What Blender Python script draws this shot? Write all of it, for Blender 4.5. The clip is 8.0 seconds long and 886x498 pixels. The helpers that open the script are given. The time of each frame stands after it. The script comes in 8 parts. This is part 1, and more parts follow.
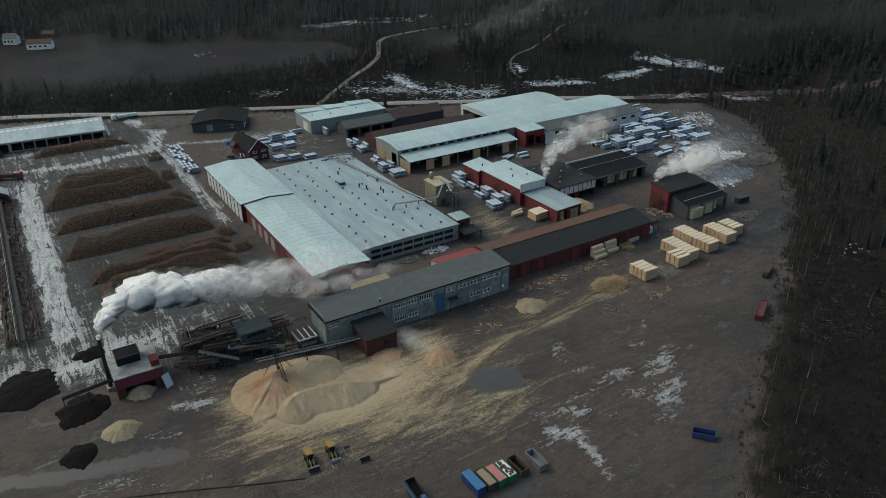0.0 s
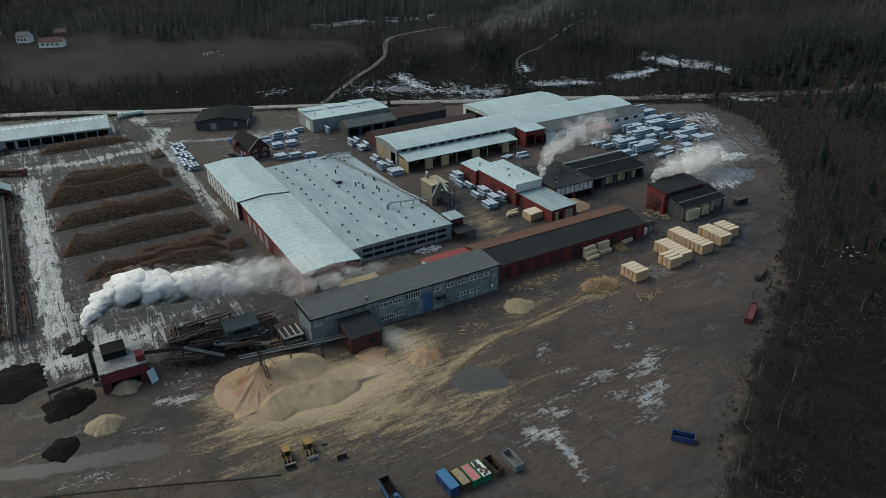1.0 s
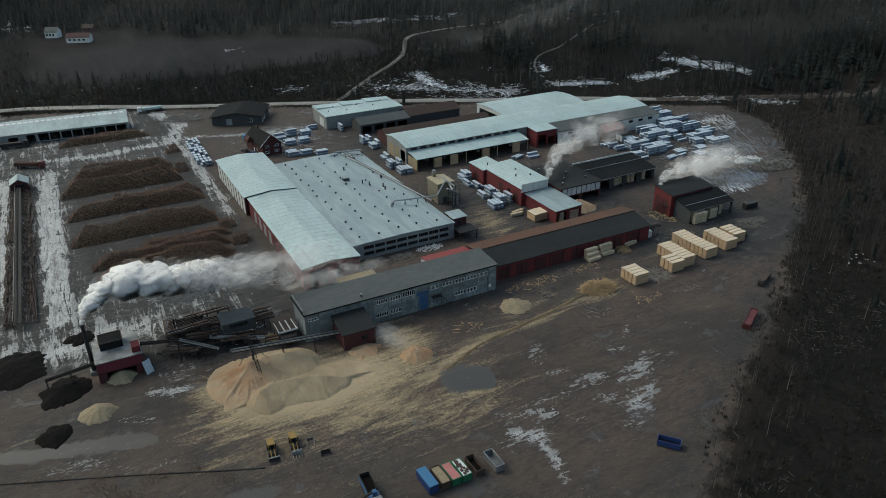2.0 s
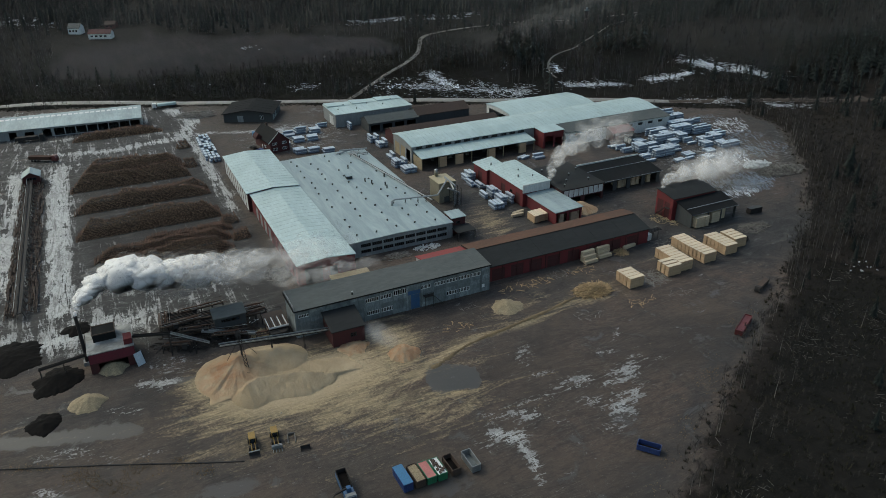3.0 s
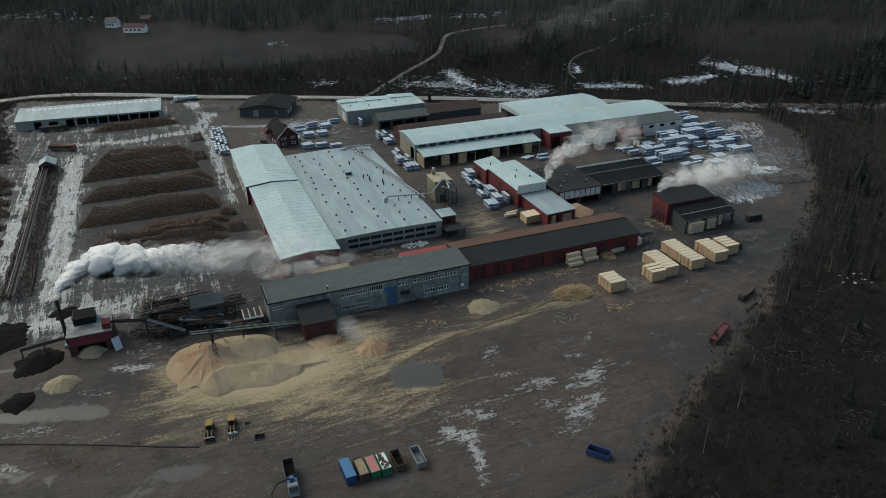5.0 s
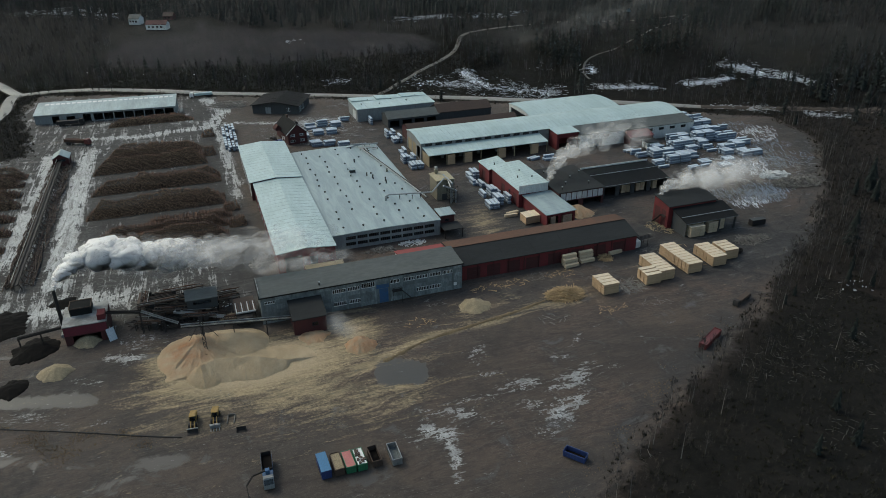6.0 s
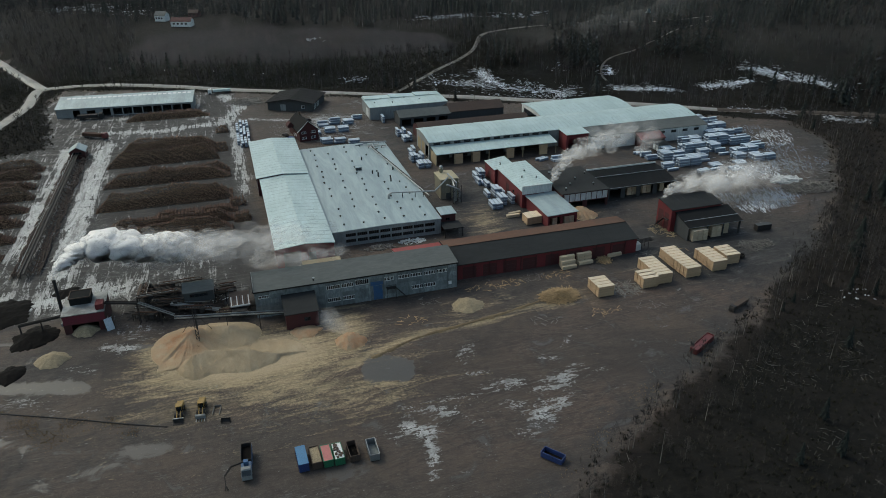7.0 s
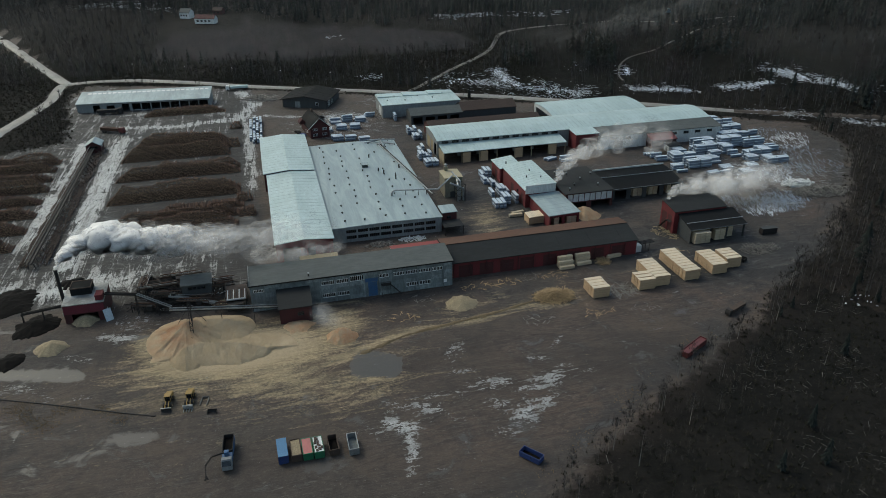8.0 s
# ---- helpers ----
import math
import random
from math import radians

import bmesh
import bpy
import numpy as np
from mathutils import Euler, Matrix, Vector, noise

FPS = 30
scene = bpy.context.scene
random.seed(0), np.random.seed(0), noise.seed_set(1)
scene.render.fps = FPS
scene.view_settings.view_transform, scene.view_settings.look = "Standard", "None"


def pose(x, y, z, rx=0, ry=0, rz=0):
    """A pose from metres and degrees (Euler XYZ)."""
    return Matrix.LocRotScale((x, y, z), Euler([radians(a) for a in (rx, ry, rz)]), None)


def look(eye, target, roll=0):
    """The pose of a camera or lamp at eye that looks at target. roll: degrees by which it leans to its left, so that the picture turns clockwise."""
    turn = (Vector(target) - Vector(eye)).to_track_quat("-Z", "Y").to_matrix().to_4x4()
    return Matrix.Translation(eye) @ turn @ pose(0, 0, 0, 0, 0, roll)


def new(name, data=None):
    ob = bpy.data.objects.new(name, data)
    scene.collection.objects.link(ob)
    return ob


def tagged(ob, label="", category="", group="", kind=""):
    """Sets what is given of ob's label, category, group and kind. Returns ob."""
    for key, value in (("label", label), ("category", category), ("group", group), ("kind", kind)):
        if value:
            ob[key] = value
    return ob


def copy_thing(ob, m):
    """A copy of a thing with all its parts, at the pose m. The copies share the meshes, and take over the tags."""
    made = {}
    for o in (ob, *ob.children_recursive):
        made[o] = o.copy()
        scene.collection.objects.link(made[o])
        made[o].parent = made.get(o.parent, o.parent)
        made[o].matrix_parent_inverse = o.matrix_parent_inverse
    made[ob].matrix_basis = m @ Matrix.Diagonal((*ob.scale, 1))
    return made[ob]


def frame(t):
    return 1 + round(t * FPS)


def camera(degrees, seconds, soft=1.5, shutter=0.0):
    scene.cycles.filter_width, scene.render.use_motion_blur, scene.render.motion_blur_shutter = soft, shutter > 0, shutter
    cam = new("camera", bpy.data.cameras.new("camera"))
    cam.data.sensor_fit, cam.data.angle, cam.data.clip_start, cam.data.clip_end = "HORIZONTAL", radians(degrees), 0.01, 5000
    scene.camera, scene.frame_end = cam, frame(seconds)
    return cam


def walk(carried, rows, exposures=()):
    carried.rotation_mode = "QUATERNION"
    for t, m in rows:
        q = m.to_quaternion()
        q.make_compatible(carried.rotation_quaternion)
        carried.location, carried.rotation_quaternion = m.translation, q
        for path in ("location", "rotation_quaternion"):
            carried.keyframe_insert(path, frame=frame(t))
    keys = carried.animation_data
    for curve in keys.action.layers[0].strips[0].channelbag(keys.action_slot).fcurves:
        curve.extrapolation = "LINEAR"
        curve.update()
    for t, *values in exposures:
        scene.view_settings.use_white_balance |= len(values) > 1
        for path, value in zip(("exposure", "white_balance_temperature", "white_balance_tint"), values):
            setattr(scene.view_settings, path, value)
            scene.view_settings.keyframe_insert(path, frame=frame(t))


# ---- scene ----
cam = camera(63.1, 8.0, 0.6)
UNIT = 1.15
PATH = [
    (0, (-1.434, 0.612, 104.582), (-0.502, 2.145, 103.698), -0.9),
    (0.5, (1.79, -1.453, 104.581), (2.707, 0.088, 103.696), -1.0),
    (1, (5.187, -3.57, 104.556), (6.08, -2.014, 103.671), -1.0),
    (1.5, (8.733, -5.703, 104.555), (9.592, -4.129, 103.669), -1.0),
    (3, (19.956, -12.126, 104.728), (20.723, -10.506, 103.84), -0.8),
    (3.5, (23.866, -14.238, 104.785), (24.604, -12.605, 103.897), -0.8),
    (4, (27.94, -16.364, 104.845), (28.65, -14.719, 103.956), -0.7),
    (4.5, (32.077, -18.357, 104.893), (32.762, -16.702, 104.003), -0.7),
    (6, (44.788, -24.256, 105.046), (45.378, -22.566, 104.154), -0.6),
    (6.5, (49.134, -26.133, 105.081), (49.687, -24.431, 104.189), -0.6),
    (7, (53.591, -27.892, 105.101), (54.107, -26.178, 104.208), -0.5),
    (7.5, (58.028, -29.528, 105.104), (58.506, -27.804, 104.211), -0.6),
    (8, (62.527, -31.089, 105.092), (62.967, -29.356, 104.197), -0.6),
]
walk(cam, [(t, look(Vector(eye) * UNIT, Vector(target) * UNIT, roll)) for t, eye, target, roll in PATH], [(0.0, 0.15, 6930, -1.0), (8.0, 0.15, 6930, -1.0)])

# ---- world, sun, exposure ----
SUN_EL, SUN_AZ = 48.0, 318.0
world = bpy.data.worlds.new("overcast_sky")
scene.world = world
world.use_nodes = True
wn = world.node_tree
sky = wn.nodes.new("ShaderNodeTexSky")
sky.sky_type = "NISHITA"
sky.sun_disc = False
sky.sun_elevation = radians(SUN_EL)
sky.sun_rotation = radians(SUN_AZ)
sky.dust_density = 3.0
sky.air_density = 1.2
wn.links.new(sky.outputs[0], wn.nodes["Background"].inputs[0])
wn.nodes["Background"].inputs[1].default_value = 0.15

sun_data = bpy.data.lights.new("sun", "SUN")
sun_data.energy = 0.75
sun_data.angle = radians(25)
sun_data.color = (1.0, 0.98, 0.94)
sun = new("sun", sun_data)
sd = Vector((math.sin(radians(SUN_AZ)) * math.cos(radians(SUN_EL)), math.cos(radians(SUN_AZ)) * math.cos(radians(SUN_EL)), math.sin(radians(SUN_EL))))
sun.matrix_world = look(sd * 300, (0, 0, 0))
scene.cycles.transparent_max_bounces = 96
scene.cycles.diffuse_bounces = 8


# ---- materials ----
class Nodes:
    """A short hand for a node material."""

    def __init__(self, name):
        self.m = bpy.data.materials.new(name)
        self.m.use_nodes = True
        self.t = self.m.node_tree
        self.b = self.t.nodes["Principled BSDF"]
        self.coord = self.t.nodes.new("ShaderNodeTexCoord").outputs["Object"]

    def put(self, socket, value):
        if isinstance(value, bpy.types.NodeSocket):
            self.t.links.new(value, socket)
        else:
            socket.default_value = value

    def stretch(self, sx, sy, sz, src=None):
        n = self.t.nodes.new("ShaderNodeMapping")
        self.put(n.inputs["Vector"], src or self.coord)
        n.inputs["Scale"].default_value = (sx, sy, sz)
        return n.outputs[0]

    def noise(self, scale, detail=5.0, rough=0.6, vec=None, warp=0.0):
        n = self.t.nodes.new("ShaderNodeTexNoise")
        self.put(n.inputs["Vector"], vec or self.coord)
        n.inputs["Scale"].default_value = scale
        n.inputs["Detail"].default_value = detail
        n.inputs["Roughness"].default_value = rough
        n.inputs["Distortion"].default_value = warp
        return n.outputs["Fac"]

    def ramp(self, fac, lo, hi, a=0.0, b=1.0):
        n = self.t.nodes.new("ShaderNodeMapRange")
        self.put(n.inputs["Value"], fac)
        for i, v in enumerate((lo, hi, a, b)):
            n.inputs[i + 1].default_value = v
        return n.outputs[0]

    def math(self, op, a, b=0.0):
        n = self.t.nodes.new("ShaderNodeMath")
        n.operation = op
        self.put(n.inputs[0], a)
        self.put(n.inputs[1], b)
        return n.outputs[0]

    def mix(self, fac, a, b):
        n = self.t.nodes.new("ShaderNodeMix")
        n.data_type = "RGBA"
        self.put(n.inputs[0], fac)
        for s, v in ((n.inputs[6], a), (n.inputs[7], b)):
            self.put(s, (*v, 1.0) if isinstance(v, tuple) and len(v) == 3 else v)
        return n.outputs[2]

    def attr(self, name):
        n = self.t.nodes.new("ShaderNodeAttribute")
        n.attribute_name = name
        return n

    def random(self):
        return self.t.nodes.new("ShaderNodeObjectInfo").outputs["Random"]

    def island(self):
        return self.t.nodes.new("ShaderNodeNewGeometry").outputs["Random Per Island"]

    def bump(self, height, strength=0.4, distance=0.1):
        n = self.t.nodes.new("ShaderNodeBump")
        n.inputs["Strength"].default_value = strength
        n.inputs["Distance"].default_value = distance
        self.put(n.inputs["Height"], height)
        self.t.links.new(n.outputs[0], self.b.inputs["Normal"])

    def done(self, colour, rough=0.8, metal=0.0, spec=0.5):
        self.put(self.b.inputs["Base Color"], (*colour, 1.0) if isinstance(colour, tuple) and len(colour) == 3 else colour)
        self.put(self.b.inputs["Roughness"], rough)
        self.put(self.b.inputs["Metallic"], metal)
        self.b.inputs["Specular IOR Level"].default_value = spec
        return self.m


def tint(c, k):
    return tuple(min(1.0, v * k) for v in c)


def surface(name, c, dirt=(0.05, 0.045, 0.04), rough=0.75, metal=0.0, amount=0.5, big=0.15, fine=2.5, stretch=(1, 1, 1), vary=0.0, island=0.0, spec=0.5, lo=0.72, hi=1.2):
    """A weathered surface: broad stains and fine grain over one base colour."""
    n = Nodes(name)
    v = n.stretch(*stretch)
    stain = n.ramp(n.noise(big, 6, 0.65, v, 0.6), 0.42, 0.78, 0.0, amount)
    grain = n.noise(fine, 6, 0.7, v)
    col = n.mix(n.ramp(grain, 0.3, 0.7), tint(c, lo), tint(c, hi))
    if vary:
        col = n.mix(n.ramp(n.random(), 0, 1, 0, vary), col, tint(c, 0.45))
    if island:
        col = n.mix(n.ramp(n.island(), 0, 1, 0, island), col, tint(c, 0.4))
    col = n.mix(stain, col, dirt)
    n.bump(grain, 0.3, 0.05)
    return n.done(col, n.ramp(grain, 0.2, 0.8, rough - 0.12, min(1.0, rough + 0.1)), metal, spec)


M_roof_white = surface("pale_sheet_roof", (0.375, 0.475, 0.48), (0.20, 0.275, 0.27), 0.5, 0.0, 0.75, 0.09, 1.3, (1, 0.3, 1), lo=0.82, hi=1.12)
M_seam = surface("roof_sheet_joint", (0.24, 0.31, 0.315), (0.15, 0.2, 0.2), 0.5, 0.0, 0.6, 0.3, 2.0)
M_roof_worn = surface("worn_sheet_roof", (0.30, 0.375, 0.385), (0.12, 0.15, 0.155), 0.5, 0.0, 0.8, 0.12, 1.2, (1, 0.3, 1), lo=0.8, hi=1.2)
M_roof_grey = surface("grey_felt_roof", (0.205, 0.265, 0.28), (0.36, 0.43, 0.435), 0.5, 0.0, 0.8, 0.3, 1.4, (1, 0.14, 1), lo=0.82, hi=1.15)
M_roof_dark = surface("dark_felt_roof", (0.022, 0.024, 0.025), (0.042, 0.045, 0.045), 0.8, 0.0, 0.35, 0.1, 1.0, (0.3, 1, 1), spec=0.15)
M_roof_mill = surface("mill_felt_roof", (0.075, 0.085, 0.085), (0.12, 0.125, 0.12), 0.75, 0.0, 0.5, 0.08, 1.2, (0.35, 1, 1), spec=0.2)
M_roof_rust = surface("rust_brown_roof", (0.105, 0.06, 0.043), (0.055, 0.045, 0.04), 0.85, 0.0, 0.6, 0.12, 1.4, (0.6, 1, 1), spec=0.15)
M_roof_brown = surface("brown_tile_roof", (0.06, 0.044, 0.038), (0.035, 0.032, 0.032), 0.85, 0.0, 0.5, 0.15, 1.6, spec=0.15)
M_roof_red = surface("red_sheet_roof", (0.18, 0.021, 0.02), (0.12, 0.04, 0.035), 0.75, 0.0, 0.5, 0.2, 2.0)
M_red = surface("falun_red_boards", (0.115, 0.012, 0.016), (0.04, 0.014, 0.014), 0.85, 0.0, 0.55, 0.18, 2.2, (1.6, 1.6, 0.12))
M_red_dark = surface("dark_red_boards", (0.055, 0.011, 0.012), (0.022, 0.012, 0.011), 0.85, 0.0, 0.6, 0.2, 2.2, (1.6, 1.6, 0.12))
M_concrete = surface("grey_blue_concrete", (0.215, 0.25, 0.26), (0.05, 0.06, 0.068), 0.85, 0.0, 0.95, 0.55, 1.6, (1, 1, 0.4), 0.85, lo=0.45, hi=1.5)
M_grey_wall = surface("grey_wall", (0.20, 0.215, 0.22), (0.10, 0.105, 0.11), 0.8, 0.0, 0.5, 0.2, 2.0, (1, 1, 0.25))
M_dark_wall = surface("black_stained_boards", (0.04, 0.045, 0.048), (0.025, 0.025, 0.027), 0.85, 0.0, 0.4, 0.2, 2.0, (1.4, 1.4, 0.15))
M_white_wall = surface("pale_wall", (0.48, 0.5, 0.5), (0.25, 0.26, 0.26), 0.75, 0.0, 0.5, 0.25, 2.0, (1, 1, 0.25))
M_white = surface("white_paint", (0.62, 0.64, 0.64), (0.35, 0.36, 0.36), 0.6, 0.0, 0.3, 0.5, 4.0)
# stack tops take a paler timber colour than the stack sides
M_timber = surface("pale_sawn_timber", (0.68, 0.575, 0.43), (0.40, 0.31, 0.21), 0.8, 0.0, 0.4, 0.5, 4.0, (1, 1, 3), 0.25)
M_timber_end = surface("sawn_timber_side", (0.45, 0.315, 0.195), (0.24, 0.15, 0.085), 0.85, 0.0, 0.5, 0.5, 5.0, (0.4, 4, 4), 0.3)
M_timber_old = surface("weathered_timber", (0.30, 0.24, 0.15), (0.15, 0.12, 0.08), 0.85, 0.0, 0.5, 0.4, 4.0, (1, 1, 2), 0.3)
M_sticker = surface("dark_stickers", (0.17, 0.10, 0.055), (0.1, 0.06, 0.035), 0.85)
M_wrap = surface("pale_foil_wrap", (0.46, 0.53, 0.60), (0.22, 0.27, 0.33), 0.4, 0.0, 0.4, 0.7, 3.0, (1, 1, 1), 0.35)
# same foil as M_wrap, with the sides' shade put into a darker colour
M_wrap_end = surface("shade_toned_foil_side", (0.17, 0.215, 0.28), (0.09, 0.115, 0.15), 0.45, 0.0, 0.5, 0.8, 3.0, (1, 1, 1), 0.3)
M_steel = surface("galvanised_steel", (0.30, 0.32, 0.33), (0.12, 0.12, 0.12), 0.45, 0.6, 0.4, 0.6, 5.0)
M_steel_dark = surface("dirty_dark_steel", (0.026, 0.026, 0.027), (0.05, 0.036, 0.028), 0.7, 0.15, 0.5, 0.5, 4.0, spec=0.25)
M_rubber = surface("black_rubber", (0.02, 0.02, 0.021), (0.05, 0.045, 0.04), 0.85)
M_yellow = surface("yellow_machine_paint", (0.27, 0.165, 0.03), (0.08, 0.06, 0.035), 0.55, 0.0, 0.7, 0.8, 5.0)
M_blue = surface("blue_container_paint", (0.02, 0.085, 0.2), (0.06, 0.07, 0.08), 0.6, 0.0, 0.7, 0.5, 4.0)
M_blue_pale = surface("pale_blue_tarpaulin", (0.03, 0.135, 0.27), (0.03, 0.09, 0.16), 0.5, 0.0, 0.3, 0.5, 4.0)
M_navy = surface("dark_blue_paint", (0.02, 0.045, 0.15), (0.03, 0.03, 0.06), 0.5, 0.0, 0.4, 0.5, 4.0)
M_green = surface("green_container_paint", (0.02, 0.14, 0.07), (0.03, 0.07, 0.04), 0.5, 0.0, 0.4, 0.5, 4.0)
M_pink = surface("faded_red_load", (0.40, 0.15, 0.14), (0.25, 0.1, 0.1), 0.85, 0.0, 0.5, 0.8, 5.0)
M_chips = surface("wood_chips", (0.24, 0.195, 0.125), (0.12, 0.095, 0.06), 0.95, 0.0, 0.5, 0.8, 3.5, lo=0.5, hi=1.5)
M_rust = surface("rusty_brown_steel", (0.065, 0.043, 0.033), (0.028, 0.024, 0.021), 0.85, 0.1, 0.5, 0.5, 4.0)
M_machine_red = surface("red_machine_paint", (0.095, 0.016, 0.016), (0.09, 0.03, 0.03), 0.55, 0.0, 0.4, 0.5, 4.0)
M_yellow_wall = surface("ochre_sheet_cladding", (0.185, 0.17, 0.125), (0.075, 0.072, 0.06), 0.7, 0.0, 0.4, 0.3, 3.0, (1, 1, 0.3))
M_yellow_roof = surface("yellow_dusted_roof", (0.34, 0.30, 0.20), (0.22, 0.20, 0.15), 0.85, 0.0, 0.5, 0.4, 3.0)
M_log = surface("pine_bark", (0.105, 0.06, 0.043), (0.022, 0.016, 0.014), 0.95, 0.0, 0.6, 0.2, 4.0, (1, 1, 1), 0.0, 1.0, 0.2)
M_log_end = surface("sawn_log_ends", (0.36, 0.24, 0.155), (0.13, 0.085, 0.06), 0.9, 0.0, 0.4, 0.2, 4.0, (1, 1, 1), 0.0, 0.9)
M_bark_heap = surface("wet_bark", (0.0055, 0.005, 0.005), (0.011, 0.009, 0.008), 0.95, 0.0, 0.5, 0.4, 3.0, spec=0.1)
M_trunk = surface("tree_bark", (0.06, 0.056, 0.052), (0.035, 0.03, 0.027), 0.95, 0.0, 0.4, 0.5, 3.0, (1, 1, 0.3), 0.0, 0.5)
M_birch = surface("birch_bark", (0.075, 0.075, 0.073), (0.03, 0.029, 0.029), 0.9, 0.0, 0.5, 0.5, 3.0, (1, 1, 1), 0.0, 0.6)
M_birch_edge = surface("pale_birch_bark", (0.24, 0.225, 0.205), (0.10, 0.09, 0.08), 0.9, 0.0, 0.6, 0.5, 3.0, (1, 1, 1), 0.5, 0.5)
M_slab = surface("slabwood", (0.40, 0.285, 0.155), (0.2, 0.13, 0.07), 0.9, 0.0, 0.4, 0.5, 4.0, (1, 1, 1), 0.0, 0.85)
M_tar = surface("black_tarred_roof", (0.012, 0.013, 0.014), (0.022, 0.023, 0.024), 0.85, 0.0, 0.4, 0.3, 2.0, spec=0.1)
M_dirt = surface("scraped_dirt", (0.17, 0.13, 0.08), (0.07, 0.056, 0.042), 0.95, 0.0, 0.7, 0.4, 3.0, spec=0.1)
M_needles = surface("spruce_needles", (0.016, 0.0215, 0.020), (0.011, 0.0145, 0.014), 0.95, 0.0, 0.5, 0.3, 3.0, (1, 1, 1), 0.0, 0.5, 0.2)
M_twigs = surface("bare_twigs", (0.030, 0.030, 0.031), (0.018, 0.018, 0.019), 0.95, 0.0, 0.4, 0.3, 3.0, (1, 1, 1), 0.0, 0.5, 0.2)
M_track = surface("dark_forest_track", (0.062, 0.052, 0.045), (0.03, 0.026, 0.023), 0.9, 0.0, 0.6, 0.1, 1.5, spec=0.1)
M_gravel_track = surface("gravel_track", (0.15, 0.143, 0.13), (0.035, 0.03, 0.027), 0.85, 0.0, 0.95, 0.12, 1.5, spec=0.2)
M_scrub = surface("brown_scrub", (0.044, 0.040, 0.038), (0.025, 0.0235, 0.023), 0.95, 0.0, 0.4, 0.3, 3.0, (1, 1, 1), 0.0, 0.6, 0.2)
M_edge_scrub = surface("tawny_scrub", (0.052, 0.046, 0.038), (0.028, 0.026, 0.023), 0.95, 0.0, 0.4, 0.3, 3.0, (1, 1, 1), 0.0, 0.6, 0.2)
M_grass = surface("dead_grass", (0.034, 0.032, 0.021), (0.014, 0.0145, 0.0105), 0.95, 0.0, 0.5, 0.1, 2.0, (1, 1, 1), 0.0, 0.7, 0.2)
M_brash = surface("grey_brash", (0.19, 0.18, 0.165), (0.07, 0.065, 0.06), 0.9, 0.0, 0.4, 0.2, 3.0, (1, 1, 1), 0.0, 0.95)
M_frost = surface("frosted_branches", (0.72, 0.76, 0.82), (0.4, 0.42, 0.45), 0.8, 0.0, 0.3, 0.2, 3.0, (1, 1, 1), 0.0, 0.7)


def glass_material():
    n = Nodes("window_glass")
    g = n.noise(0.6, 3)
    n.b.inputs["Transmission Weight"].default_value = 0.6
    n.b.inputs["IOR"].default_value = 1.45
    return n.done(n.mix(g, (0.025, 0.035, 0.045), (0.06, 0.075, 0.085)), n.ramp(g, 0.3, 0.7, 0.04, 0.15))


M_glass = glass_material()


def sawdust_material():
    """Heaped sawdust, paler where dry, orange where fresh, with slides down the slope."""
    n = Nodes("sawdust")
    fine = n.noise(3.5, 7, 0.7)
    broad = n.noise(0.11, 5, 0.6, None, 0.8)
    fresh = n.attr("fresh").outputs["Fac"]
    col = n.mix(n.ramp(broad, 0.35, 0.65), (0.31, 0.245, 0.16), (0.47, 0.375, 0.255))
    col = n.mix(n.ramp(n.noise(0.5, 6, 0.7, n.stretch(1, 0.4, 1)), 0.45, 0.7, 0.0, 0.55), col, (0.37, 0.265, 0.155))
    col = n.mix(n.math("MULTIPLY", fresh, n.ramp(n.noise(0.35, 6, 0.7), 0.32, 0.56)), col, (0.40, 0.20, 0.105))
    col = n.mix(n.ramp(fine, 0.3, 0.7, 0.0, 0.35), col, (0.55, 0.45, 0.315))
    n.bump(n.math("ADD", fine, n.math("MULTIPLY", n.noise(0.5, 6, 0.65, n.stretch(1, 0.5, 1)), 2.0)), 1.0, 0.6)
    return n.done(col, 0.95, 0.0, 0.15)


M_sawdust = sawdust_material()


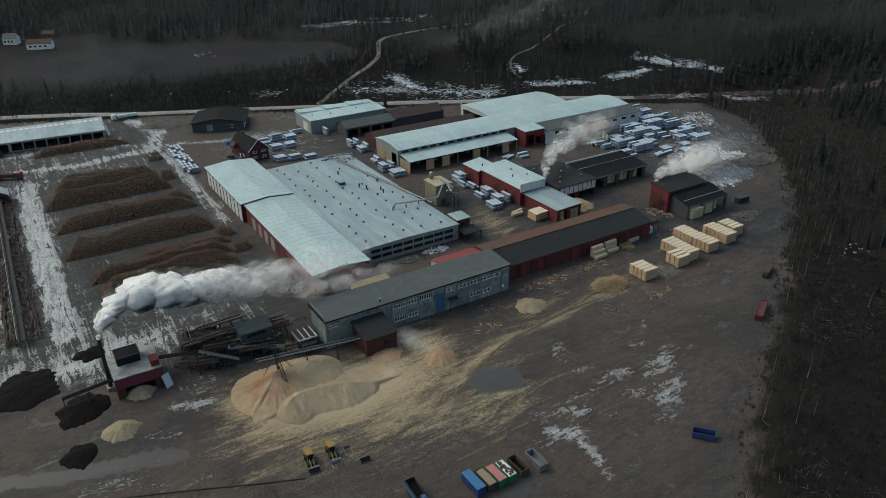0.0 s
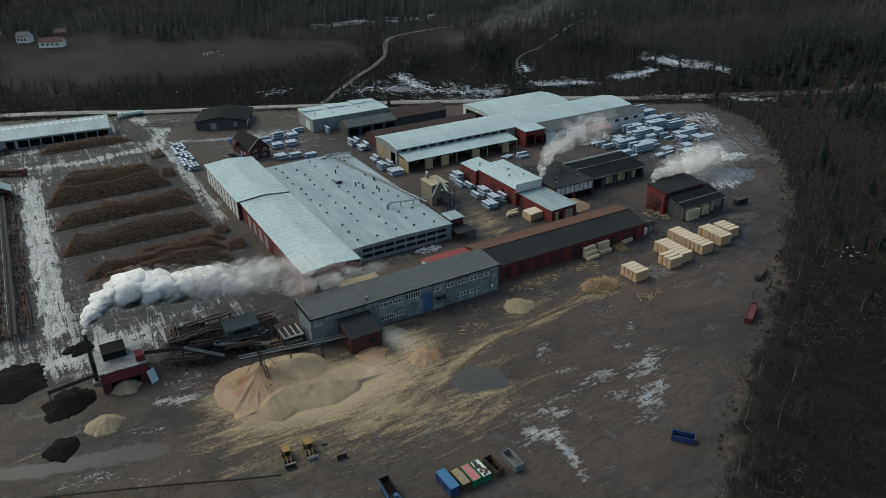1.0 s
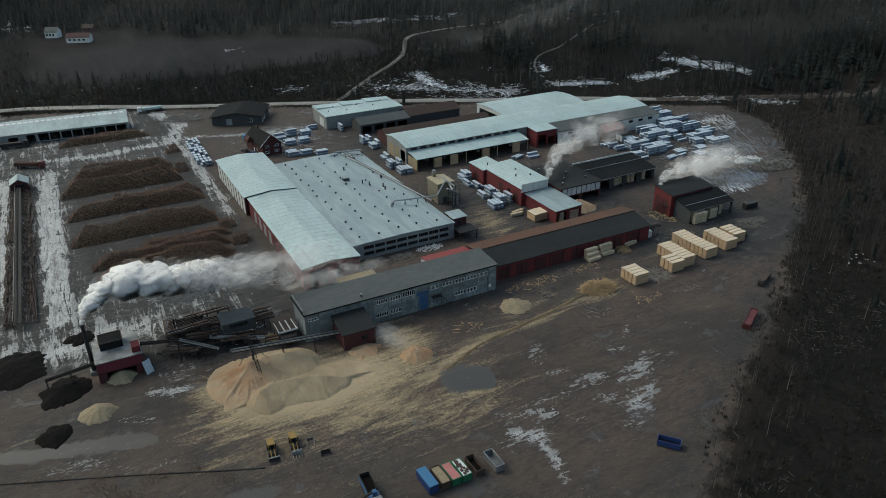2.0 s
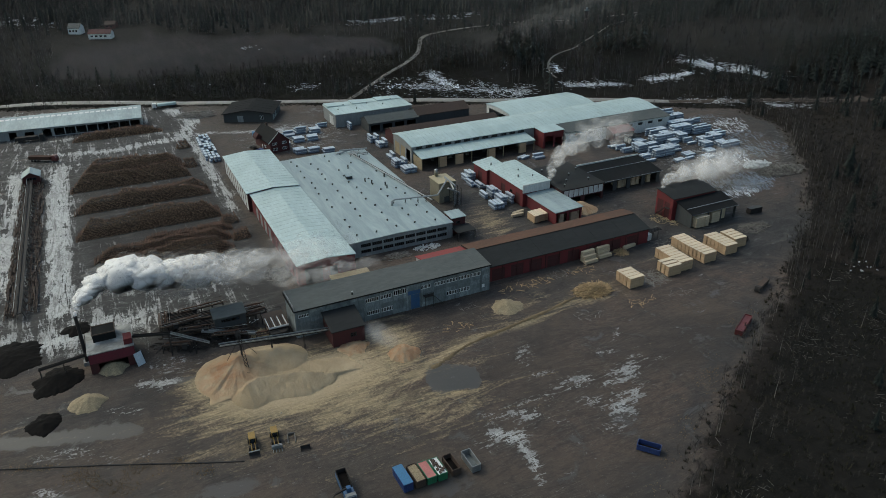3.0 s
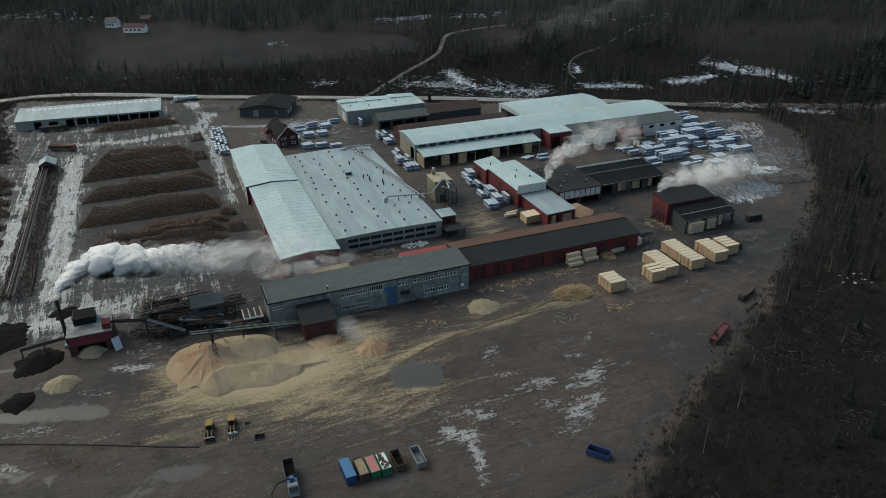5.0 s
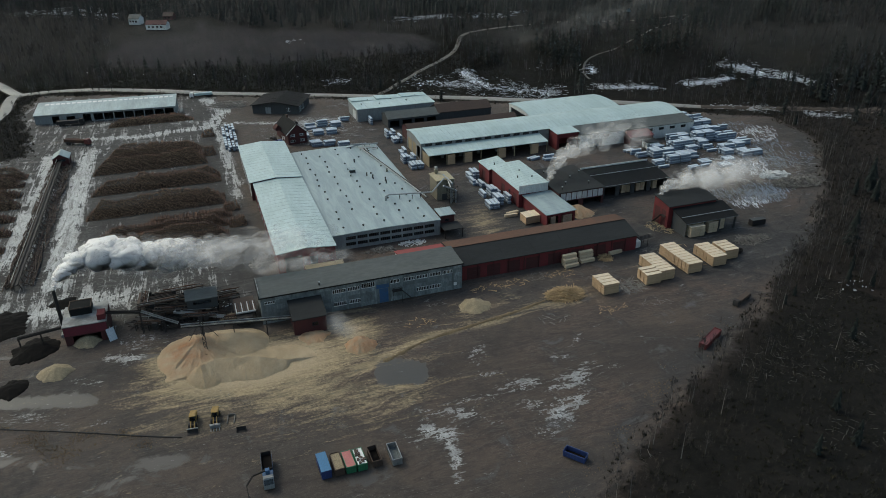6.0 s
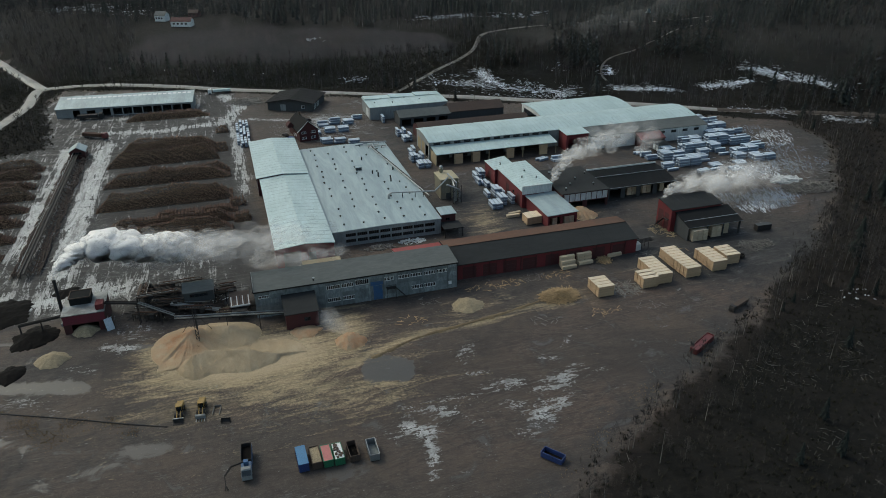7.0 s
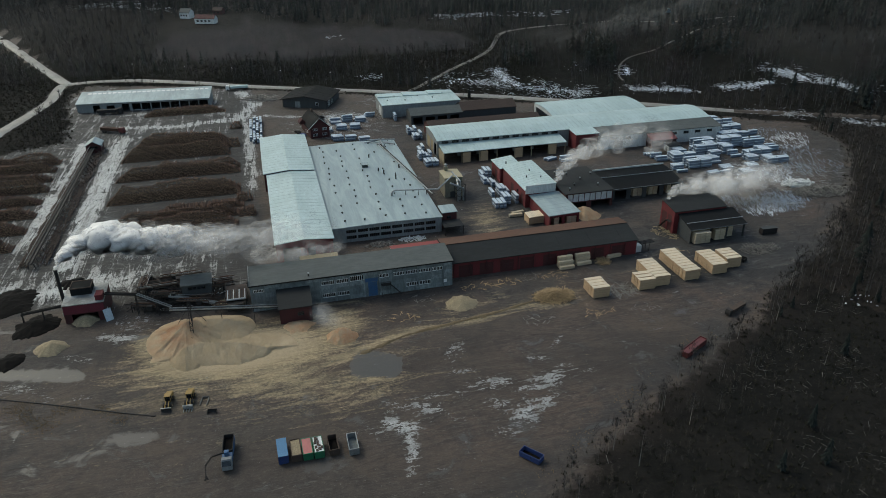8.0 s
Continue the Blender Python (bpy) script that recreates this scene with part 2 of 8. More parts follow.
def ground_material():
    """Mud, gravel, ice, sawdust, grass and snow in one sheet; the zone attributes say where each may lie."""
    n = Nodes("yard_ground")
    za = n.attr("zone_a")
    zb = n.attr("zone_b")
    sep_a = n.t.nodes.new("ShaderNodeSeparateColor")
    sep_b = n.t.nodes.new("ShaderNodeSeparateColor")
    n.t.links.new(za.outputs["Color"], sep_a.inputs[0])
    n.t.links.new(zb.outputs["Color"], sep_b.inputs[0])
    dust, ice, veg = sep_a.outputs[0], sep_a.outputs[1], sep_a.outputs[2]
    wet, field, snow = sep_b.outputs[0], sep_b.outputs[1], sep_b.outputs[2]
    heath, tarred = za.outputs["Alpha"], zb.outputs["Alpha"]

    def centred(v, k):
        return n.math("MULTIPLY", n.math("SUBTRACT", v, 0.5), k)

    def lines(v, w):
        return n.ramp(n.math("ABSOLUTE", n.math("SUBTRACT", v, 0.5)), 0.0, w, 1.0, 0.0)

    broad = n.noise(0.018, 6, 0.6, None, 0.5)
    mid = n.noise(0.12, 8, 0.68, None, 0.8)
    fine = n.noise(1.3, 8, 0.75)
    grit = n.noise(5.0, 5, 0.7)
    along = n.noise(0.22, 8, 0.72, n.stretch(0.22, 1.0, 1.0), 1.6)
    across = n.noise(0.42, 8, 0.74, n.stretch(1.0, 0.1, 1.0), 1.0)
    ruts = n.noise(0.09, 4, 0.5, n.stretch(0.3, 1.0, 1.0), 2.2)
    # bare mud, brown to grey, rutted by wheels
    col = n.mix(n.ramp(broad, 0.35, 0.65), (0.052, 0.0435, 0.037), (0.074, 0.0510, 0.040))
    col = n.mix(n.ramp(mid, 0.46, 0.64, 0.0, 0.75), col, (0.029, 0.0245, 0.022))
    col = n.mix(n.ramp(along, 0.5, 0.66, 0.0, 0.38), col, (0.026, 0.023, 0.022))
    col = n.mix(n.ramp(fine, 0.52, 0.68, 0.0, 0.5), col, (0.125, 0.112, 0.10))
    col = n.mix(n.ramp(n.noise(1.9, 7, 0.8, n.stretch(0.35, 1.0, 1.0), 0.6), 0.55, 0.64, 0.0, 0.55), col, (0.016, 0.0145, 0.0145))
    wheels = n.noise(0.55, 3, 0.55, n.stretch(0.1, 1.0, 1.0), 1.2)
    col = n.mix(n.math("MULTIPLY", lines(wheels, 0.035), n.ramp(broad, 0.4, 0.6, 0.15, 0.5)), col, (0.02, 0.018, 0.018))
    col = n.mix(n.math("MULTIPLY", n.math("MULTIPLY", lines(n.math("ADD", wheels, 0.06), 0.016), n.ramp(mid, 0.45, 0.6)), 0.45), col, (0.16, 0.148, 0.135))
    col = n.mix(n.ramp(n.noise(0.6, 7, 0.75), 0.5, 0.62, 0.0, 0.3), col, (0.02, 0.018, 0.017))
    col = n.mix(n.ramp(n.noise(0.05, 7, 0.65, None, 1.0), 0.54, 0.66, 0.0, 0.6), col, (0.076, 0.056, 0.042))
    col = n.mix(n.ramp(n.noise(0.03, 7, 0.7, n.stretch(0.4, 1.0, 1.0), 1.5), 0.52, 0.62, 0.0, 0.6), col, (0.028, 0.0225, 0.020))
    col = n.mix(n.math("MULTIPLY", lines(ruts, 0.022), 0.4), col, (0.018, 0.016, 0.015))
    col = n.mix(n.math("MULTIPLY", n.math("MULTIPLY", lines(along, 0.014), n.ramp(broad, 0.45, 0.6)), 0.3), col, (0.20, 0.18, 0.155))
    # rolled black gravel by the kilns and before the mill
    tar = n.mix(n.ramp(mid, 0.4, 0.62), (0.027, 0.028, 0.029), (0.014, 0.014, 0.015))
    tar = n.mix(n.ramp(along, 0.52, 0.62, 0.0, 0.6), tar, (0.06, 0.058, 0.057))
    tar = n.mix(n.ramp(n.noise(0.45, 7, 0.75, n.stretch(0.25, 1.0, 1.0), 0.8), 0.58, 0.66, 0.0, 0.5), tar, (0.13, 0.128, 0.125))
    col = n.mix(n.ramp(n.math("ADD", tarred, centred(mid, 0.8)), 0.35, 0.7, 0.0, 0.9), col, tar)
    # standing water and wet ruts
    wetm = n.ramp(n.math("ADD", wet, centred(mid, 0.9)), 0.48, 0.55)
    col = n.mix(n.math("MULTIPLY", wetm, 0.85), col, n.mix(n.ramp(wet, 0.55, 0.62), (0.045, 0.042, 0.041), (0.05, 0.048, 0.043)))
    # sawdust that wheels have spread
    dn = n.math("ADD", centred(along, 2.0), n.math("ADD", centred(fine, 0.9), centred(ruts, 0.6)))
    dustm = n.ramp(n.math("ADD", dust, dn), 0.30, 0.74, 0.0, 0.94)
    dustc = n.mix(n.ramp(mid, 0.35, 0.65), (0.36, 0.285, 0.18), (0.19, 0.158, 0.105))
    dustc = n.mix(n.ramp(fine, 0.45, 0.66, 0.0, 0.6), dustc, (0.43, 0.345, 0.225))
    dustc = n.mix(n.ramp(n.noise(0.1, 7, 0.66, n.stretch(0.3, 1.0, 1.0), 1.8), 0.5, 0.6, 0.0, 0.6), dustc, (0.095, 0.084, 0.064))
    dustc = n.mix(n.math("MULTIPLY", lines(wheels, 0.05), 0.5), dustc, (0.06, 0.055, 0.046))
    dustc = n.mix(n.ramp(n.math("ADD", dust, centred(mid, 0.5)), 0.6, 1.05, 0.0, 0.85), dustc, n.mix(n.ramp(fine, 0.35, 0.65), (0.33, 0.265, 0.175), (0.45, 0.36, 0.245)))
    col = n.mix(dustm, col, dustc)
    # pale ice and slush, and puddle reflections painted pale, cut by wheels
    place = n.t.nodes.new("ShaderNodeSeparateXYZ")
    n.t.links.new(n.coord, place.inputs[0])
    eastern = n.math("MAXIMUM", n.ramp(place.outputs[0], 62, 74), n.math("SUBTRACT", 1.0, n.ramp(place.outputs[1], 148, 158)))
    plates = n.noise(0.9, 7, 0.7, n.stretch(0.28, 1.0, 1.0), 0.7)
    flow = n.math("ADD", n.math("MULTIPLY", plates, eastern), n.math("MULTIPLY", across, n.math("SUBTRACT", 1.0, eastern)))
    inn = n.math("ADD", n.math("ADD", centred(flow, 2.6), centred(mid, 1.0)), n.math("ADD", n.math("MULTIPLY", centred(fine, 1.0), n.ramp(eastern, 0.0, 1.0, 0.9, 2.1)), centred(along, 0.6)))
    icem = n.ramp(n.math("ADD", ice, inn), 0.5, 0.64, 0.0, 0.95)
    icec = n.mix(n.ramp(n.math("ADD", n.math("MULTIPLY", flow, 0.6), n.math("MULTIPLY", fine, 0.4)), 0.40, 0.60), (0.60, 0.62, 0.625), (0.12, 0.12, 0.118))
    col = n.mix(icem, col, icec)
    melt = n.math("MULTIPLY", lines(n.noise(0.16, 5, 0.55, n.stretch(0.7, 0.45, 1.0), 2.5), 0.016), n.math("MULTIPLY", n.ramp(ice, 0.22, 0.4, 0.0, 0.2), n.math("SUBTRACT", 1.0, eastern)))
    col = n.mix(melt, col, (0.55, 0.57, 0.56))
    track = n.math("MULTIPLY", lines(n.noise(0.34, 3, 0.5, n.stretch(1.0, 0.16, 1.0), 1.0), 0.03), n.math("MULTIPLY", n.ramp(ice, 0.3, 0.6, 0.0, 0.65), n.math("SUBTRACT", 1.0, eastern)))
    col = n.mix(track, col, (0.05, 0.048, 0.046))
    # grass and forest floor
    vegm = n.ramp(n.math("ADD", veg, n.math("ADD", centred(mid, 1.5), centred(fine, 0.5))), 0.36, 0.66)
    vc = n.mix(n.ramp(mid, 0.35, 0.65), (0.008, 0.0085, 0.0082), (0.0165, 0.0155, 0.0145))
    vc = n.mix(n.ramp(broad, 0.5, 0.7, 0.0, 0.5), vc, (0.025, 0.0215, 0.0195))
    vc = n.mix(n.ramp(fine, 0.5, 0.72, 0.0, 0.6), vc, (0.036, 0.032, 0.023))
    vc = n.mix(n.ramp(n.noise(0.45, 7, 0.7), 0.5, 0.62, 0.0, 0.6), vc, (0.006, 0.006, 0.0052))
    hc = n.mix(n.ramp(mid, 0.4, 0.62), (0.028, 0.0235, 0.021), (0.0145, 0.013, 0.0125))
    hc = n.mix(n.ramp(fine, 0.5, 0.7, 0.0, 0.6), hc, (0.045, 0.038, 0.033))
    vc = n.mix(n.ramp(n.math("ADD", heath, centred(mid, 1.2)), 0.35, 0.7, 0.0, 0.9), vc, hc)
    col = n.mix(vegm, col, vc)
    fc = n.mix(n.ramp(n.noise(0.02, 5, 0.6), 0.35, 0.65), (0.020, 0.0195, 0.021), (0.029, 0.027, 0.028))
    fc = n.mix(n.ramp(n.noise(0.25, 5, 0.6, n.stretch(1, 0.12, 1)), 0.45, 0.7, 0.0, 0.4), fc, (0.046, 0.040, 0.040))
    col = n.mix(field, col, fc)
    snowm = n.ramp(n.math("ADD", snow, centred(n.noise(0.7, 8, 0.8, n.stretch(1, 0.5, 1)), 3.4)), 0.80, 0.90)
    col = n.mix(snowm, col, (0.6, 0.65, 0.72))
    dry = n.math("MAXIMUM", n.math("MAXIMUM", dustm, vegm), field)
    gloss = n.math("MAXIMUM", n.math("MULTIPLY", wetm, 0.42), n.math("MULTIPLY", icem, 0.35))
    rough = n.math("SUBTRACT", n.ramp(fine, 0.2, 0.8, 0.72, 0.95), n.math("MULTIPLY", gloss, n.math("SUBTRACT", 1.0, dry)))
    h = n.math("MULTIPLY", n.math("SUBTRACT", n.math("ADD", n.math("ADD", fine, n.math("MULTIPLY", along, 2.0)), n.math("ADD", mid, n.math("MULTIPLY", grit, 0.4))), 2.2), n.math("SUBTRACT", 1.0, n.math("MULTIPLY", wetm, 0.92)))
    n.bump(h, 0.6, 0.3)
    n.put(n.b.inputs["Specular IOR Level"], n.ramp(dry, 0.0, 1.0, 0.38, 0.03))
    n.put(n.b.inputs["Base Color"], col)
    n.put(n.b.inputs["Roughness"], rough)
    return n.m


M_ground = ground_material()


def road_material():
    n = Nodes("wet_road")
    f = n.noise(1.5, 6, 0.7)
    b = n.noise(0.1, 5, 0.6)
    col = n.mix(n.ramp(b, 0.35, 0.65), (0.15, 0.147, 0.135), (0.23, 0.222, 0.2))
    col = n.mix(n.ramp(f, 0.4, 0.7, 0.0, 0.4), col, (0.12, 0.115, 0.105))
    n.bump(f, 0.2, 0.05)
    return n.done(col, n.ramp(f, 0.3, 0.7, 0.4, 0.7))


M_road = road_material()


def steam_material():
    """White droplets that scatter light on and through, thinner where the attribute is low, broken by turbulence."""
    n = Nodes("steam")
    d = n.attr("thickness").outputs["Fac"]
    turb = n.noise(0.3, 8, 0.65, None, 0.8)
    a = n.math("MULTIPLY", d, n.ramp(turb, 0.36, 0.64, 0.35, 1.6))
    a = n.ramp(a, 0.0, 1.0, 0.0, 0.66)
    n.t.nodes.remove(n.b)
    dif = n.t.nodes.new("ShaderNodeBsdfDiffuse")
    thru = n.t.nodes.new("ShaderNodeBsdfTranslucent")
    clear = n.t.nodes.new("ShaderNodeBsdfTransparent")
    geo = n.t.nodes.new("ShaderNodeNewGeometry")
    half = n.t.nodes.new("ShaderNodeVectorMath")
    half.operation = "MULTIPLY_ADD"
    n.t.links.new(geo.outputs["Normal"], half.inputs[0])
    half.inputs[1].default_value = (0.25, 0.25, 0.25)
    half.inputs[2].default_value = (-0.2, 0.1, 0.7)
    unit = n.t.nodes.new("ShaderNodeVectorMath")
    unit.operation = "NORMALIZE"
    n.t.links.new(half.outputs[0], unit.inputs[0])
    n.t.links.new(unit.outputs[0], dif.inputs["Normal"])
    for q in (dif, thru):
        q.inputs["Color"].default_value = (0.99, 0.99, 0.985, 1.0)
    white = n.t.nodes.new("ShaderNodeMixShader")
    white.inputs[0].default_value = 0.22
    n.t.links.new(dif.outputs[0], white.inputs[1])
    n.t.links.new(thru.outputs[0], white.inputs[2])
    mix = n.t.nodes.new("ShaderNodeMixShader")
    n.t.links.new(a, mix.inputs[0])
    n.t.links.new(clear.outputs[0], mix.inputs[1])
    n.t.links.new(white.outputs[0], mix.inputs[2])
    out = [q for q in n.t.nodes if q.type == "OUTPUT_MATERIAL"][0]
    n.t.links.new(mix.outputs[0], out.inputs["Surface"])
    return n.m


M_steam = steam_material()


# ---- geometry helpers ----
class Build:
    """Collects boxes, beams and tubes into one mesh."""

    def __init__(self):
        self.v, self.f, self.mi = [], [], []

    def face(self, *idx, m=0):
        self.f.append(idx)
        self.mi.append(m)

    def eight(self, p, m=0):
        k = len(self.v)
        self.v += [tuple(q) for q in p]
        for q in ((3, 2, 1, 0), (4, 5, 6, 7), (0, 1, 5, 4), (1, 2, 6, 5), (2, 3, 7, 6), (3, 0, 4, 7)):
            self.face(*(k + i for i in q), m=m)
        return self

    def box(self, x0, y0, z0, x1, y1, z1, m=0):
        return self.eight([(x0, y0, z0), (x1, y0, z0), (x1, y1, z0), (x0, y1, z0), (x0, y0, z1), (x1, y0, z1), (x1, y1, z1), (x0, y1, z1)], m)

    def beam(self, a, b, w, h=None, m=0):
        a, b = Vector(a), Vector(b)
        h = h or w
        d = (b - a).normalized()
        s = d.cross(Vector((0, 0, 1)))
        s = s.normalized() if s.length > 1e-3 else Vector((1, 0, 0))
        u = s.cross(d).normalized()
        s, u = s * w / 2, u * h / 2
        return self.eight([a - s - u, a + s - u, b + s - u, b - s - u, a - s + u, a + s + u, b + s + u, b - s + u], m)

    def tube(self, a, b, r0, r1=None, n=8, m=0, cap=None):
        a, b = Vector(a), Vector(b)
        r1 = r0 if r1 is None else r1
        d = (b - a).normalized()
        s = d.cross(Vector((0, 0, 1)))
        s = s.normalized() if s.length > 1e-3 else Vector((1, 0, 0))
        u = s.cross(d)
        k = len(self.v)
        for c, r in ((a, r0), (b, r1)):
            for i in range(n):
                t = 2 * math.pi * i / n
                self.v.append(tuple(c + s * (r * math.cos(t)) + u * (r * math.sin(t))))
        for i in range(n):
            j = (i + 1) % n
            self.face(k + i, k + j, k + n + j, k + n + i, m=m)
        e = m if cap is None else cap
        self.face(*(k + i for i in reversed(range(n))), m=e)
        self.face(*(k + n + i for i in range(n)), m=e)
        return self

    def extrude(self, poly, axis, a0, a1, m=0):
        """A closed polygon of (u, z) run along x or y."""
        k, n = len(self.v), len(poly)
        for a in (a0, a1):
            for u, z in poly:
                self.v.append((a, u, z) if axis == "x" else (u, a, z))
        for i in range(n):
            j = (i + 1) % n
            self.face(k + i, k + j, k + n + j, k + n + i, m=m)
        self.face(*(k + i for i in reversed(range(n))), m=m)
        self.face(*(k + n + i for i in range(n)), m=m)
        return self

    def mesh(self, name, *mats):
        me = bpy.data.meshes.new(name)
        me.from_pydata(self.v, [], self.f)
        for m in mats:
            me.materials.append(m)
        if len(mats) > 1:
            me.polygons.foreach_set("material_index", self.mi)
        bm = bmesh.new()
        bm.from_mesh(me)
        bmesh.ops.recalc_face_normals(bm, faces=bm.faces)
        bm.to_mesh(me)
        bm.free()
        return me


def part(name, b, mat, parent, label=""):
    mats = mat if isinstance(mat, (list, tuple)) else (mat,)
    ob = new(name, b.mesh(name, *mats) if isinstance(b, Build) else b)
    ob.parent = parent
    if label:
        ob["label"] = label
    return ob


def thing(name, label, category, x=0.0, y=0.0, z=0.0, rz=0.0, group="", kind=""):
    ob = new(name)
    ob.empty_display_size = 0.5
    ob.matrix_basis = pose(x, y, z, 0, 0, rz)
    return tagged(ob, label, category, group, kind)


def raw_mesh(name, verts, faces, mat, smooth=False):
    me = bpy.data.meshes.new(name)
    me.from_pydata(verts, [], faces)
    me.materials.append(mat)
    if smooth:
        me.polygons.foreach_set("use_smooth", [True] * len(me.polygons))
    me.update()
    return me


# ---- the lie of the land ----
def lattice(seed, n=64):
    return np.random.RandomState(seed).rand(n, n)


LATTICES = [lattice(s) for s in range(11, 19)]


def fbm(x, y, size, seed=0, octaves=4):
    """Smooth random values from 0 to 1 over the plan; size is the width of the largest waves in metres."""
    x, y = np.asarray(x, float), np.asarray(y, float)
    total, amp, norm = np.zeros_like(x * y), 1.0, 0.0
    for o in range(octaves):
        g = LATTICES[(seed + o) % len(LATTICES)]
        u, v = x / size + 7.3 * seed, y / size + 3.1 * o
        i, j = np.floor(u).astype(int), np.floor(v).astype(int)
        a, b = u - i, v - j
        a, b = a * a * (3 - 2 * a), b * b * (3 - 2 * b)
        n = g.shape[0]
        p = g[i % n, j % n] * (1 - a) * (1 - b) + g[(i + 1) % n, j % n] * a * (1 - b) + g[i % n, (j + 1) % n] * (1 - a) * b + g[(i + 1) % n, (j + 1) % n] * a * b
        total, norm = total + p * amp, norm + amp
        amp, size = amp * 0.5, size * 0.5
    return total / norm


def step(v, lo, hi):
    t = np.clip((np.asarray(v, float) - lo) / (hi - lo), 0, 1)
    return t * t * (3 - 2 * t)


def near_line(x, y, pts):
    """Distance to a run of points in the plan."""
    best = np.full(np.shape(x), 1e9)
    for (ax, ay), (bx, by) in zip(pts, pts[1:]):
        dx, dy = bx - ax, by - ay
        t = np.clip(((x - ax) * dx + (y - ay) * dy) / (dx * dx + dy * dy), 0, 1)
        best = np.minimum(best, np.hypot(x - ax - t * dx, y - ay - t * dy))
    return best


def inside(x, y, poly):
    x, y = np.asarray(x, float), np.asarray(y, float)
    hit = np.zeros(np.shape(x), bool)
    for (ax, ay), (bx, by) in zip(poly, poly[1:] + poly[:1]):
        cross = (ay > y) != (by > y)
        hit ^= cross & (x < (bx - ax) * (y - ay) / (by - ay + 1e-12) + ax)
    return hit


YARD = [(-160, -60), (60, 20), (86, 48), (105, 63), (123, 75), (157, 94), (193, 116), (228, 139), (262, 166), (292, 197), (316, 228), (318, 258), (285, 280), (262, 308), (215, 326), (160, 352), (80, 395), (0, 430), (-36, 440), (-42, 405), (-34, 372), (-26, 325), (-50, 318), (-62, 300), (-90, 220), (-160, 120)]
CUT = [(86, 48), (105, 63), (123, 75), (157, 94), (185, 111), (215, 118), (222, 95), (240, 60), (260, 20), (240, -60), (60, -40)]
FIELD = [(-11, 504), (16, 484), (82, 461), (126, 460), (169, 449), (201, 439), (213, 453), (206, 484), (178, 505), (115, 542), (58, 581), (40, 556), (3, 558), (-8, 540)]
ROAD = [(-66, 320), (-62, 350), (-57, 378), (-52, 412), (-53, 440), (-50, 450), (-31, 453), (-7, 447), (27, 431), (60, 412), (114, 387), (183, 353), (215, 335), (262, 312), (300, 287), (360, 258), (430, 225), (520, 190)]
ROAD_W = [(-50, 450), (-68, 488), (-85, 524), (-105, 563), (-126, 602), (-160, 660)]
TRACK_B = [(270, 352), (272, 362), (281, 378), (294, 389), (313, 395), (344, 414), (367, 430), (400, 448), (440, 480)]
TRACK = [(146, 376), (153, 383), (171, 400), (195, 417), (212, 431), (221, 446), (231, 464), (245, 475), (269, 479), (292, 476), (310, 474), (360, 470), (430, 470)]


def edge_of_yard(x, y):
    d = near_line(x, y, YARD + YARD[:1])
    return np.where(inside(x, y, YARD), d, -d)


def ground_height(x, y):
    x, y = np.asarray(x, float), np.asarray(y, float)
    s = 0.5 * x + 0.866 * y
    h = 14.0 * step(s, 395, 560) + 55 * step(s, 640, 1100) + 60 * step(s, 1000, 2200)
    h = h + 45 * step(x - 0.2 * y, 330, 800)
    out = step(-edge_of_yard(x, y), 2, 40)
    h = h + out * (fbm(x, y, 60, 2) - 0.42) * 5.0
    return h + (fbm(x, y, 9, 4, 3) - 0.5) * 0.14


SNOWY = [([(206, 394), (205, 382), (208, 361)], 5.5, 0.95), ([(176, 386), (190, 378), (214, 357), (236, 340)], 11, 0.74), ([(362, 339), (371, 316), (381, 293)], 7.5, 1.0), ([(319, 326), (333, 323), (348, 323)], 5, 0.95),
         ([(268, 339), (283, 332), (297, 326)], 5, 0.95), ([(310, 287), (326, 273)], 6, 0.72), ([(345, 254), (356, 248)], 5, 0.7), ([(281, 370), (278, 362)], 4, 0.9), ([(255, 386), (252, 381)], 4, 0.6),
         ([(270, 527), (300, 526)], 9, 0.72), ([(212, 537), (245, 531)], 9, 0.72), ([(-70, 700), (-10, 665)], 16, 0.7), ([(126, 412), (132, 409)], 4, 0.75), ([(118, 505), (124, 503)], 3, 0.7)]


def snow_cover(x, y):
    """How much snow still lies on the felled patches, from 0 to 1."""
    best = np.zeros_like(x)
    for run, w, k in SNOWY:
        best = np.maximum(best, k * np.exp(-(near_line(x, y, run) / w) ** 2))
    return best


# ---- ground and roads ----
def spread(lo, a, b, hi, fine):
    mid = np.arange(a, b + 1e-6, fine)
    left = a - np.geomspace(fine, a - lo, 26)[::-1]
    right = b + np.geomspace(fine, hi - b, 26)
    return np.concatenate([left, mid, right])


def band(d, w, soft):
    return 1 - step(d, w - soft, w + soft)


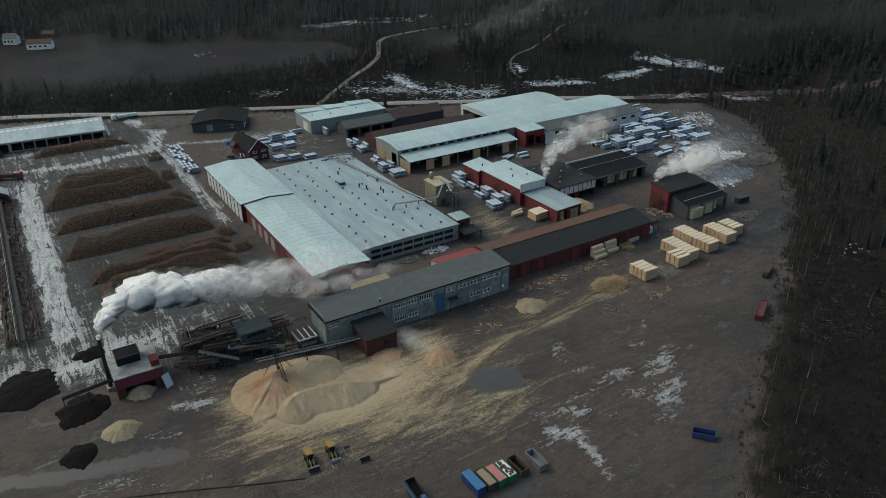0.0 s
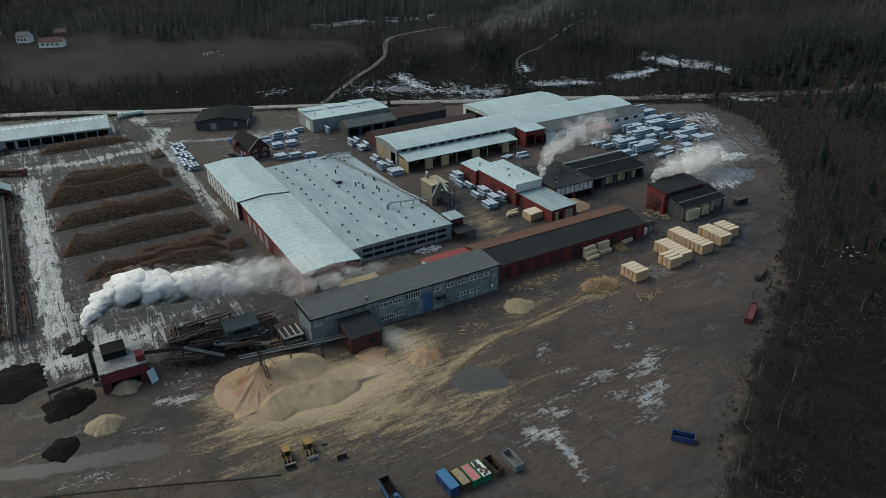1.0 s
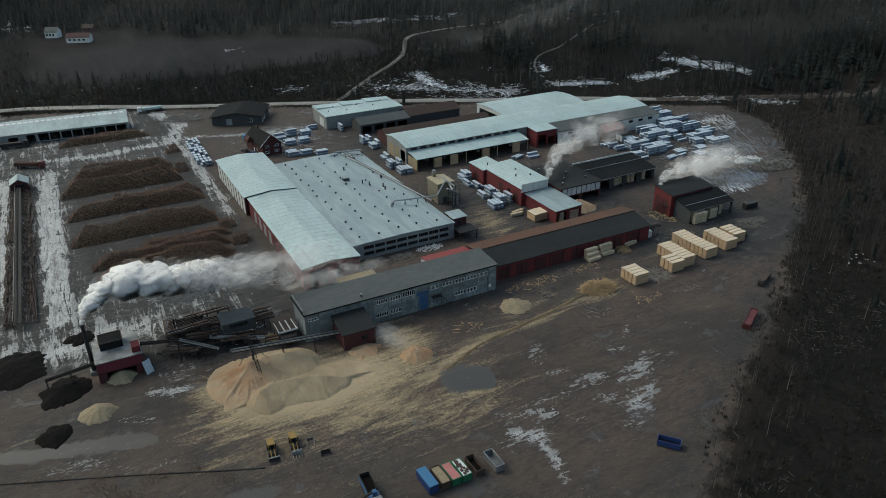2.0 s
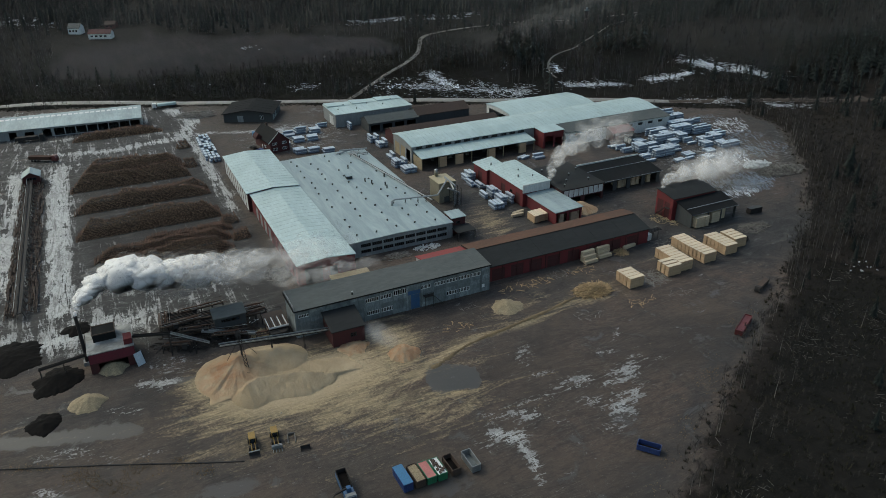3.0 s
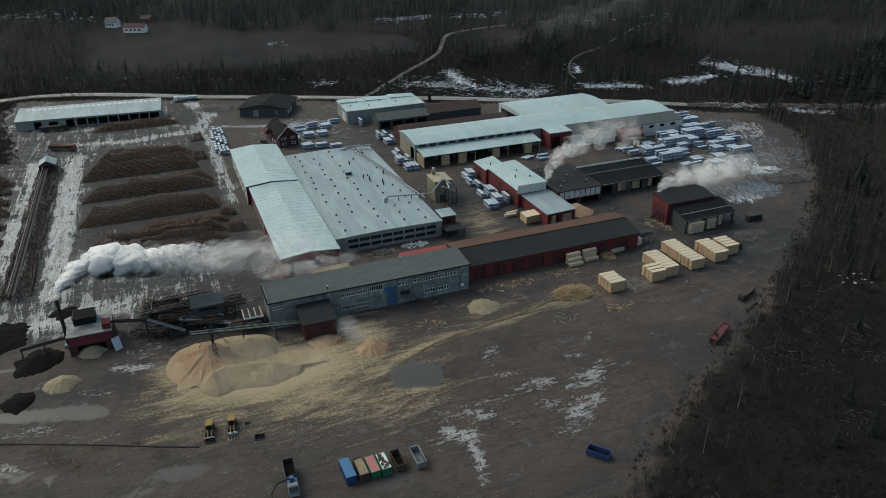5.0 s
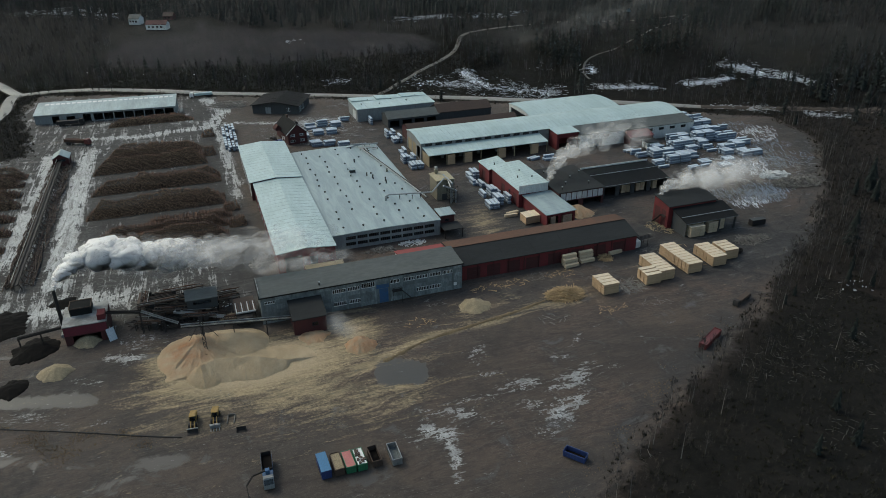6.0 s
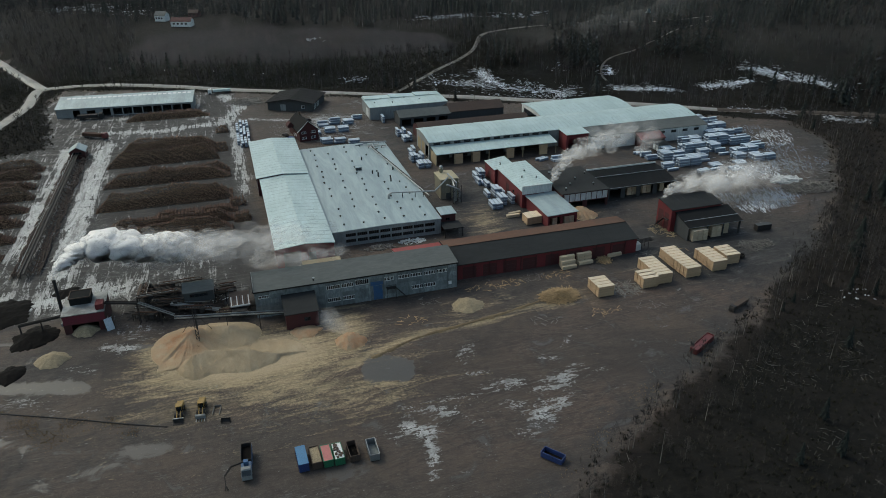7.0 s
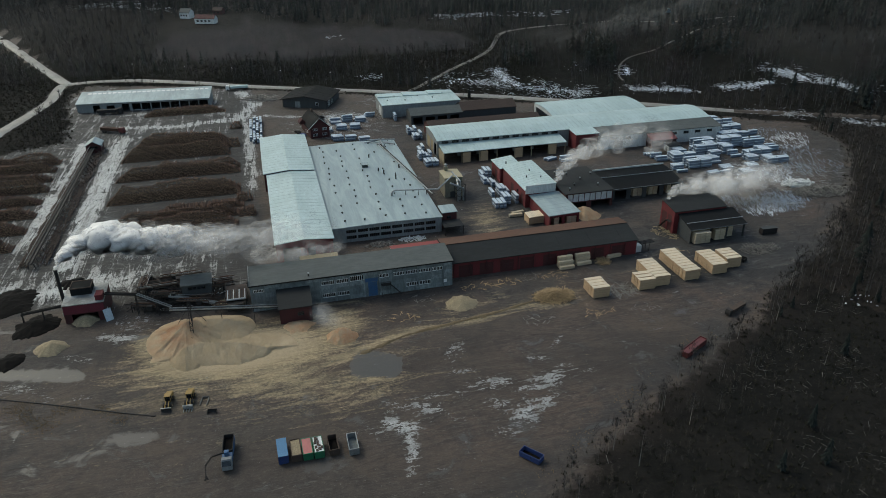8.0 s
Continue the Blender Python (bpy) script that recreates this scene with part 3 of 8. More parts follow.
def make_ground():
    xs = spread(-2600, -100, 340, 3000, 1.3)
    ys = spread(-1500, 20, 480, 3200, 1.3)
    X, Y = np.meshgrid(xs, ys)
    x, y = X.ravel(), Y.ravel()
    z = ground_height(x, y)
    nx, ny = len(xs), len(ys)
    i = np.arange(nx * ny).reshape(ny, nx)
    faces = np.stack([i[:-1, :-1], i[:-1, 1:], i[1:, 1:], i[1:, :-1]], -1).reshape(-1, 4)
    me = bpy.data.meshes.new("ground")
    me.vertices.add(len(x))
    me.vertices.foreach_set("co", np.stack([x, y, z], -1).ravel())
    me.loops.add(faces.size)
    me.loops.foreach_set("vertex_index", faces.ravel())
    me.polygons.add(len(faces))
    me.polygons.foreach_set("loop_start", np.arange(0, faces.size, 4))
    me.polygons.foreach_set("use_smooth", np.ones(len(faces), bool))
    me.update()
    me.materials.append(M_ground)
    # sawdust: round the heaps, and dragged along the wheel tracks
    dust = 1.25 * np.exp(-(((x - 50) / 25) ** 2 + ((y - 130) / 12) ** 2) ** 1.3)
    dust = np.maximum(dust, 0.70 * np.exp(-(((x - 58) / 36) ** 2 + ((y - 119) / 16) ** 2)))
    dust = np.maximum(dust, 0.52 * np.exp(-(((x - 70) / 26) ** 2 + ((y - 109) / 13) ** 2)))
    dust = np.maximum(dust, 0.95 * np.exp(-(((x - 31) / 11) ** 2 + ((y - 138) / 9) ** 2)))
    dust = np.maximum(dust, 0.85 * np.exp(-(((x - 76) / 9) ** 2 + ((y - 137) / 12) ** 2)))
    lane = near_line(x, y, [(66, 112), (80, 123), (96, 128), (112, 128), (128, 131), (146, 128)])
    dust = np.maximum(dust, (0.72 - 0.25 * step(x, 90, 150)) * np.exp(-(lane / 2.6) ** 2))
    dust = np.maximum(dust, 0.6 * np.exp(-(((x - 138) / 9) ** 2 + ((y - 134) / 6) ** 2)))
    dust = np.maximum(dust, 0.7 * np.exp(-(((x - 170) / 7) ** 2 + ((y - 188) / 5) ** 2)))
    dust = np.maximum(dust, 0.6 * np.exp(-(((x - 135) / 7) ** 2 + ((y - 192) / 14) ** 2)))
    dust = np.maximum(dust, 0.40 * np.exp(-(((x - 34) / 22) ** 2 + ((y - 122) / 14) ** 2)))
    dust = np.maximum(dust, 0.45 * np.exp(-(((x - 111) / 12) ** 2 + ((y - 137) / 6) ** 2)))
    # ice and slush on the western yard, the lanes and the far yard
    ice = 0.37 * step(-x, -66, -35) * step(y, 150, 185) * (1 - step(y, 420, 450))
    ice = np.maximum(ice, 0.78 * band(np.abs(x + 3.2), 4.2, 2.0) * step(y, 178, 195) * (1 - step(y, 318, 345)))
    ice = np.maximum(ice, 0.72 * band(np.abs(x + 19), 3.6, 2.5) * step(y, 200, 215) * (1 - step(y, 318, 345)))
    ice = np.maximum(ice, 0.66 * band(np.abs(x - 55), 3.5, 2.5) * step(y, 225, 250) * (1 - step(y, 360, 385)))
    ice = np.maximum(ice, 0.68 * band(near_line(x, y, [(-10, 345), (20, 340), (52, 346), (60, 372), (52, 400)]), 5, 4))
    ice = np.maximum(ice, 0.60 * band(near_line(x, y, [(-8, 368), (30, 371), (48, 352), (66, 346), (86, 338)]), 3, 3))
    ice = np.maximum(ice, 0.68 * np.exp(-(((x - 3) / 36) ** 2 + ((y - 178) / 14) ** 2)))
    ice = np.maximum(ice, 0.60 * np.exp(-(((x - 100) / 24) ** 2 + ((y - 325) / 24) ** 2)))
    ice = np.maximum(ice, 0.52 * np.exp(-(((x - 262) / 30) ** 2 + ((y - 205) / 26) ** 2)))
    ice = np.maximum(ice, 0.60 * np.exp(-(((x - 240) / 14) ** 2 + ((y - 176) / 8) ** 2)))
    for ax, ay, bx, by, w, k in ((101, 114, 103, 117, 1.6, 0.7), (106, 102, 111, 100, 0.9, 0.95), (102, 101, 108, 99, 0.9, 0.9), (116, 97, 124, 99.5, 1.9, 0.9), (113, 97, 118, 96, 1.0, 0.9), (110, 88, 118, 92, 2.2, 0.85), (105, 94, 112, 90, 1.0, 0.8),
                                 (92, 100, 99, 98.5, 1.0, 0.7), (84.5, 98, 92, 95, 1.7, 0.75), (81.5, 92.4, 86, 90.4, 1.5, 1.1), (84.8, 87.5, 85.2, 84, 0.7, 1.0), (85, 83.5, 83.6, 79.5, 0.9, 1.05), (83.2, 78.5, 82.4, 76, 0.5, 0.9), (95, 92, 98, 90, 0.7, 0.7),
                                 (104, 84, 107, 82.5, 0.8, 0.6), (74, 91, 79, 90, 0.9, 0.6), (126, 103, 129, 101.4, 0.7, 0.8), (129, 101, 133, 99, 0.7, 0.75), (120, 108, 123, 106.6, 0.8, 0.7), (127, 111, 131, 114, 0.6, 0.8), (109, 87, 112, 85.4, 0.8, 0.7), (100, 107.4, 105, 106.4, 0.6, 0.75),
                                 # first three: puddles by the boiler, their sky reflection painted pale as ice
                                 (15, 146, 21.6, 143.6, 1.5, 1.0), (20, 155, 25, 152.6, 1.4, 0.9), (8, 138.4, 13, 136, 1.0, 0.75), (-7, 118.4, -4.6, 116, 0.8, 1.0), (-1.4, 116.6, 1.4, 115.6, 0.4, 0.9), (-7, 129.5, 14, 119.6, 1.6, 0.5)):
        ice = np.maximum(ice, 0.66 * k * np.exp(-(near_line(x, y, [(ax, ay), (bx, by)]) / (1.5 * w + 0.4)) ** 2))
    ice = np.maximum(ice, 0.55 * np.exp(-(((x - 22) / 6) ** 2 + ((y - 152) / 6) ** 2)))
    ice = ice * (1 - 0.4 * band(np.abs(x - 28), 24, 3) * band(np.abs(y - 262), 56, 4))
    # water that lies in the ruts
    wet = 0.30 + 0.30 * (fbm(x, y, 26, 1) - 0.3)
    pool = [(78, 120.5), (84, 119.6), (89.5, 117), (88.6, 112), (86, 109), (78, 110.8), (75.8, 116)]
    pond = 0.62 * step(np.where(inside(x, y, pool), 1, -1) * near_line(x, y, pool + pool[:1]) + 2.4 * (fbm(x, y, 4, 2) - 0.5), -1.2, 1.2)
    wet = np.maximum(wet, pond * 1.65)
    ice = ice * (1 - pond)
    dust = dust * (1 - pond)
    wet = np.maximum(wet, 0.70 * np.exp(-(near_line(x, y, [(-30, 144), (-10, 135.4), (2, 133), (12, 129)]) / 4.2) ** 2))
    wet = np.maximum(wet, 0.53 * np.exp(-(near_line(x, y, [(-20, 122), (10, 107), (40, 99)]) / 4.0) ** 2))
    wet = np.maximum(wet, 0.75 * np.exp(-(((x - 24) / 4) ** 2 + ((y - 143) / 3) ** 2)))
    wet = np.maximum(wet, 0.50 * np.exp(-(((x - 25) / 40) ** 2 + ((y - 98) / 9) ** 2)))
    wet = np.maximum(wet, 0.56 * np.exp(-(((x - 66) / 16) ** 2 + ((y - 84) / 6) ** 2)))
    e = edge_of_yard(x, y)
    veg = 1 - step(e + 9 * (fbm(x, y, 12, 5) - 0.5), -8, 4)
    for line in (ROAD, ROAD_W):
        veg = np.where(near_line(x, y, line) < 3.4, 0.0, veg)
    field = np.where(inside(x, y, FIELD), step(near_line(x, y, FIELD + FIELD[:1]), 0, 6), 0.0)
    snow = np.zeros_like(x)
    snow = snow_cover(x, y)
    heath = step(x, 175, 215) * (1 - step(y, 235, 275)) * (1 - 0.8 * inside(x, y, CUT)) + 0.9 * np.exp(-(e / 9) ** 2) * (x > 80) * (y < 260)
    tarred = 0.85 * np.exp(-(((x - 192) / 40) ** 2 + ((y - 150) / 26) ** 2) ** 2)
    tarred = np.maximum(tarred, 0.6 * np.exp(-(((x - 112) / 34) ** 2 + ((y - 142) / 8) ** 2) ** 1.5))
    tarred = np.maximum(tarred, 0.75 * np.exp(-(((x - 165) / 55) ** 2 + ((y - 205) / 40) ** 2) ** 2))
    tarred = np.maximum(tarred, 0.8 * np.exp(-(((x - 36) / 18) ** 2 + ((y - 162) / 13) ** 2) ** 2))
    tarred = np.maximum(tarred, 0.8 * band(np.abs(x + 12.6), 5.0, 1.5) * band(np.abs(y - 250), 60, 3))
    tarred = np.maximum(tarred, 0.55 * np.exp(-(((x - 245) / 60) ** 2 + ((y - 225) / 45) ** 2) ** 2))
    tarred = np.maximum(tarred, 0.85 * step(-x, -66, -52) * step(y, 150, 172) * (1 - step(y, 395, 430)))
    tarred = np.maximum(tarred, 0.62 * np.exp(-(((x - 4) / 26) ** 2 + ((y - 141) / 15) ** 2) ** 2))
    tarred = np.maximum(tarred, 0.95 * band(np.abs(x - 26), 27, 3) * band(np.abs(y - 262), 60, 4))
    tarred = np.maximum(tarred, 0.62 * np.exp(-(((x - 150) / 50) ** 2 + ((y - 295) / 60) ** 2) ** 2))
    tarred = np.maximum(tarred, 0.70 * np.exp(-(((x - 208) / 50) ** 2 + ((y - 140) / 26) ** 2) ** 2))
    tarred = np.maximum(tarred, 0.55 * np.exp(-((e - 4) / 7) ** 2) * (x > 85) * (y < 250))
    tarred = np.maximum(tarred, 0.50 * np.exp(-(((x - 6) / 40) ** 2 + ((y - 104) / 11) ** 2) ** 2))
    tarred = tarred * (1 - 0.8 * np.clip(dust, 0, 1))
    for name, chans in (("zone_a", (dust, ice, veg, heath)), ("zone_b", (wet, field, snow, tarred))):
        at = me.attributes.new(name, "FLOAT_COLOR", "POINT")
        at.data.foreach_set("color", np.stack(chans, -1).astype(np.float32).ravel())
    return tagged(new("ground", me), "muddy brown yard with ice, sawdust and dark rough grass round it", "ground", kind="structure")


make_ground()


def smooth_run(pts, n=8):
    """Points along a smooth curve through pts."""
    out = []
    p = [Vector(q) for q in pts]
    for i in range(len(p) - 1):
        a, b, c, d = p[max(i - 1, 0)], p[i], p[i + 1], p[min(i + 2, len(p) - 1)]
        for k in range(n):
            t = k / n
            out.append(0.5 * (2 * b + (c - a) * t + (2 * a - 5 * b + 4 * c - d) * t * t + (3 * b - a - 3 * c + d) * t ** 3))
    return out + [p[-1]]


def make_road(name, pts, width, label, lift=0.12, mat=None):
    run = smooth_run(pts)
    verts, faces = [], []
    for i, p in enumerate(run):
        d = (run[min(i + 1, len(run) - 1)] - run[max(i - 1, 0)]).normalized()
        s = Vector((-d.y, d.x))
        for k, drop in ((-1.25, -0.5), (-1, 0), (0, 0.06), (1, 0), (1.25, -0.5)):
            q = p + s * (width / 2 * k)
            verts.append((q.x, q.y, float(max(ground_height(p.x, p.y), ground_height(q.x, q.y))) + lift + drop))
    for i in range(len(run) - 1):
        for k in range(4):
            a = i * 5 + k
            faces.append((a, a + 1, a + 6, a + 5))
    me = raw_mesh(name, verts, faces, mat or M_road, True)
    return tagged(new(name, me), label, "road", kind="structure")


make_road("road", ROAD[:15], 5.6, "pale wet country road behind the sawmill")
make_road("forest_road", ROAD[14:], 4.6, "dark dirt road leading on through the woods", 0.12, M_track)
make_road("hill_track", TRACK_B, 1.2, "pale track climbing from the snowy clearing into the woods", 0.15, M_gravel_track)
make_road("road_branch", ROAD_W, 5.6, "pale wet road leading off towards the fields", 0.16)
make_road("track", TRACK, 2.8, "narrow gravel track winding up to the woods", 0.1, M_gravel_track)


# ---- buildings ----
def welded(me):
    """The same mesh with touching corners joined."""
    bm = bmesh.new()
    bm.from_mesh(me)
    bmesh.ops.remove_doubles(bm, verts=bm.verts, dist=0.001)
    bm.to_mesh(me)
    bm.free()
    return me


def wall_cells(b, side, x0, y0, x1, y1, z0, z1, holes, t=0.25):
    """One wall of a box with its openings left out; holes are (u0, u1, v0, v1) along the wall and up."""
    u0, u1 = (x0, x1) if side in "SN" else (y0 + t, y1 - t)
    us = sorted({u0, u1, *(h[0] for h in holes), *(h[1] for h in holes)})
    vs = sorted({z0, z1, *(h[2] for h in holes), *(h[3] for h in holes)})
    for a, c in zip(us, us[1:]):
        run = None
        for p, q in list(zip(vs, vs[1:])) + [(None, None)]:
            open_cell = p is None or any(h[0] <= (a + c) / 2 <= h[1] and h[2] <= (p + q) / 2 <= h[3] for h in holes)
            if not open_cell:
                run = (run[0], q) if run else (p, q)
            elif run:
                if side == "S":
                    b.box(a, y0, run[0], c, y0 + t, run[1])
                elif side == "N":
                    b.box(a, y1 - t, run[0], c, y1, run[1])
                elif side == "W":
                    b.box(x0, a, run[0], x0 + t, c, run[1])
                else:
                    b.box(x1 - t, a, run[0], x1, c, run[1])
                run = None


def on_side(side, w, d, u, v, out=0.0):
    """A local point on a wall: u along it, v up, out from its face."""
    if side == "S":
        return (u, -d / 2 - out, v)
    if side == "N":
        return (u, d / 2 + out, v)
    if side == "W":
        return (-w / 2 - out, u, v)
    return (w / 2 + out, u, v)


def slab(b, side, w, d, u0, u1, v0, v1, o0, o1, m=0):
    p, q = on_side(side, w, d, u0, v0, o0), on_side(side, w, d, u1, v1, o1)
    b.box(min(p[0], q[0]), min(p[1], q[1]), v0, max(p[0], q[0]), max(p[1], q[1]), v1, m)


def add_window(house, side, w, d, u0, u1, v0, v1, panes, mat=None, name="window"):
    f = Build()
    e = 0.09
    slab(f, side, w, d, u0, u1, v0, v0 + e, -0.2, 0.05)
    slab(f, side, w, d, u0, u1, v1 - e, v1, -0.2, 0.05)
    for i in range(panes + 1):
        c = u0 + (u1 - u0 - e) * i / panes
        slab(f, side, w, d, c, c + e, v0 + e, v1 - e, -0.2, 0.04)
    win = part(name, f, mat or M_white, house)
    for i in range(panes):
        a = u0 + (u1 - u0 - e) * i / panes + e
        c = u0 + (u1 - u0 - e) * (i + 1) / panes
        g = Build()
        slab(g, side, w, d, a, c, v0 + e, v1 - e, -0.13, -0.1)
        part("pane", g, M_glass, win)
    return win


def add_door(house, side, w, d, u0, u1, v1, mat, v0=0.0, name="door"):
    g = Build()
    slab(g, side, w, d, u0, u1, v0, v1, -0.2, -0.1)
    leaf = part(name, g, mat, house)
    n = max(2, round((v1 - v0) / 1.5))
    for i in range(1, n):
        z = v0 + (v1 - v0) * i / n
        r = Build()
        slab(r, side, w, d, u0 + 0.1, u1 - 0.1, z - 0.04, z + 0.04, -0.1, -0.06)
        part("batten", r, mat, leaf)
    for a, c in ((u0, u0 + 0.1), (u1 - 0.1, u1)):
        r = Build()
        slab(r, side, w, d, a, c, v0, v1, -0.1, -0.05)
        part("stile", r, mat, leaf)
    return leaf


def building(name, label, category, x0, x1, y0, y1, wall, roof, walls_to, profile, along, openings=(), rz=0.0, over=0.4, over_end=0.3, thick=0.22, seams=0.0, open_sides="", group="", plinth=True, base=0.0, seam_mat=None):
    """A building on the plan. profile: (share across, height) points of the roof's top, run along x or y.
    openings: (kind, side, share0, share1, low, high, panes or material)."""
    w, d = x1 - x0, y1 - y0
    house = thing(name, label, category, (x0 + x1) / 2, (y0 + y1) / 2, base, rz, group)
    holes = {s: [] for s in "SNWE"}
    for o in openings:
        kind, side, a, c, lo, hi = o[:6]
        span = w if side in "SN" else d
        holes[side].append((-span / 2 + a * span, -span / 2 + c * span, lo, hi))
    span = d if along == "x" else w
    top = [(-span / 2 + s * span, z) for s, z in profile]
    low_z = {"S": top[0][1], "N": top[-1][1]} if along == "x" else {"W": top[0][1], "E": top[-1][1]}
    floor_z = -0.15
    for side in "SNWE":
        if side in open_sides:
            continue
        b = Build()
        h = low_z.get(side, min(top[0][1], top[-1][1])) - thick
        wall_cells(b, side, -w / 2, -d / 2, w / 2, d / 2, floor_z, h, holes[side])
        if side not in low_z:
            poly = [(u, z - thick) for u, z in top]
            lim = span / 2
            poly = [(max(-lim, min(lim, u)), z) for u, z in poly]
            if max(z for u, z in poly) > h + 0.02:
                poly = poly + [(poly[-1][0], h), (poly[0][0], h)]
                clean = []
                for q in poly:
                    if not clean or math.dist(q, clean[-1]) > 1e-4:
                        clean.append(q)
                if math.dist(clean[0], clean[-1]) < 1e-4:
                    clean.pop()
                a0 = (-w / 2 if side == "W" else w / 2 - 0.25) if along == "x" else (-d / 2 if side == "S" else d / 2 - 0.25)
                b.extrude(clean, along, a0, a0 + 0.25)
        part("wall", welded(b.mesh("wall", wall)), wall, house)
    # roof shell with overhang
    first, last = top[0], top[-1]
    g0 = (top[1][1] - first[1]) / max(1e-6, top[1][0] - first[0])
    g1 = (last[1] - top[-2][1]) / max(1e-6, last[0] - top[-2][0])
    line = [(first[0] - over, first[1] - over * g0)] + top[1:-1] + [(last[0] + over, last[1] + over * g1)]
    b = Build()
    e0, e1 = (-w / 2 - over_end, w / 2 + over_end) if along == "x" else (-d / 2 - over_end, d / 2 + over_end)
    b.extrude([(u, z - thick) for u, z in line] + [(u, z) for u, z in reversed(line)], along, e0, e1)
    rf = part("roof", b, roof, house)
    if seams:
        s = Build()
        n = max(2, round((e1 - e0) / seams))
        for i in range(1, n):
            c = e0 + (e1 - e0) * i / n
            for (ua, za), (ub, zb) in zip(line, line[1:]):
                s.extrude([(ua, za + 0.004), (ub, zb + 0.004), (ub, zb + 0.03), (ua, za + 0.03)], along, c - 0.045, c + 0.045)
        part("seams", s, seam_mat or (M_seam if roof in (M_roof_white, M_roof_worn) else roof), rf)
    for o in openings:
        kind, side, a, c, lo, hi, extra = o
        sp = w if side in "SN" else d
        u0, u1 = -sp / 2 + a * sp, -sp / 2 + c * sp
        if kind == "window":
            add_window(house, side, w, d, u0, u1, lo, hi, extra)
        elif kind == "dark_window":
            add_window(house, side, w, d, u0, u1, lo, hi, extra, M_steel_dark)
        elif kind == "door":
            add_door(house, side, w, d, u0, u1, hi, extra, lo)
    return house


def gable(lo, hi, at=0.5):
    return [(0, lo), (at, hi), (1, lo)]


def share(v, a, b):
    return (v - a) / (b - a)


# the white-roofed hall: a higher, newer end and a longer lower run, on one axis
hall = building("sawn_goods_hall", "long red boarded hall under a pale sheet-metal roof", "warehouse", 61.6, 79.4, 176.0, 238.6, M_red, M_roof_white, 60, [(0, 6.9), (0.5, 7.75), (1, 6.9)], "y",
                [("door", "S", 0.12, 0.42, 0, 5.2, M_dark_wall), ("door", "S", 0.55, 0.68, 0, 4.4, M_dark_wall)] + [("door", "W", 0.04 + 0.1 * i, 0.10 + 0.1 * i, 0, 4.6, M_grey_wall if i > 4 else M_red_dark) for i in range(9)], seams=3.0)
hall_far = building("sawn_goods_hall", "pale-walled hall end with many tall doors under a white sheet roof", "warehouse", 60.4, 79.4, 238.9, 285.0, M_red_dark, M_roof_white, 60, [(0, 7.4), (0.5, 8.3), (1, 7.4)], "y",
                    [("door", "W", 0.02 + 0.098 * i, 0.10 + 0.098 * i, 0, 6.2, M_white_wall) for i in range(10)], seams=3.0)

# the low flat-roofed hall with its roof vents
low = building("planing_hall", "low grey hall with a wide flat grey roof and ribbon windows", "factory", 79.8, 117.2, 185.6, 273, M_grey_wall, M_roof_grey, 5, [(0, 5.5), (0.5, 5.95), (1, 5.6)], "y",
               [("dark_window", "S", 0.13 + 0.103 * i, 0.22 + 0.103 * i, 3.3, 4.4, 5) for i in range(8)] + [("dark_window", "S", 0.13 + 0.103 * i, 0.22 + 0.103 * i, 1.2, 2.3, 5) for i in range(8)] +
               [("door", "E", 0.1, 0.15, 0, 3.4, M_dark_wall), ("door", "E", 0.55, 0.6, 0, 3.4, M_dark_wall)], over=0.25, over_end=0.25)


def roof_vent(x, y, z, rz=0):
    v = thing("roof_vent", "small dark hooded vent on the grey flat roof", "vent", x, y, z, rz, "vents on the flat roof")
    b = Build()
    b.tube((0, 0, -0.1), (0, 0, 0.35), 0.22, 0.22, 8)
    part("stub", b, M_steel_dark, v)
    c = Build()
    c.tube((0, 0, 0.35), (0, 0, 0.42), 0.4, 0.42, 8).tube((0, 0, 0.42), (0, 0, 0.6), 0.42, 0.1, 8)
    part("hood", c, M_steel_dark, v)
    return v


def low_roof_z(x):
    t = (x - 79.8) / 37.4
    return 5.5 + 0.9 * t if t < 0.5 else 5.95 - 0.7 * (t - 0.5)


first_vent = roof_vent(85.0, 190.0, low_roof_z(85.0))
vents = [(x, y) for x in (85.0, 91.5, 98.5, 106.0, 112.5) for y in np.arange(190.0, 270, 6.6)]
for i, (x, y) in enumerate(vents[1:]):
    if (i * 7) % 11 == 3 or (x > 105 and y > 245 and i % 2):
        continue
    copy_thing(first_vent, pose(x + 0.5 * math.sin(i * 2.1), y + 0.6 * math.cos(i * 1.3), low_roof_z(x), 0, 0, i * 40))

hatch = thing("roof_hatch", "small black roof hatch cabin on the flat roof", "roof hatch", 99.6, 240, low_roof_z(99.6))
part("body", Build().box(-1.1, -0.9, -0.1, 1.1, 0.9, 1.2), M_dark_wall, hatch)
part("lid", Build().extrude([(-1.2, 1.2), (1.2, 1.5), (1.2, 1.62), (-1.2, 1.32)], "x", -1.4, 1.4), M_roof_grey, hatch)
stub_a = thing("roof_chimney", "short steel flue on the flat roof", "chimney", 104.0, 234, low_roof_z(104))
part("pipe", Build().tube((0, 0, -0.1), (0, 0, 1.3), 0.25, 0.25, 8), M_steel_dark, stub_a)
part("cap", Build().tube((0, 0, 1.3), (0, 0, 1.5), 0.4, 0.1, 8), M_steel_dark, stub_a)
for x, y in ((105.6, 231), (109.5, 227), (109.0, 224), (112.6, 236), (103, 251)):
    copy_thing(stub_a, pose(x, y, low_roof_z(x)))

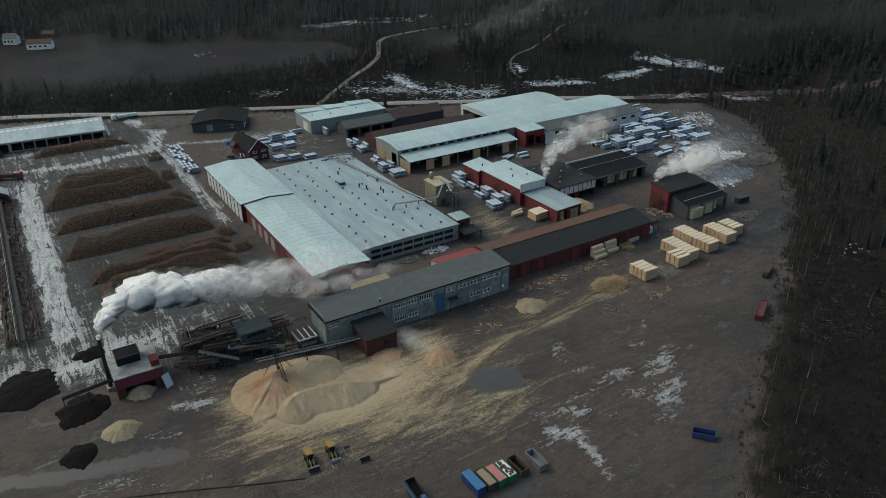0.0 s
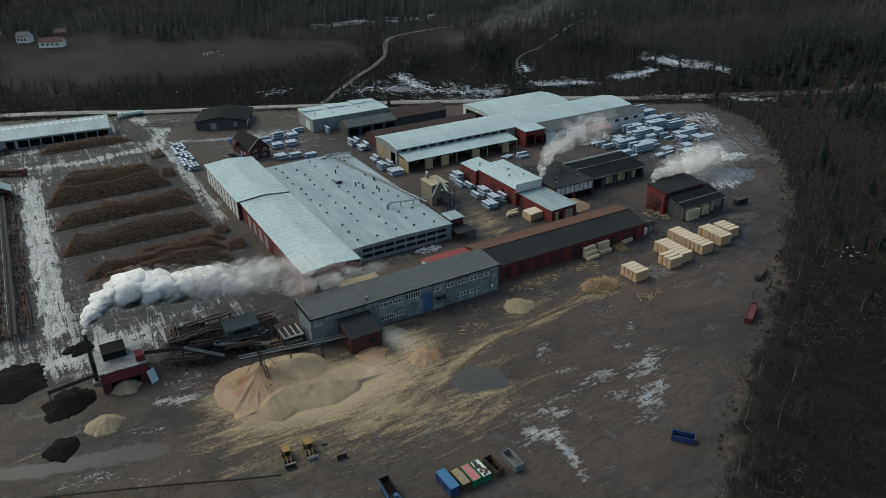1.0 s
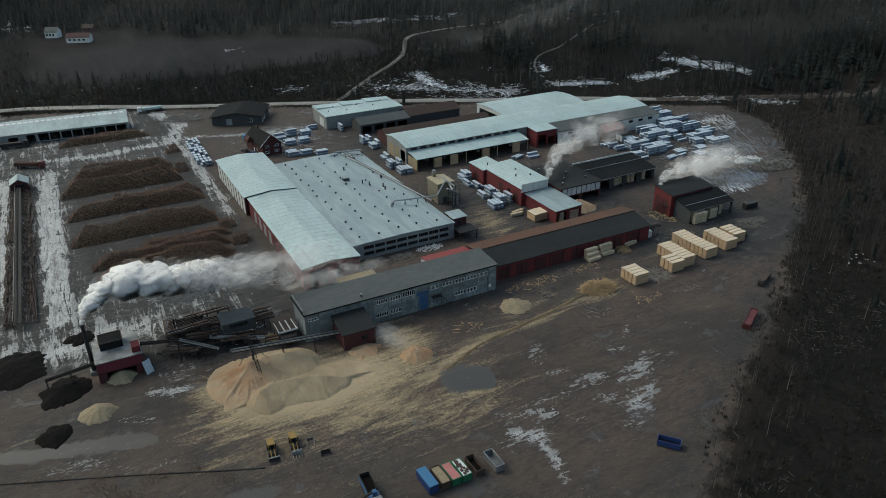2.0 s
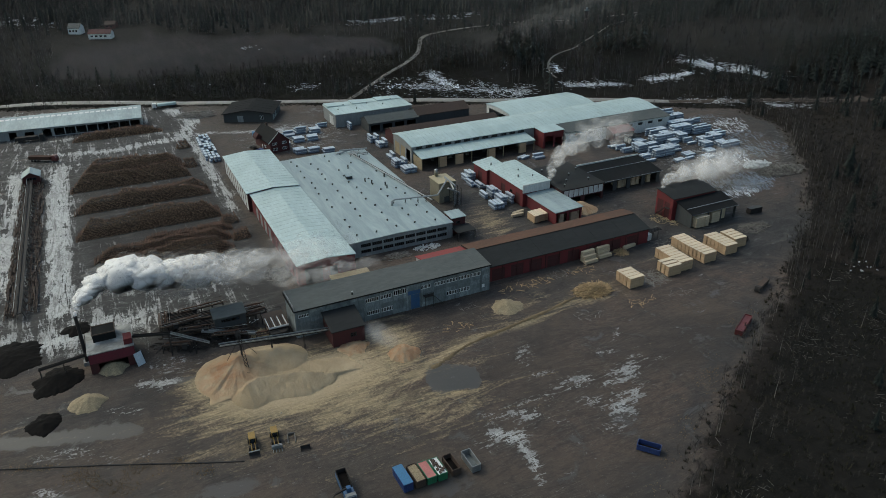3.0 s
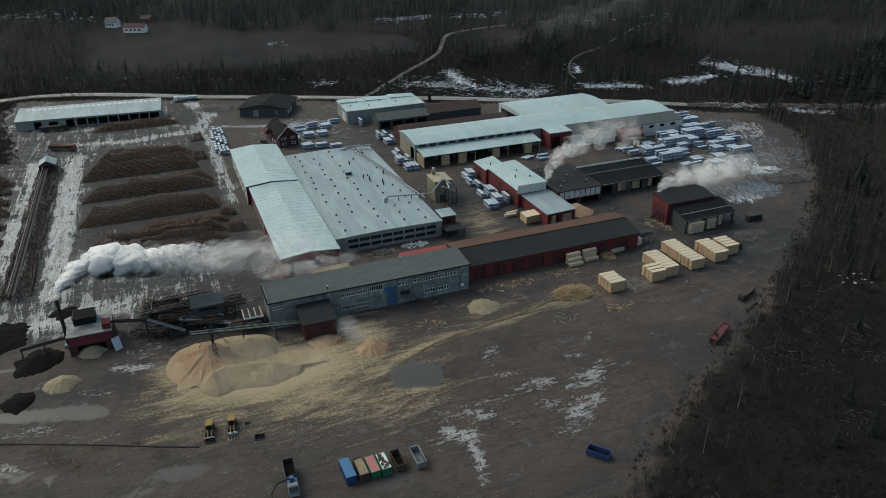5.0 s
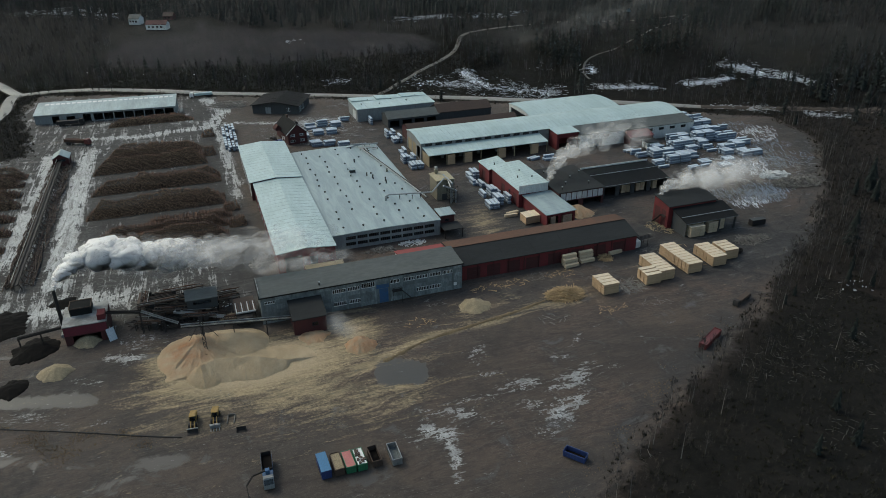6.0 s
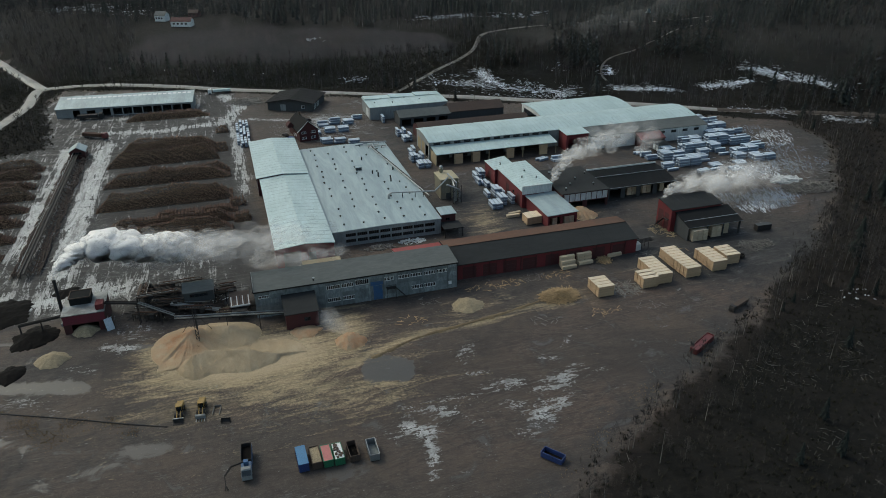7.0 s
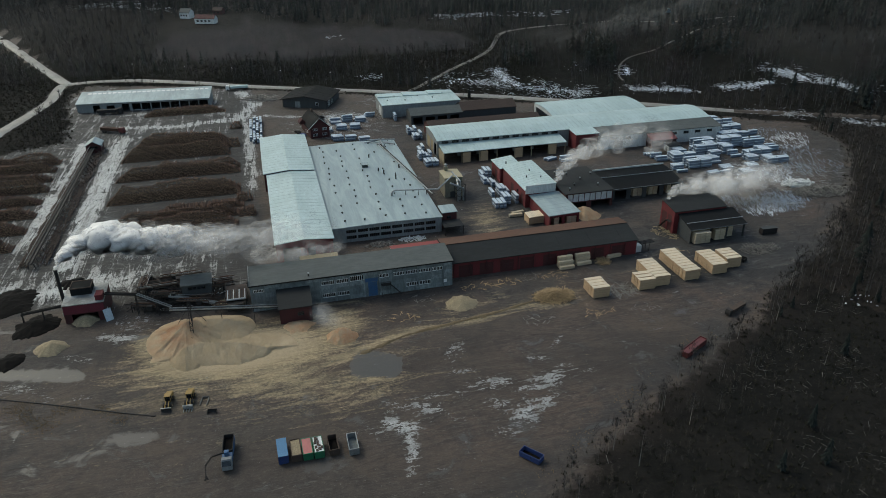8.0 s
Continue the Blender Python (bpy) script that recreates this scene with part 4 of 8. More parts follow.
# dust pipe over the roof to the silo
duct = thing("dust_extraction_duct", "grey steel duct on trestles across the flat roof", "duct", 104.3, 207.5, 5.7)
part("riser", Build().tube((0, 0, -0.1), (0, 0, 1.5), 0.45, 0.4, 10).tube((0, 0, 1.5), (1.2, 0.5, 2.0), 0.32, 0.32, 8), M_steel, duct)
part("pipe", Build().tube((1.2, 0.5, 2.0), (16.5, -2.6, 2.0), 0.28, 0.28, 8).tube((16.5, -2.6, 2.0), (24.0, 5.5, 3.4), 0.28, 0.28, 8), M_steel, duct)
for x, y in ((5, -0.3), (9.5, -1.2), (12.4, -1.8)):
    part("trestle", Build().beam((x, y - 0.5, 0), (x, y, 1.8), 0.12).beam((x, y + 0.5, 0), (x, y, 1.8), 0.12), M_steel_dark, duct)

walkway = thing("pipe_bridge", "pale steel pipe run along the hall's eave", "pipe bridge", 0, 0, 0)
part("pipe", Build().tube((109.5, 266, 6.4), (118.6, 205, 6.3), 0.22, 0.22, 8), M_steel, walkway)
part("walkway", Build().beam((110.4, 266, 6.0), (119.5, 205, 5.9), 0.7, 0.12), M_steel_dark, walkway)
for k in range(8):
    t = k / 7
    part("bracket", Build().beam((108.8 + 9 * t, 266 - 61 * t, 5.3), (110.4 + 9 * t, 266 - 61 * t, 6.0), 0.1), M_steel_dark, walkway)

# the mill: a long two-storey concrete-panelled house
MX0, MX1, MY0, MY1 = 53.4, 110.9, 148.6, 158.4
mill_windows = [(72.8, 76.6, 5.5, 6.8), (77.0, 80.4, 5.5, 6.8), (80.9, 84.8, 5.6, 7.3), (89.0, 92.0, 5.6, 6.8), (93.3, 96.6, 5.6, 6.8), (97.0, 100.4, 5.6, 6.8), (100.9, 104.3, 5.6, 6.8), (104.8, 107.9, 5.6, 6.8), (72.9, 76.6, 1.5, 2.8), (77.2, 80.6, 1.5, 2.8), (97.0, 100.6, 1.6, 2.9), (100.9, 104.4, 1.6, 2.9), (54.3, 57.4, 5.9, 6.8)]
mill = building("sawmill_house", "long two-storey grey concrete sawmill with ribbon windows, dark felt roof", "factory", MX0, MX1, MY0, MY1, M_concrete, M_roof_mill, 8, [(0, 8.4), (1, 9.1)], "x",
                [("window", "S", share(a, MX0, MX1), share(c, MX0, MX1), lo, hi, 7) for a, c, lo, hi in mill_windows] +
                [("door", "S", share(86.0, MX0, MX1), share(88.6, MX0, MX1), 0, 4.6, M_blue), ("door", "S", share(108.2, MX0, MX1), share(109.3, MX0, MX1), 0, 2.4, M_white)], seams=4.0, over=0.45)
half = (MX1 - MX0) / 2
for x in (57.2, 61.1, 65.0, 68.7, 72.4, 76.8, 80.7, 84.9, 89, 92.8, 96.8, 100.65, 104.55, 108.1):
    part("pilaster", Build().box(x - MX0 - half - 0.16, -4.9 - 0.18, -0.1, x - MX0 - half + 0.16, -4.9 - 0.003, 8.0), M_concrete, mill)
for a, c in zip((53.4, 57.2, 61.1, 65.0, 68.7, 72.4, 76.8, 80.7, 84.9, 89, 92.8, 96.8, 100.65, 104.55, 108.1), (57.2, 61.1, 65.0, 68.7, 72.4, 76.8, 80.7, 84.9, 89, 92.8, 96.8, 100.65, 104.55, 108.1, 110.9)):
    for lo, hi in ((0.1, 1.35), (3.0, 4.2), (4.25, 5.4), (6.9, 7.95)):
        if 84.8 < a < 88 and lo < 4.5 or (80.6 < a < 84 and lo > 6):
            continue
        part("panel", Build().box(a + 0.22 - MX0 - half, -4.96, lo, c - 0.22 - MX0 - half, -4.903, hi), M_concrete, mill)
part("graffiti", Build().box(85.2 - MX0 - half, -4.915, 4.7, 88.9 - MX0 - half, -4.904, 5.9), M_blue, mill, "blue paint on the concrete wall")
part("gutter", Build().box(-half - 0.3, -5.5, 8.08, half + 0.3, -5.33, 8.4).box(-half - 0.42, -5.3, 8.1, -half - 0.3, 5.3, 8.9), M_tar, mill, "black gutter along the eave")
stair = Build()
stair.box(89.6 - MX0 - half, -6.5, 3.6, 92.4 - MX0 - half, -5.1, 3.75)
for x in (89.7, 92.2):
    stair.beam((x - MX0 - half, -6.4, 0), (x - MX0 - half, -6.4, 4.8), 0.1)
for k in range(3):
    stair.beam((89.7 - MX0 - half, -6.4, 4.0 + 0.4 * k), (92.2 - MX0 - half, -6.4, 4.0 + 0.4 * k), 0.06)
stair.beam((92.3 - MX0 - half, -5.9, 3.6), (95.4 - MX0 - half, -5.9, 0.1), 0.8, 0.12)
part("outer_stair", stair, M_steel_dark, mill)
flue = thing("roof_flue", "short dark flue with a cap on the mill roof", "chimney", 69.6, 149.8, 8.4)
part("pipe", Build().tube((0, 0, -0.05), (0, 0, 0.9), 0.22, 0.22, 8), M_steel_dark, flue)
part("cap", Build().tube((0, 0, 0.9), (0, 0, 1.1), 0.36, 0.3, 8), M_steel, flue)
rail = thing("roof_railing", "steel railing along the mill's gable edge", "railing", 53.3, 153.5, 8.5)
rr = Build()
for k in range(6):
    rr.beam((0, -4.6 + 1.85 * k, -0.3), (0, -4.6 + 1.85 * k, 1.1), 0.07)
rr.beam((0, -4.6, 1.1), (0, 4.6, 1.1), 0.07).beam((0, -4.6, 0.6), (0, 4.6, 0.6), 0.05)
part("rail", rr, M_steel, rail)

# rear roof strip and annexes behind the mill
annex = building("mill_annex", "low pale-roofed lean-to behind the sawmill", "annex", 80, 111, 158.7, 163, M_grey_wall, M_timber_old, 6, [(0, 7.6), (1, 6.4)], "x", over=0.1, seams=3.0, seam_mat=M_roof_grey)
block = building("mill_stair_block", "small pale block with a light roof behind the sawmill", "annex", 68.4, 79.2, 158.7, 165.5, M_white_wall, M_timber_old, 6, [(0, 6.6), (1, 6.9)], "x", [("dark_window", "W", 0.3, 0.6, 4.2, 5.4, 2)], over=0.25)
red_annex = building("red_roofed_shed", "low white shed with a bright red sheet roof", "shed", 96.3, 111.0, 163.3, 168.4, M_white_wall, M_roof_red, 5, [(0, 6.5), (1, 5.4)], "x", over=0.2, seams=1.5)

# sawdust house in front of the mill
dust_house = building("chip_house", "dark red boarded chip house on posts with a brown roof", "shed", 60.6, 69.2, 140.2, 148.2, M_red_dark, M_roof_dark, 5, [(0, 4.7), (1, 6.2)], "x", [("dark_window", "S", 0.55, 0.75, 1.9, 3.1, 2), ("door", "E", 0.3, 0.6, 0, 2.8, M_dark_wall)], over=0.25)

# the long red storage shed
red = building("timber_store", "long dark red boarded timber store with a dark and rusty roof", "warehouse", 111.2, 172.6, 152.6, 166.2, M_red, M_roof_dark, 6, [(0, 5.3), (0.62, 7.4), (1, 6.7)], "x",
               [("door", "S", share(a, 111.2, 172.6), share(a + 4.4, 111.2, 172.6), 0, 3.9, M_red_dark) for a in (114, 120.5, 127, 133.5, 141, 149, 157, 164)], seams=5.0, over=0.5)
rust = Build()
for (ua, za), (ub, zb) in (((7.95 - 6.8, 7.39), (14.1 - 6.8, 6.66)),):
    rust.extrude([(ua, za + 0.012), (ub, zb + 0.012), (ub, zb + 0.09), (ua, za + 0.09)], "x", -30.9, 31.0)
part("roof_slope", rust, M_roof_rust, red, "rust-brown sheet roof slope")
for k in range(12):
    x = -29.5 + 5.1 * k
    part("pilaster", Build().box(x - 0.1, -6.98, -0.1, x + 0.1, -6.803, 4.6), M_red_dark, red)

# dry kilns: red blocks under white roofs
kiln = building("drying_kiln", "red boarded drying kiln under a white sheet roof", "kiln", 150.6, 158.4, 222.6, 233.4, M_red, M_roof_white, 6, [(0, 6.3), (1, 7.3)], "y", [("door", "W", 0.35, 0.65, 0, 4, M_red_dark)], seams=2.0)
kiln_b = building("drying_kiln", "tall red boarded drying kiln under a white sheet roof", "kiln", 151.6, 163.0, 197.0, 222.3, M_red, M_roof_white, 6, [(0, 7.0), (0.6, 8.4), (1, 8.6)], "y",
                  [("door", "W", 0.08, 0.2, 0, 4.4, M_red_dark), ("door", "W", 0.5, 0.62, 0, 4.4, M_red_dark), ("dark_window", "W", 0.3, 0.36, 3, 4.2, 2)], seams=2.0)
kiln_c = building("kiln_loading_shed", "lower red loading shed with a grey-blue roof and timber inside", "shed", 153.2, 164.0, 177.6, 196.8, M_red, M_roof_grey, 5, [(0, 4.9), (1, 5.3)], "y", [("opening", "S", 0.05, 0.42, 0, 3.9, None), ("opening", "S", 0.52, 0.94, 0, 3.9, None)], seams=3.0)
part("parapet", Build().box(-5.8, -12.9, 5.4, 5.8, -12.66, 8.6), M_white_wall, kiln_b, "pale step wall between the roofs")
for x, y in ((155.5, 207), (160, 204), (158.5, 212), (153.3, 224)):
    q = copy_thing(flue, pose(x, y, 7.4 + 0.1 * (x - 153)))
    q["label"] = "short steel flue on the white kiln roof"

grey_kiln = building("green_chamber", "flat-roofed red kiln block with pale doors and roof vents", "kiln", 164.4, 183.0, 190.5, 214.0, M_red_dark, M_roof_dark, 7, [(0, 6.5), (1, 6.9)], "x", [("door", "S", 0.05 + 0.118 * i, 0.155 + 0.118 * i, 3.0, 5.9, M_white_wall) for i in range(8)] + [("opening", "S", 0.06, 0.45, 0, 2.7, None), ("opening", "S", 0.55, 0.95, 0, 2.7, None)], seams=4.0)
for x, y in ((167, 193), (170.5, 197), (175, 202), (179, 195), (172, 208), (181, 206), (168, 210)):
    q = copy_thing(flue, pose(x, y, 6.6))
    q["label"] = "short steel flue on the dark kiln roof"

dark_shed = building("open_timber_shed", "black open-fronted timber shed with a low dark roof", "shed", 183.6, 213.4, 194.5, 208.5, M_dark_wall, M_tar, 6, [(0, 5.0), (0.55, 6.3), (1, 6.6)], "x",
                     [("opening", "S", 0.08, 0.24, 0, 3.7, None), ("opening", "S", 0.30, 0.46, 0, 3.9, None), ("opening", "S", 0.52, 0.70, 0, 3.9, None), ("opening", "S", 0.76, 0.95, 0, 3.9, None)], seams=4.0, over=0.9)
part("fascia", Build().box(-15.4, -8.05, 4.64, 15.4, -7.93, 4.86).box(-15.4, 0.4, 6.32, 15.4, 0.6, 6.5), M_steel, dark_shed, "pale metal roof edge")
part("parapet", Build().box(-15.1, 7.3, 6.6, 15.2, 7.6, 7.2), M_white_wall, dark_shed, "pale rear parapet")

# the stand-alone red kiln with its lean-to
barn = building("lone_kiln", "red boarded kiln with a dark patched roof", "kiln", 191.4, 210.6, 162.6, 171.0, M_red, M_roof_dark, 9, [(0, 8.3), (0.5, 9.0), (1, 9.4)], "x", [("door", "W", 0.15, 0.45, 0, 6, M_red_dark), ("door", "W", 0.55, 0.9, 0, 6, M_red_dark)], seams=3.0, over=0.5)
lean = building("kiln_lean_to", "black lean-to over kiln-dried stacks, open at the front", "shed", 193.0, 213.2, 154.6, 162.3, M_dark_wall, M_tar, 5, [(0, 5.2), (1, 7.2)], "x", [("opening", "S", 0.01, 0.36, 0, 4.8, None), ("opening", "S", 0.38, 0.66, 0, 4.8, None), ("opening", "S", 0.68, 0.99, 0, 4.8, None), ("opening", "E", 0.1, 0.9, 0, 4.4, None)], over=0.6)
part("fascia", Build().box(-10.5, -4.5, 4.84, 10.5, -4.38, 5.02).extrude([(-1.6, 5.86 + 0.3), (-1.4, 5.9 + 0.3), (-1.4, 6.0 + 0.3), (-1.6, 5.96 + 0.3)], "x", -10.4, 10.4), M_steel, lean, "pale metal roof edge")
steps = Build()
steps.beam((-0.5, 0, 0.1), (-0.5, -4.2, 4.4), 0.9, 0.12).beam((-0.5, -4.2, 4.4), (-0.5, -6.4, 4.4), 0.9, 0.12)
for k in range(5):
    steps.beam((-0.9, -4.2 * k / 4, 4.4 * k / 4), (-0.9, -4.2 * k / 4, 4.4 * k / 4 + 1.1), 0.07)
steps.beam((-0.9, 0, 1.2), (-0.9, -4.2, 5.5), 0.07)
outer = thing("outside_stair", "steel stair up the kiln's gable", "stair", 191.0, 169.5, 0)
part("flight", steps, M_steel_dark, outer)

# the big shed and its lean-to roof
shed = building("long_goods_shed", "very long goods shed with a pale arched sheet roof", "warehouse", 134, 266, 258.6, 279, M_grey_wall, M_roof_white, 7, [(0, 8.0), (0.35, 9.1), (0.7, 9.3), (1, 8.2)], "x",
                [("opening", "S", share(a, 134, 266), share(a + 7, 134, 266), 0, 5, None) for a in (136, 144.5, 153, 161.5, 170, 178.5)] +
                [("opening", "W", 0.08, 0.30, 0, 5.6, None), ("door", "W", 0.36, 0.60, 0, 5.6, M_timber_old), ("door", "W", 0.66, 0.92, 0, 5.6, M_timber_old)] +
                [("dark_window", "S", share(a, 134, 266), share(a + 3, 134, 266), 6.3, 7.4, 4) for a in np.arange(136, 190, 4.6)], seams=2.2, over=0.6)
shed_front = building("goods_shed_bay", "pale sheet-clad bay with small windows beside the goods shed", "warehouse", 206, 266, 248.8, 258.4, M_white_wall, M_roof_mill, 6, [(0, 6.4), (1, 7.9)], "x",
                      [("dark_window", "S", share(a, 206, 266), share(a + 2.6, 206, 266), 4.0, 5.2, 2) for a in (211, 218, 241, 247, 253, 259)] + [("door", "S", share(213, 206, 266), share(217, 206, 266), 0, 3.4, M_grey_wall), ("opening", "W", 0.1, 0.6, 0, 4.6, None)], seams=3.0)
red_bay = building("red_bay", "red boarded recess at the end of the goods shed", "shed", 195.0, 205.7, 250.5, 258.4, M_red, M_roof_white, 7, [(0, 7.6), (1, 8.0)], "x", [("opening", "S", 0.1, 0.5, 0, 5.4, None), ("opening", "S", 0.58, 0.95, 0, 4.2, None)])
red_low = building("red_low_shed", "small red shed with a lean-to roof against the bay", "shed", 228.5, 240.5, 243.5, 248.6, M_red_dark, M_red, 5, [(0, 4.2), (1, 5.8)], "x", seams=2.0)
hut = building("pale_hut", "small pale cubic hut in the timber yard", "hut", 233.5, 239.2, 237.5, 241.5, M_white_wall, M_roof_dark, 3, [(0, 3.0), (1, 3.3)], "x", [("door", "W", 0.3, 0.6, 0, 2.2, M_grey_wall)])
canopy = thing("loading_canopy", "long pale sheet-metal canopy in front of the goods shed", "canopy", 162, 254.5, 0)
cb = Build()
cb.extrude([(-5.0, 4.9), (3.9, 6.0), (3.9, 6.2), (-5.0, 5.1)], "x", -27.5, 28.2)
part("roof", cb, M_roof_white, canopy)
cs = Build()
for k in range(1, 26):
    x = -27.5 + 55.7 * k / 26
    cs.extrude([(-5.0, 5.104), (3.9, 6.204), (3.9, 6.27), (-5.0, 5.17)], "x", x - 0.05, x + 0.05)
part("seams", cs, M_roof_white, canopy)
for k in range(8):
    part("post", Build().box(-27.2 + 7.85 * k - 0.15, -4.7, -0.1, -27.2 + 7.85 * k + 0.15, -4.4, 4.92), M_timber_old, canopy)
part("end_wall", Build().box(-27.5, -4.9, -0.1, -27.3, 3.9, 4.86), M_timber_old, canopy, "boarded end wall of pale timber")
for k in (1, 2, 4, 6):
    part("bay_wall", Build().box(-26.8 + 7.85 * k, -4.6, -0.1, -23.4 + 7.85 * k, -4.45, 4.4), M_timber_end, canopy, "pale timber boarding between the posts")

shed2 = building("arched_shed", "broad shed with a pale blue-white arched roof", "warehouse", 197.8, 247.2, 283.5, 308.5, M_white_wall, M_roof_white, 7, [(0, 6.6), (0.25, 7.3), (0.5, 7.6), (0.75, 7.3), (1, 6.6)], "x", [("opening", "W", 0.1, 0.9, 0, 5.2, None)], seams=2.5)
brown1 = building("tile_roofed_shed", "low dark shed under a long brown roof", "shed", 160, 188.5, 310.5, 322.5, M_dark_wall, M_roof_brown, 6, gable(5.2, 7.8), "x", seams=3.0)
brown1b = building("grey_roofed_shed", "low open shed with a grey felt roof", "shed", 133.5, 159.8, 309.5, 321.0, M_dark_wall, M_roof_mill, 5, gable(4.8, 7.0), "x", [("opening", "S", 0.04 + 0.24 * i, 0.22 + 0.24 * i, 0, 3.6, None) for i in range(4)], seams=3.0)
brown2 = building("brown_roofed_store", "long store under a rust-brown roof behind the goods shed", "shed", 137.0, 192.0, 284.0, 297.0, M_red_dark, M_roof_brown, 6, gable(5.0, 7.4), "x", seams=3.0)
blue = building("steel_hall", "blue-grey sheet-clad hall with a stepped pale roof", "warehouse", 122, 163, 325.5, 345.8, M_grey_wall, M_roof_white, 7, [(0, 6.6), (1, 6.9)], "x", [("door", "W", 0.2, 0.5, 0, 4.6, M_white_wall), ("door", "S", 0.9, 0.97, 0, 3, M_dark_wall)], seams=3.0)
for x, y in ((126, 333), (131, 340), (135, 331), (143, 338), (150, 333), (157, 340)):
    v = copy_thing(first_vent, pose(x, y, 6.75))
    v["label"] = "small dark hooded vent on the pale hall roof"
saw = Build()
for k in range(3):
    saw.extrude([(-20.4 + 13.6 * k, 6.9), (-20.4 + 13.6 * k + 13.5, 6.9), (-20.4 + 13.6 * k, 7.5)], "y", 3.5, 10.4)
part("rooflight", saw, M_roof_white, blue, "low sawtooth rise at the rear")

dark_hall = building("black_workshop", "black boarded workshop with a broad dark hipped roof", "workshop", 77.4, 102.0, 355.4, 377.8, M_dark_wall, M_tar, 5, gable(4.6, 6.6), "y", [("door", "S", 0.28, 0.4, 0, 3.4, M_grey_wall), ("window", "S", 0.75, 0.82, 1.4, 3.2, 2), ("window", "E", 0.1, 0.25, 0.6, 3.4, 3), ("window", "E", 0.35, 0.5, 0.6, 3.0, 3)], rz=-24.0, over=1.0, over_end=1.2, seams=4.0)
office = building("office_house", "two-storey red boarded house with white trim and a steep dark roof", "house", 82.0, 91.0, 301.6, 320.0, M_red_dark, M_tar, 6, gable(5.2, 9.4), "y", [("window", "S", 0.12, 0.36, 3.6, 4.7, 3), ("window", "S", 0.62, 0.86, 3.6, 4.7, 3), ("window", "S", 0.12, 0.36, 1.0, 2.2, 3), ("window", "S", 0.62, 0.86, 1.0, 2.2, 3), ("window", "E", 0.15, 0.25, 3.4, 4.6, 2), ("window", "E", 0.45, 0.55, 3.4, 4.6, 2), ("window", "W", 0.3, 0.4, 1.2, 2.4, 2), ("door", "W", 0.5, 0.57, 0, 2.1, M_white)], rz=9, over=0.6, over_end=0.5)
part("bargeboard", Build().beam((-5.5, -9.45, 4.6), (0, -9.45, 9.3), 0.1, 0.3).beam((5.5, -9.45, 4.6), (0, -9.45, 9.3), 0.1, 0.3), M_white, office, "white bargeboards")
part("dormer", Build().extrude([(-7.2, 4.6), (-4.4, 4.6), (-4.4, 5.6), (-5.8, 7.2), (-7.2, 5.6)], "y", 0.5, 4.5), M_red_dark, office)
part("chimney", Build().box(-0.4, 4.2, 8.2, 0.4, 5.0, 10.4), M_rust, office)

ls = building("open_lorry_shed", "very long low shed with a pale translucent roof and open bays", "shed", -31.5, 36.4, 377.0, 392.0, M_grey_wall, M_roof_worn, 5, [(0, 4.9), (1, 7.4)], "x",
              [("opening", "S", 0.12, 0.17, 0, 3.7, None), ("opening", "S", 0.22, 0.28, 0, 3.3, None), ("opening", "S", 0.335, 0.39, 0, 3.8, None)] + [("opening", "S", 0.41 + 0.073 * i, 0.475 + 0.073 * i, 0.4, 3.8, None) for i in range(8)], rz=-5.0, seams=2.2, over=0.5)
for k in range(1, 26):
    part("rooflight", Build().extrude([(4.0, 6.82), (5.6, 7.09), (5.6, 7.14), (4.0, 6.87)], "x", -33 + 2.55 * k, -31.2 + 2.55 * k), M_white, ls)

# silo house with its cyclone
silo = building("chip_silo", "ochre clad chip silo house with a dusty yellow roof", "silo", 125.8, 132.6, 214.0, 222.4, M_yellow_wall, M_yellow_roof, 7, [(0, 8.0), (0.5, 8.3), (1, 8.0)], "y", [("door", "S", 0.3, 0.6, 0, 2.4, M_dark_wall)], over=0.25)
cyc = thing("cyclone", "pale steel dust cyclone on the silo roof", "cyclone", 128.0, 221.2, 8.2)
part("body", Build().tube((0, 0, -0.3), (0, 0, 0.8), 0.35, 0.9, 10).tube((0, 0, 0.8), (0, 0, 1.7), 0.9, 0.9, 10), M_yellow_wall, cyc)
part("cap", Build().tube((0, 0, 1.7), (0, 0, 2.5), 0.45, 0.45, 10).tube((0, 0, 2.5), (0, 0, 2.8), 0.75, 0.3, 10), M_steel, cyc)
tower = thing("duct_tower", "tangle of grey steel ducts on a scaffold beside the silo", "ducting", 130.5, 210.0, 0)
for x in (-1.6, 1.6):
    for y in (-1.6, 1.6):
        part("post", Build().beam((x, y, -0.1), (x, y, 7.2), 0.16), M_steel_dark, tower)
for z in (2.4, 4.8, 7.0):
    for a, c in (((-1.6, -1.6), (1.6, -1.6)), ((-1.6, 1.6), (1.6, 1.6)), ((-1.6, -1.6), (-1.6, 1.6)), ((1.6, -1.6), (1.6, 1.6))):
        part("ledger", Build().beam((*a, z), (*c, z), 0.1), M_steel_dark, tower)
    part("brace", Build().beam((-1.6, -1.6, z - 2.2), (1.6, -1.6, z), 0.08), M_steel_dark, tower)
for k, (a, c, d) in enumerate((((-1, -1, 0.2), (-1, -1, 6.5), (-0.2, 5, 8.2)), ((0.2, 0.6, 0.2), (0.2, 0.6, 7.6), (-1.5, 6, 9.4)), ((1.2, -0.4, 0.2), (1.2, -0.4, 5.0), (-4.5, -3.0, 8.6)))):
    part("pipe", Build().tube(a, c, 0.35, 0.35, 8).tube(c, d, 0.33, 0.33, 8), M_steel, tower)
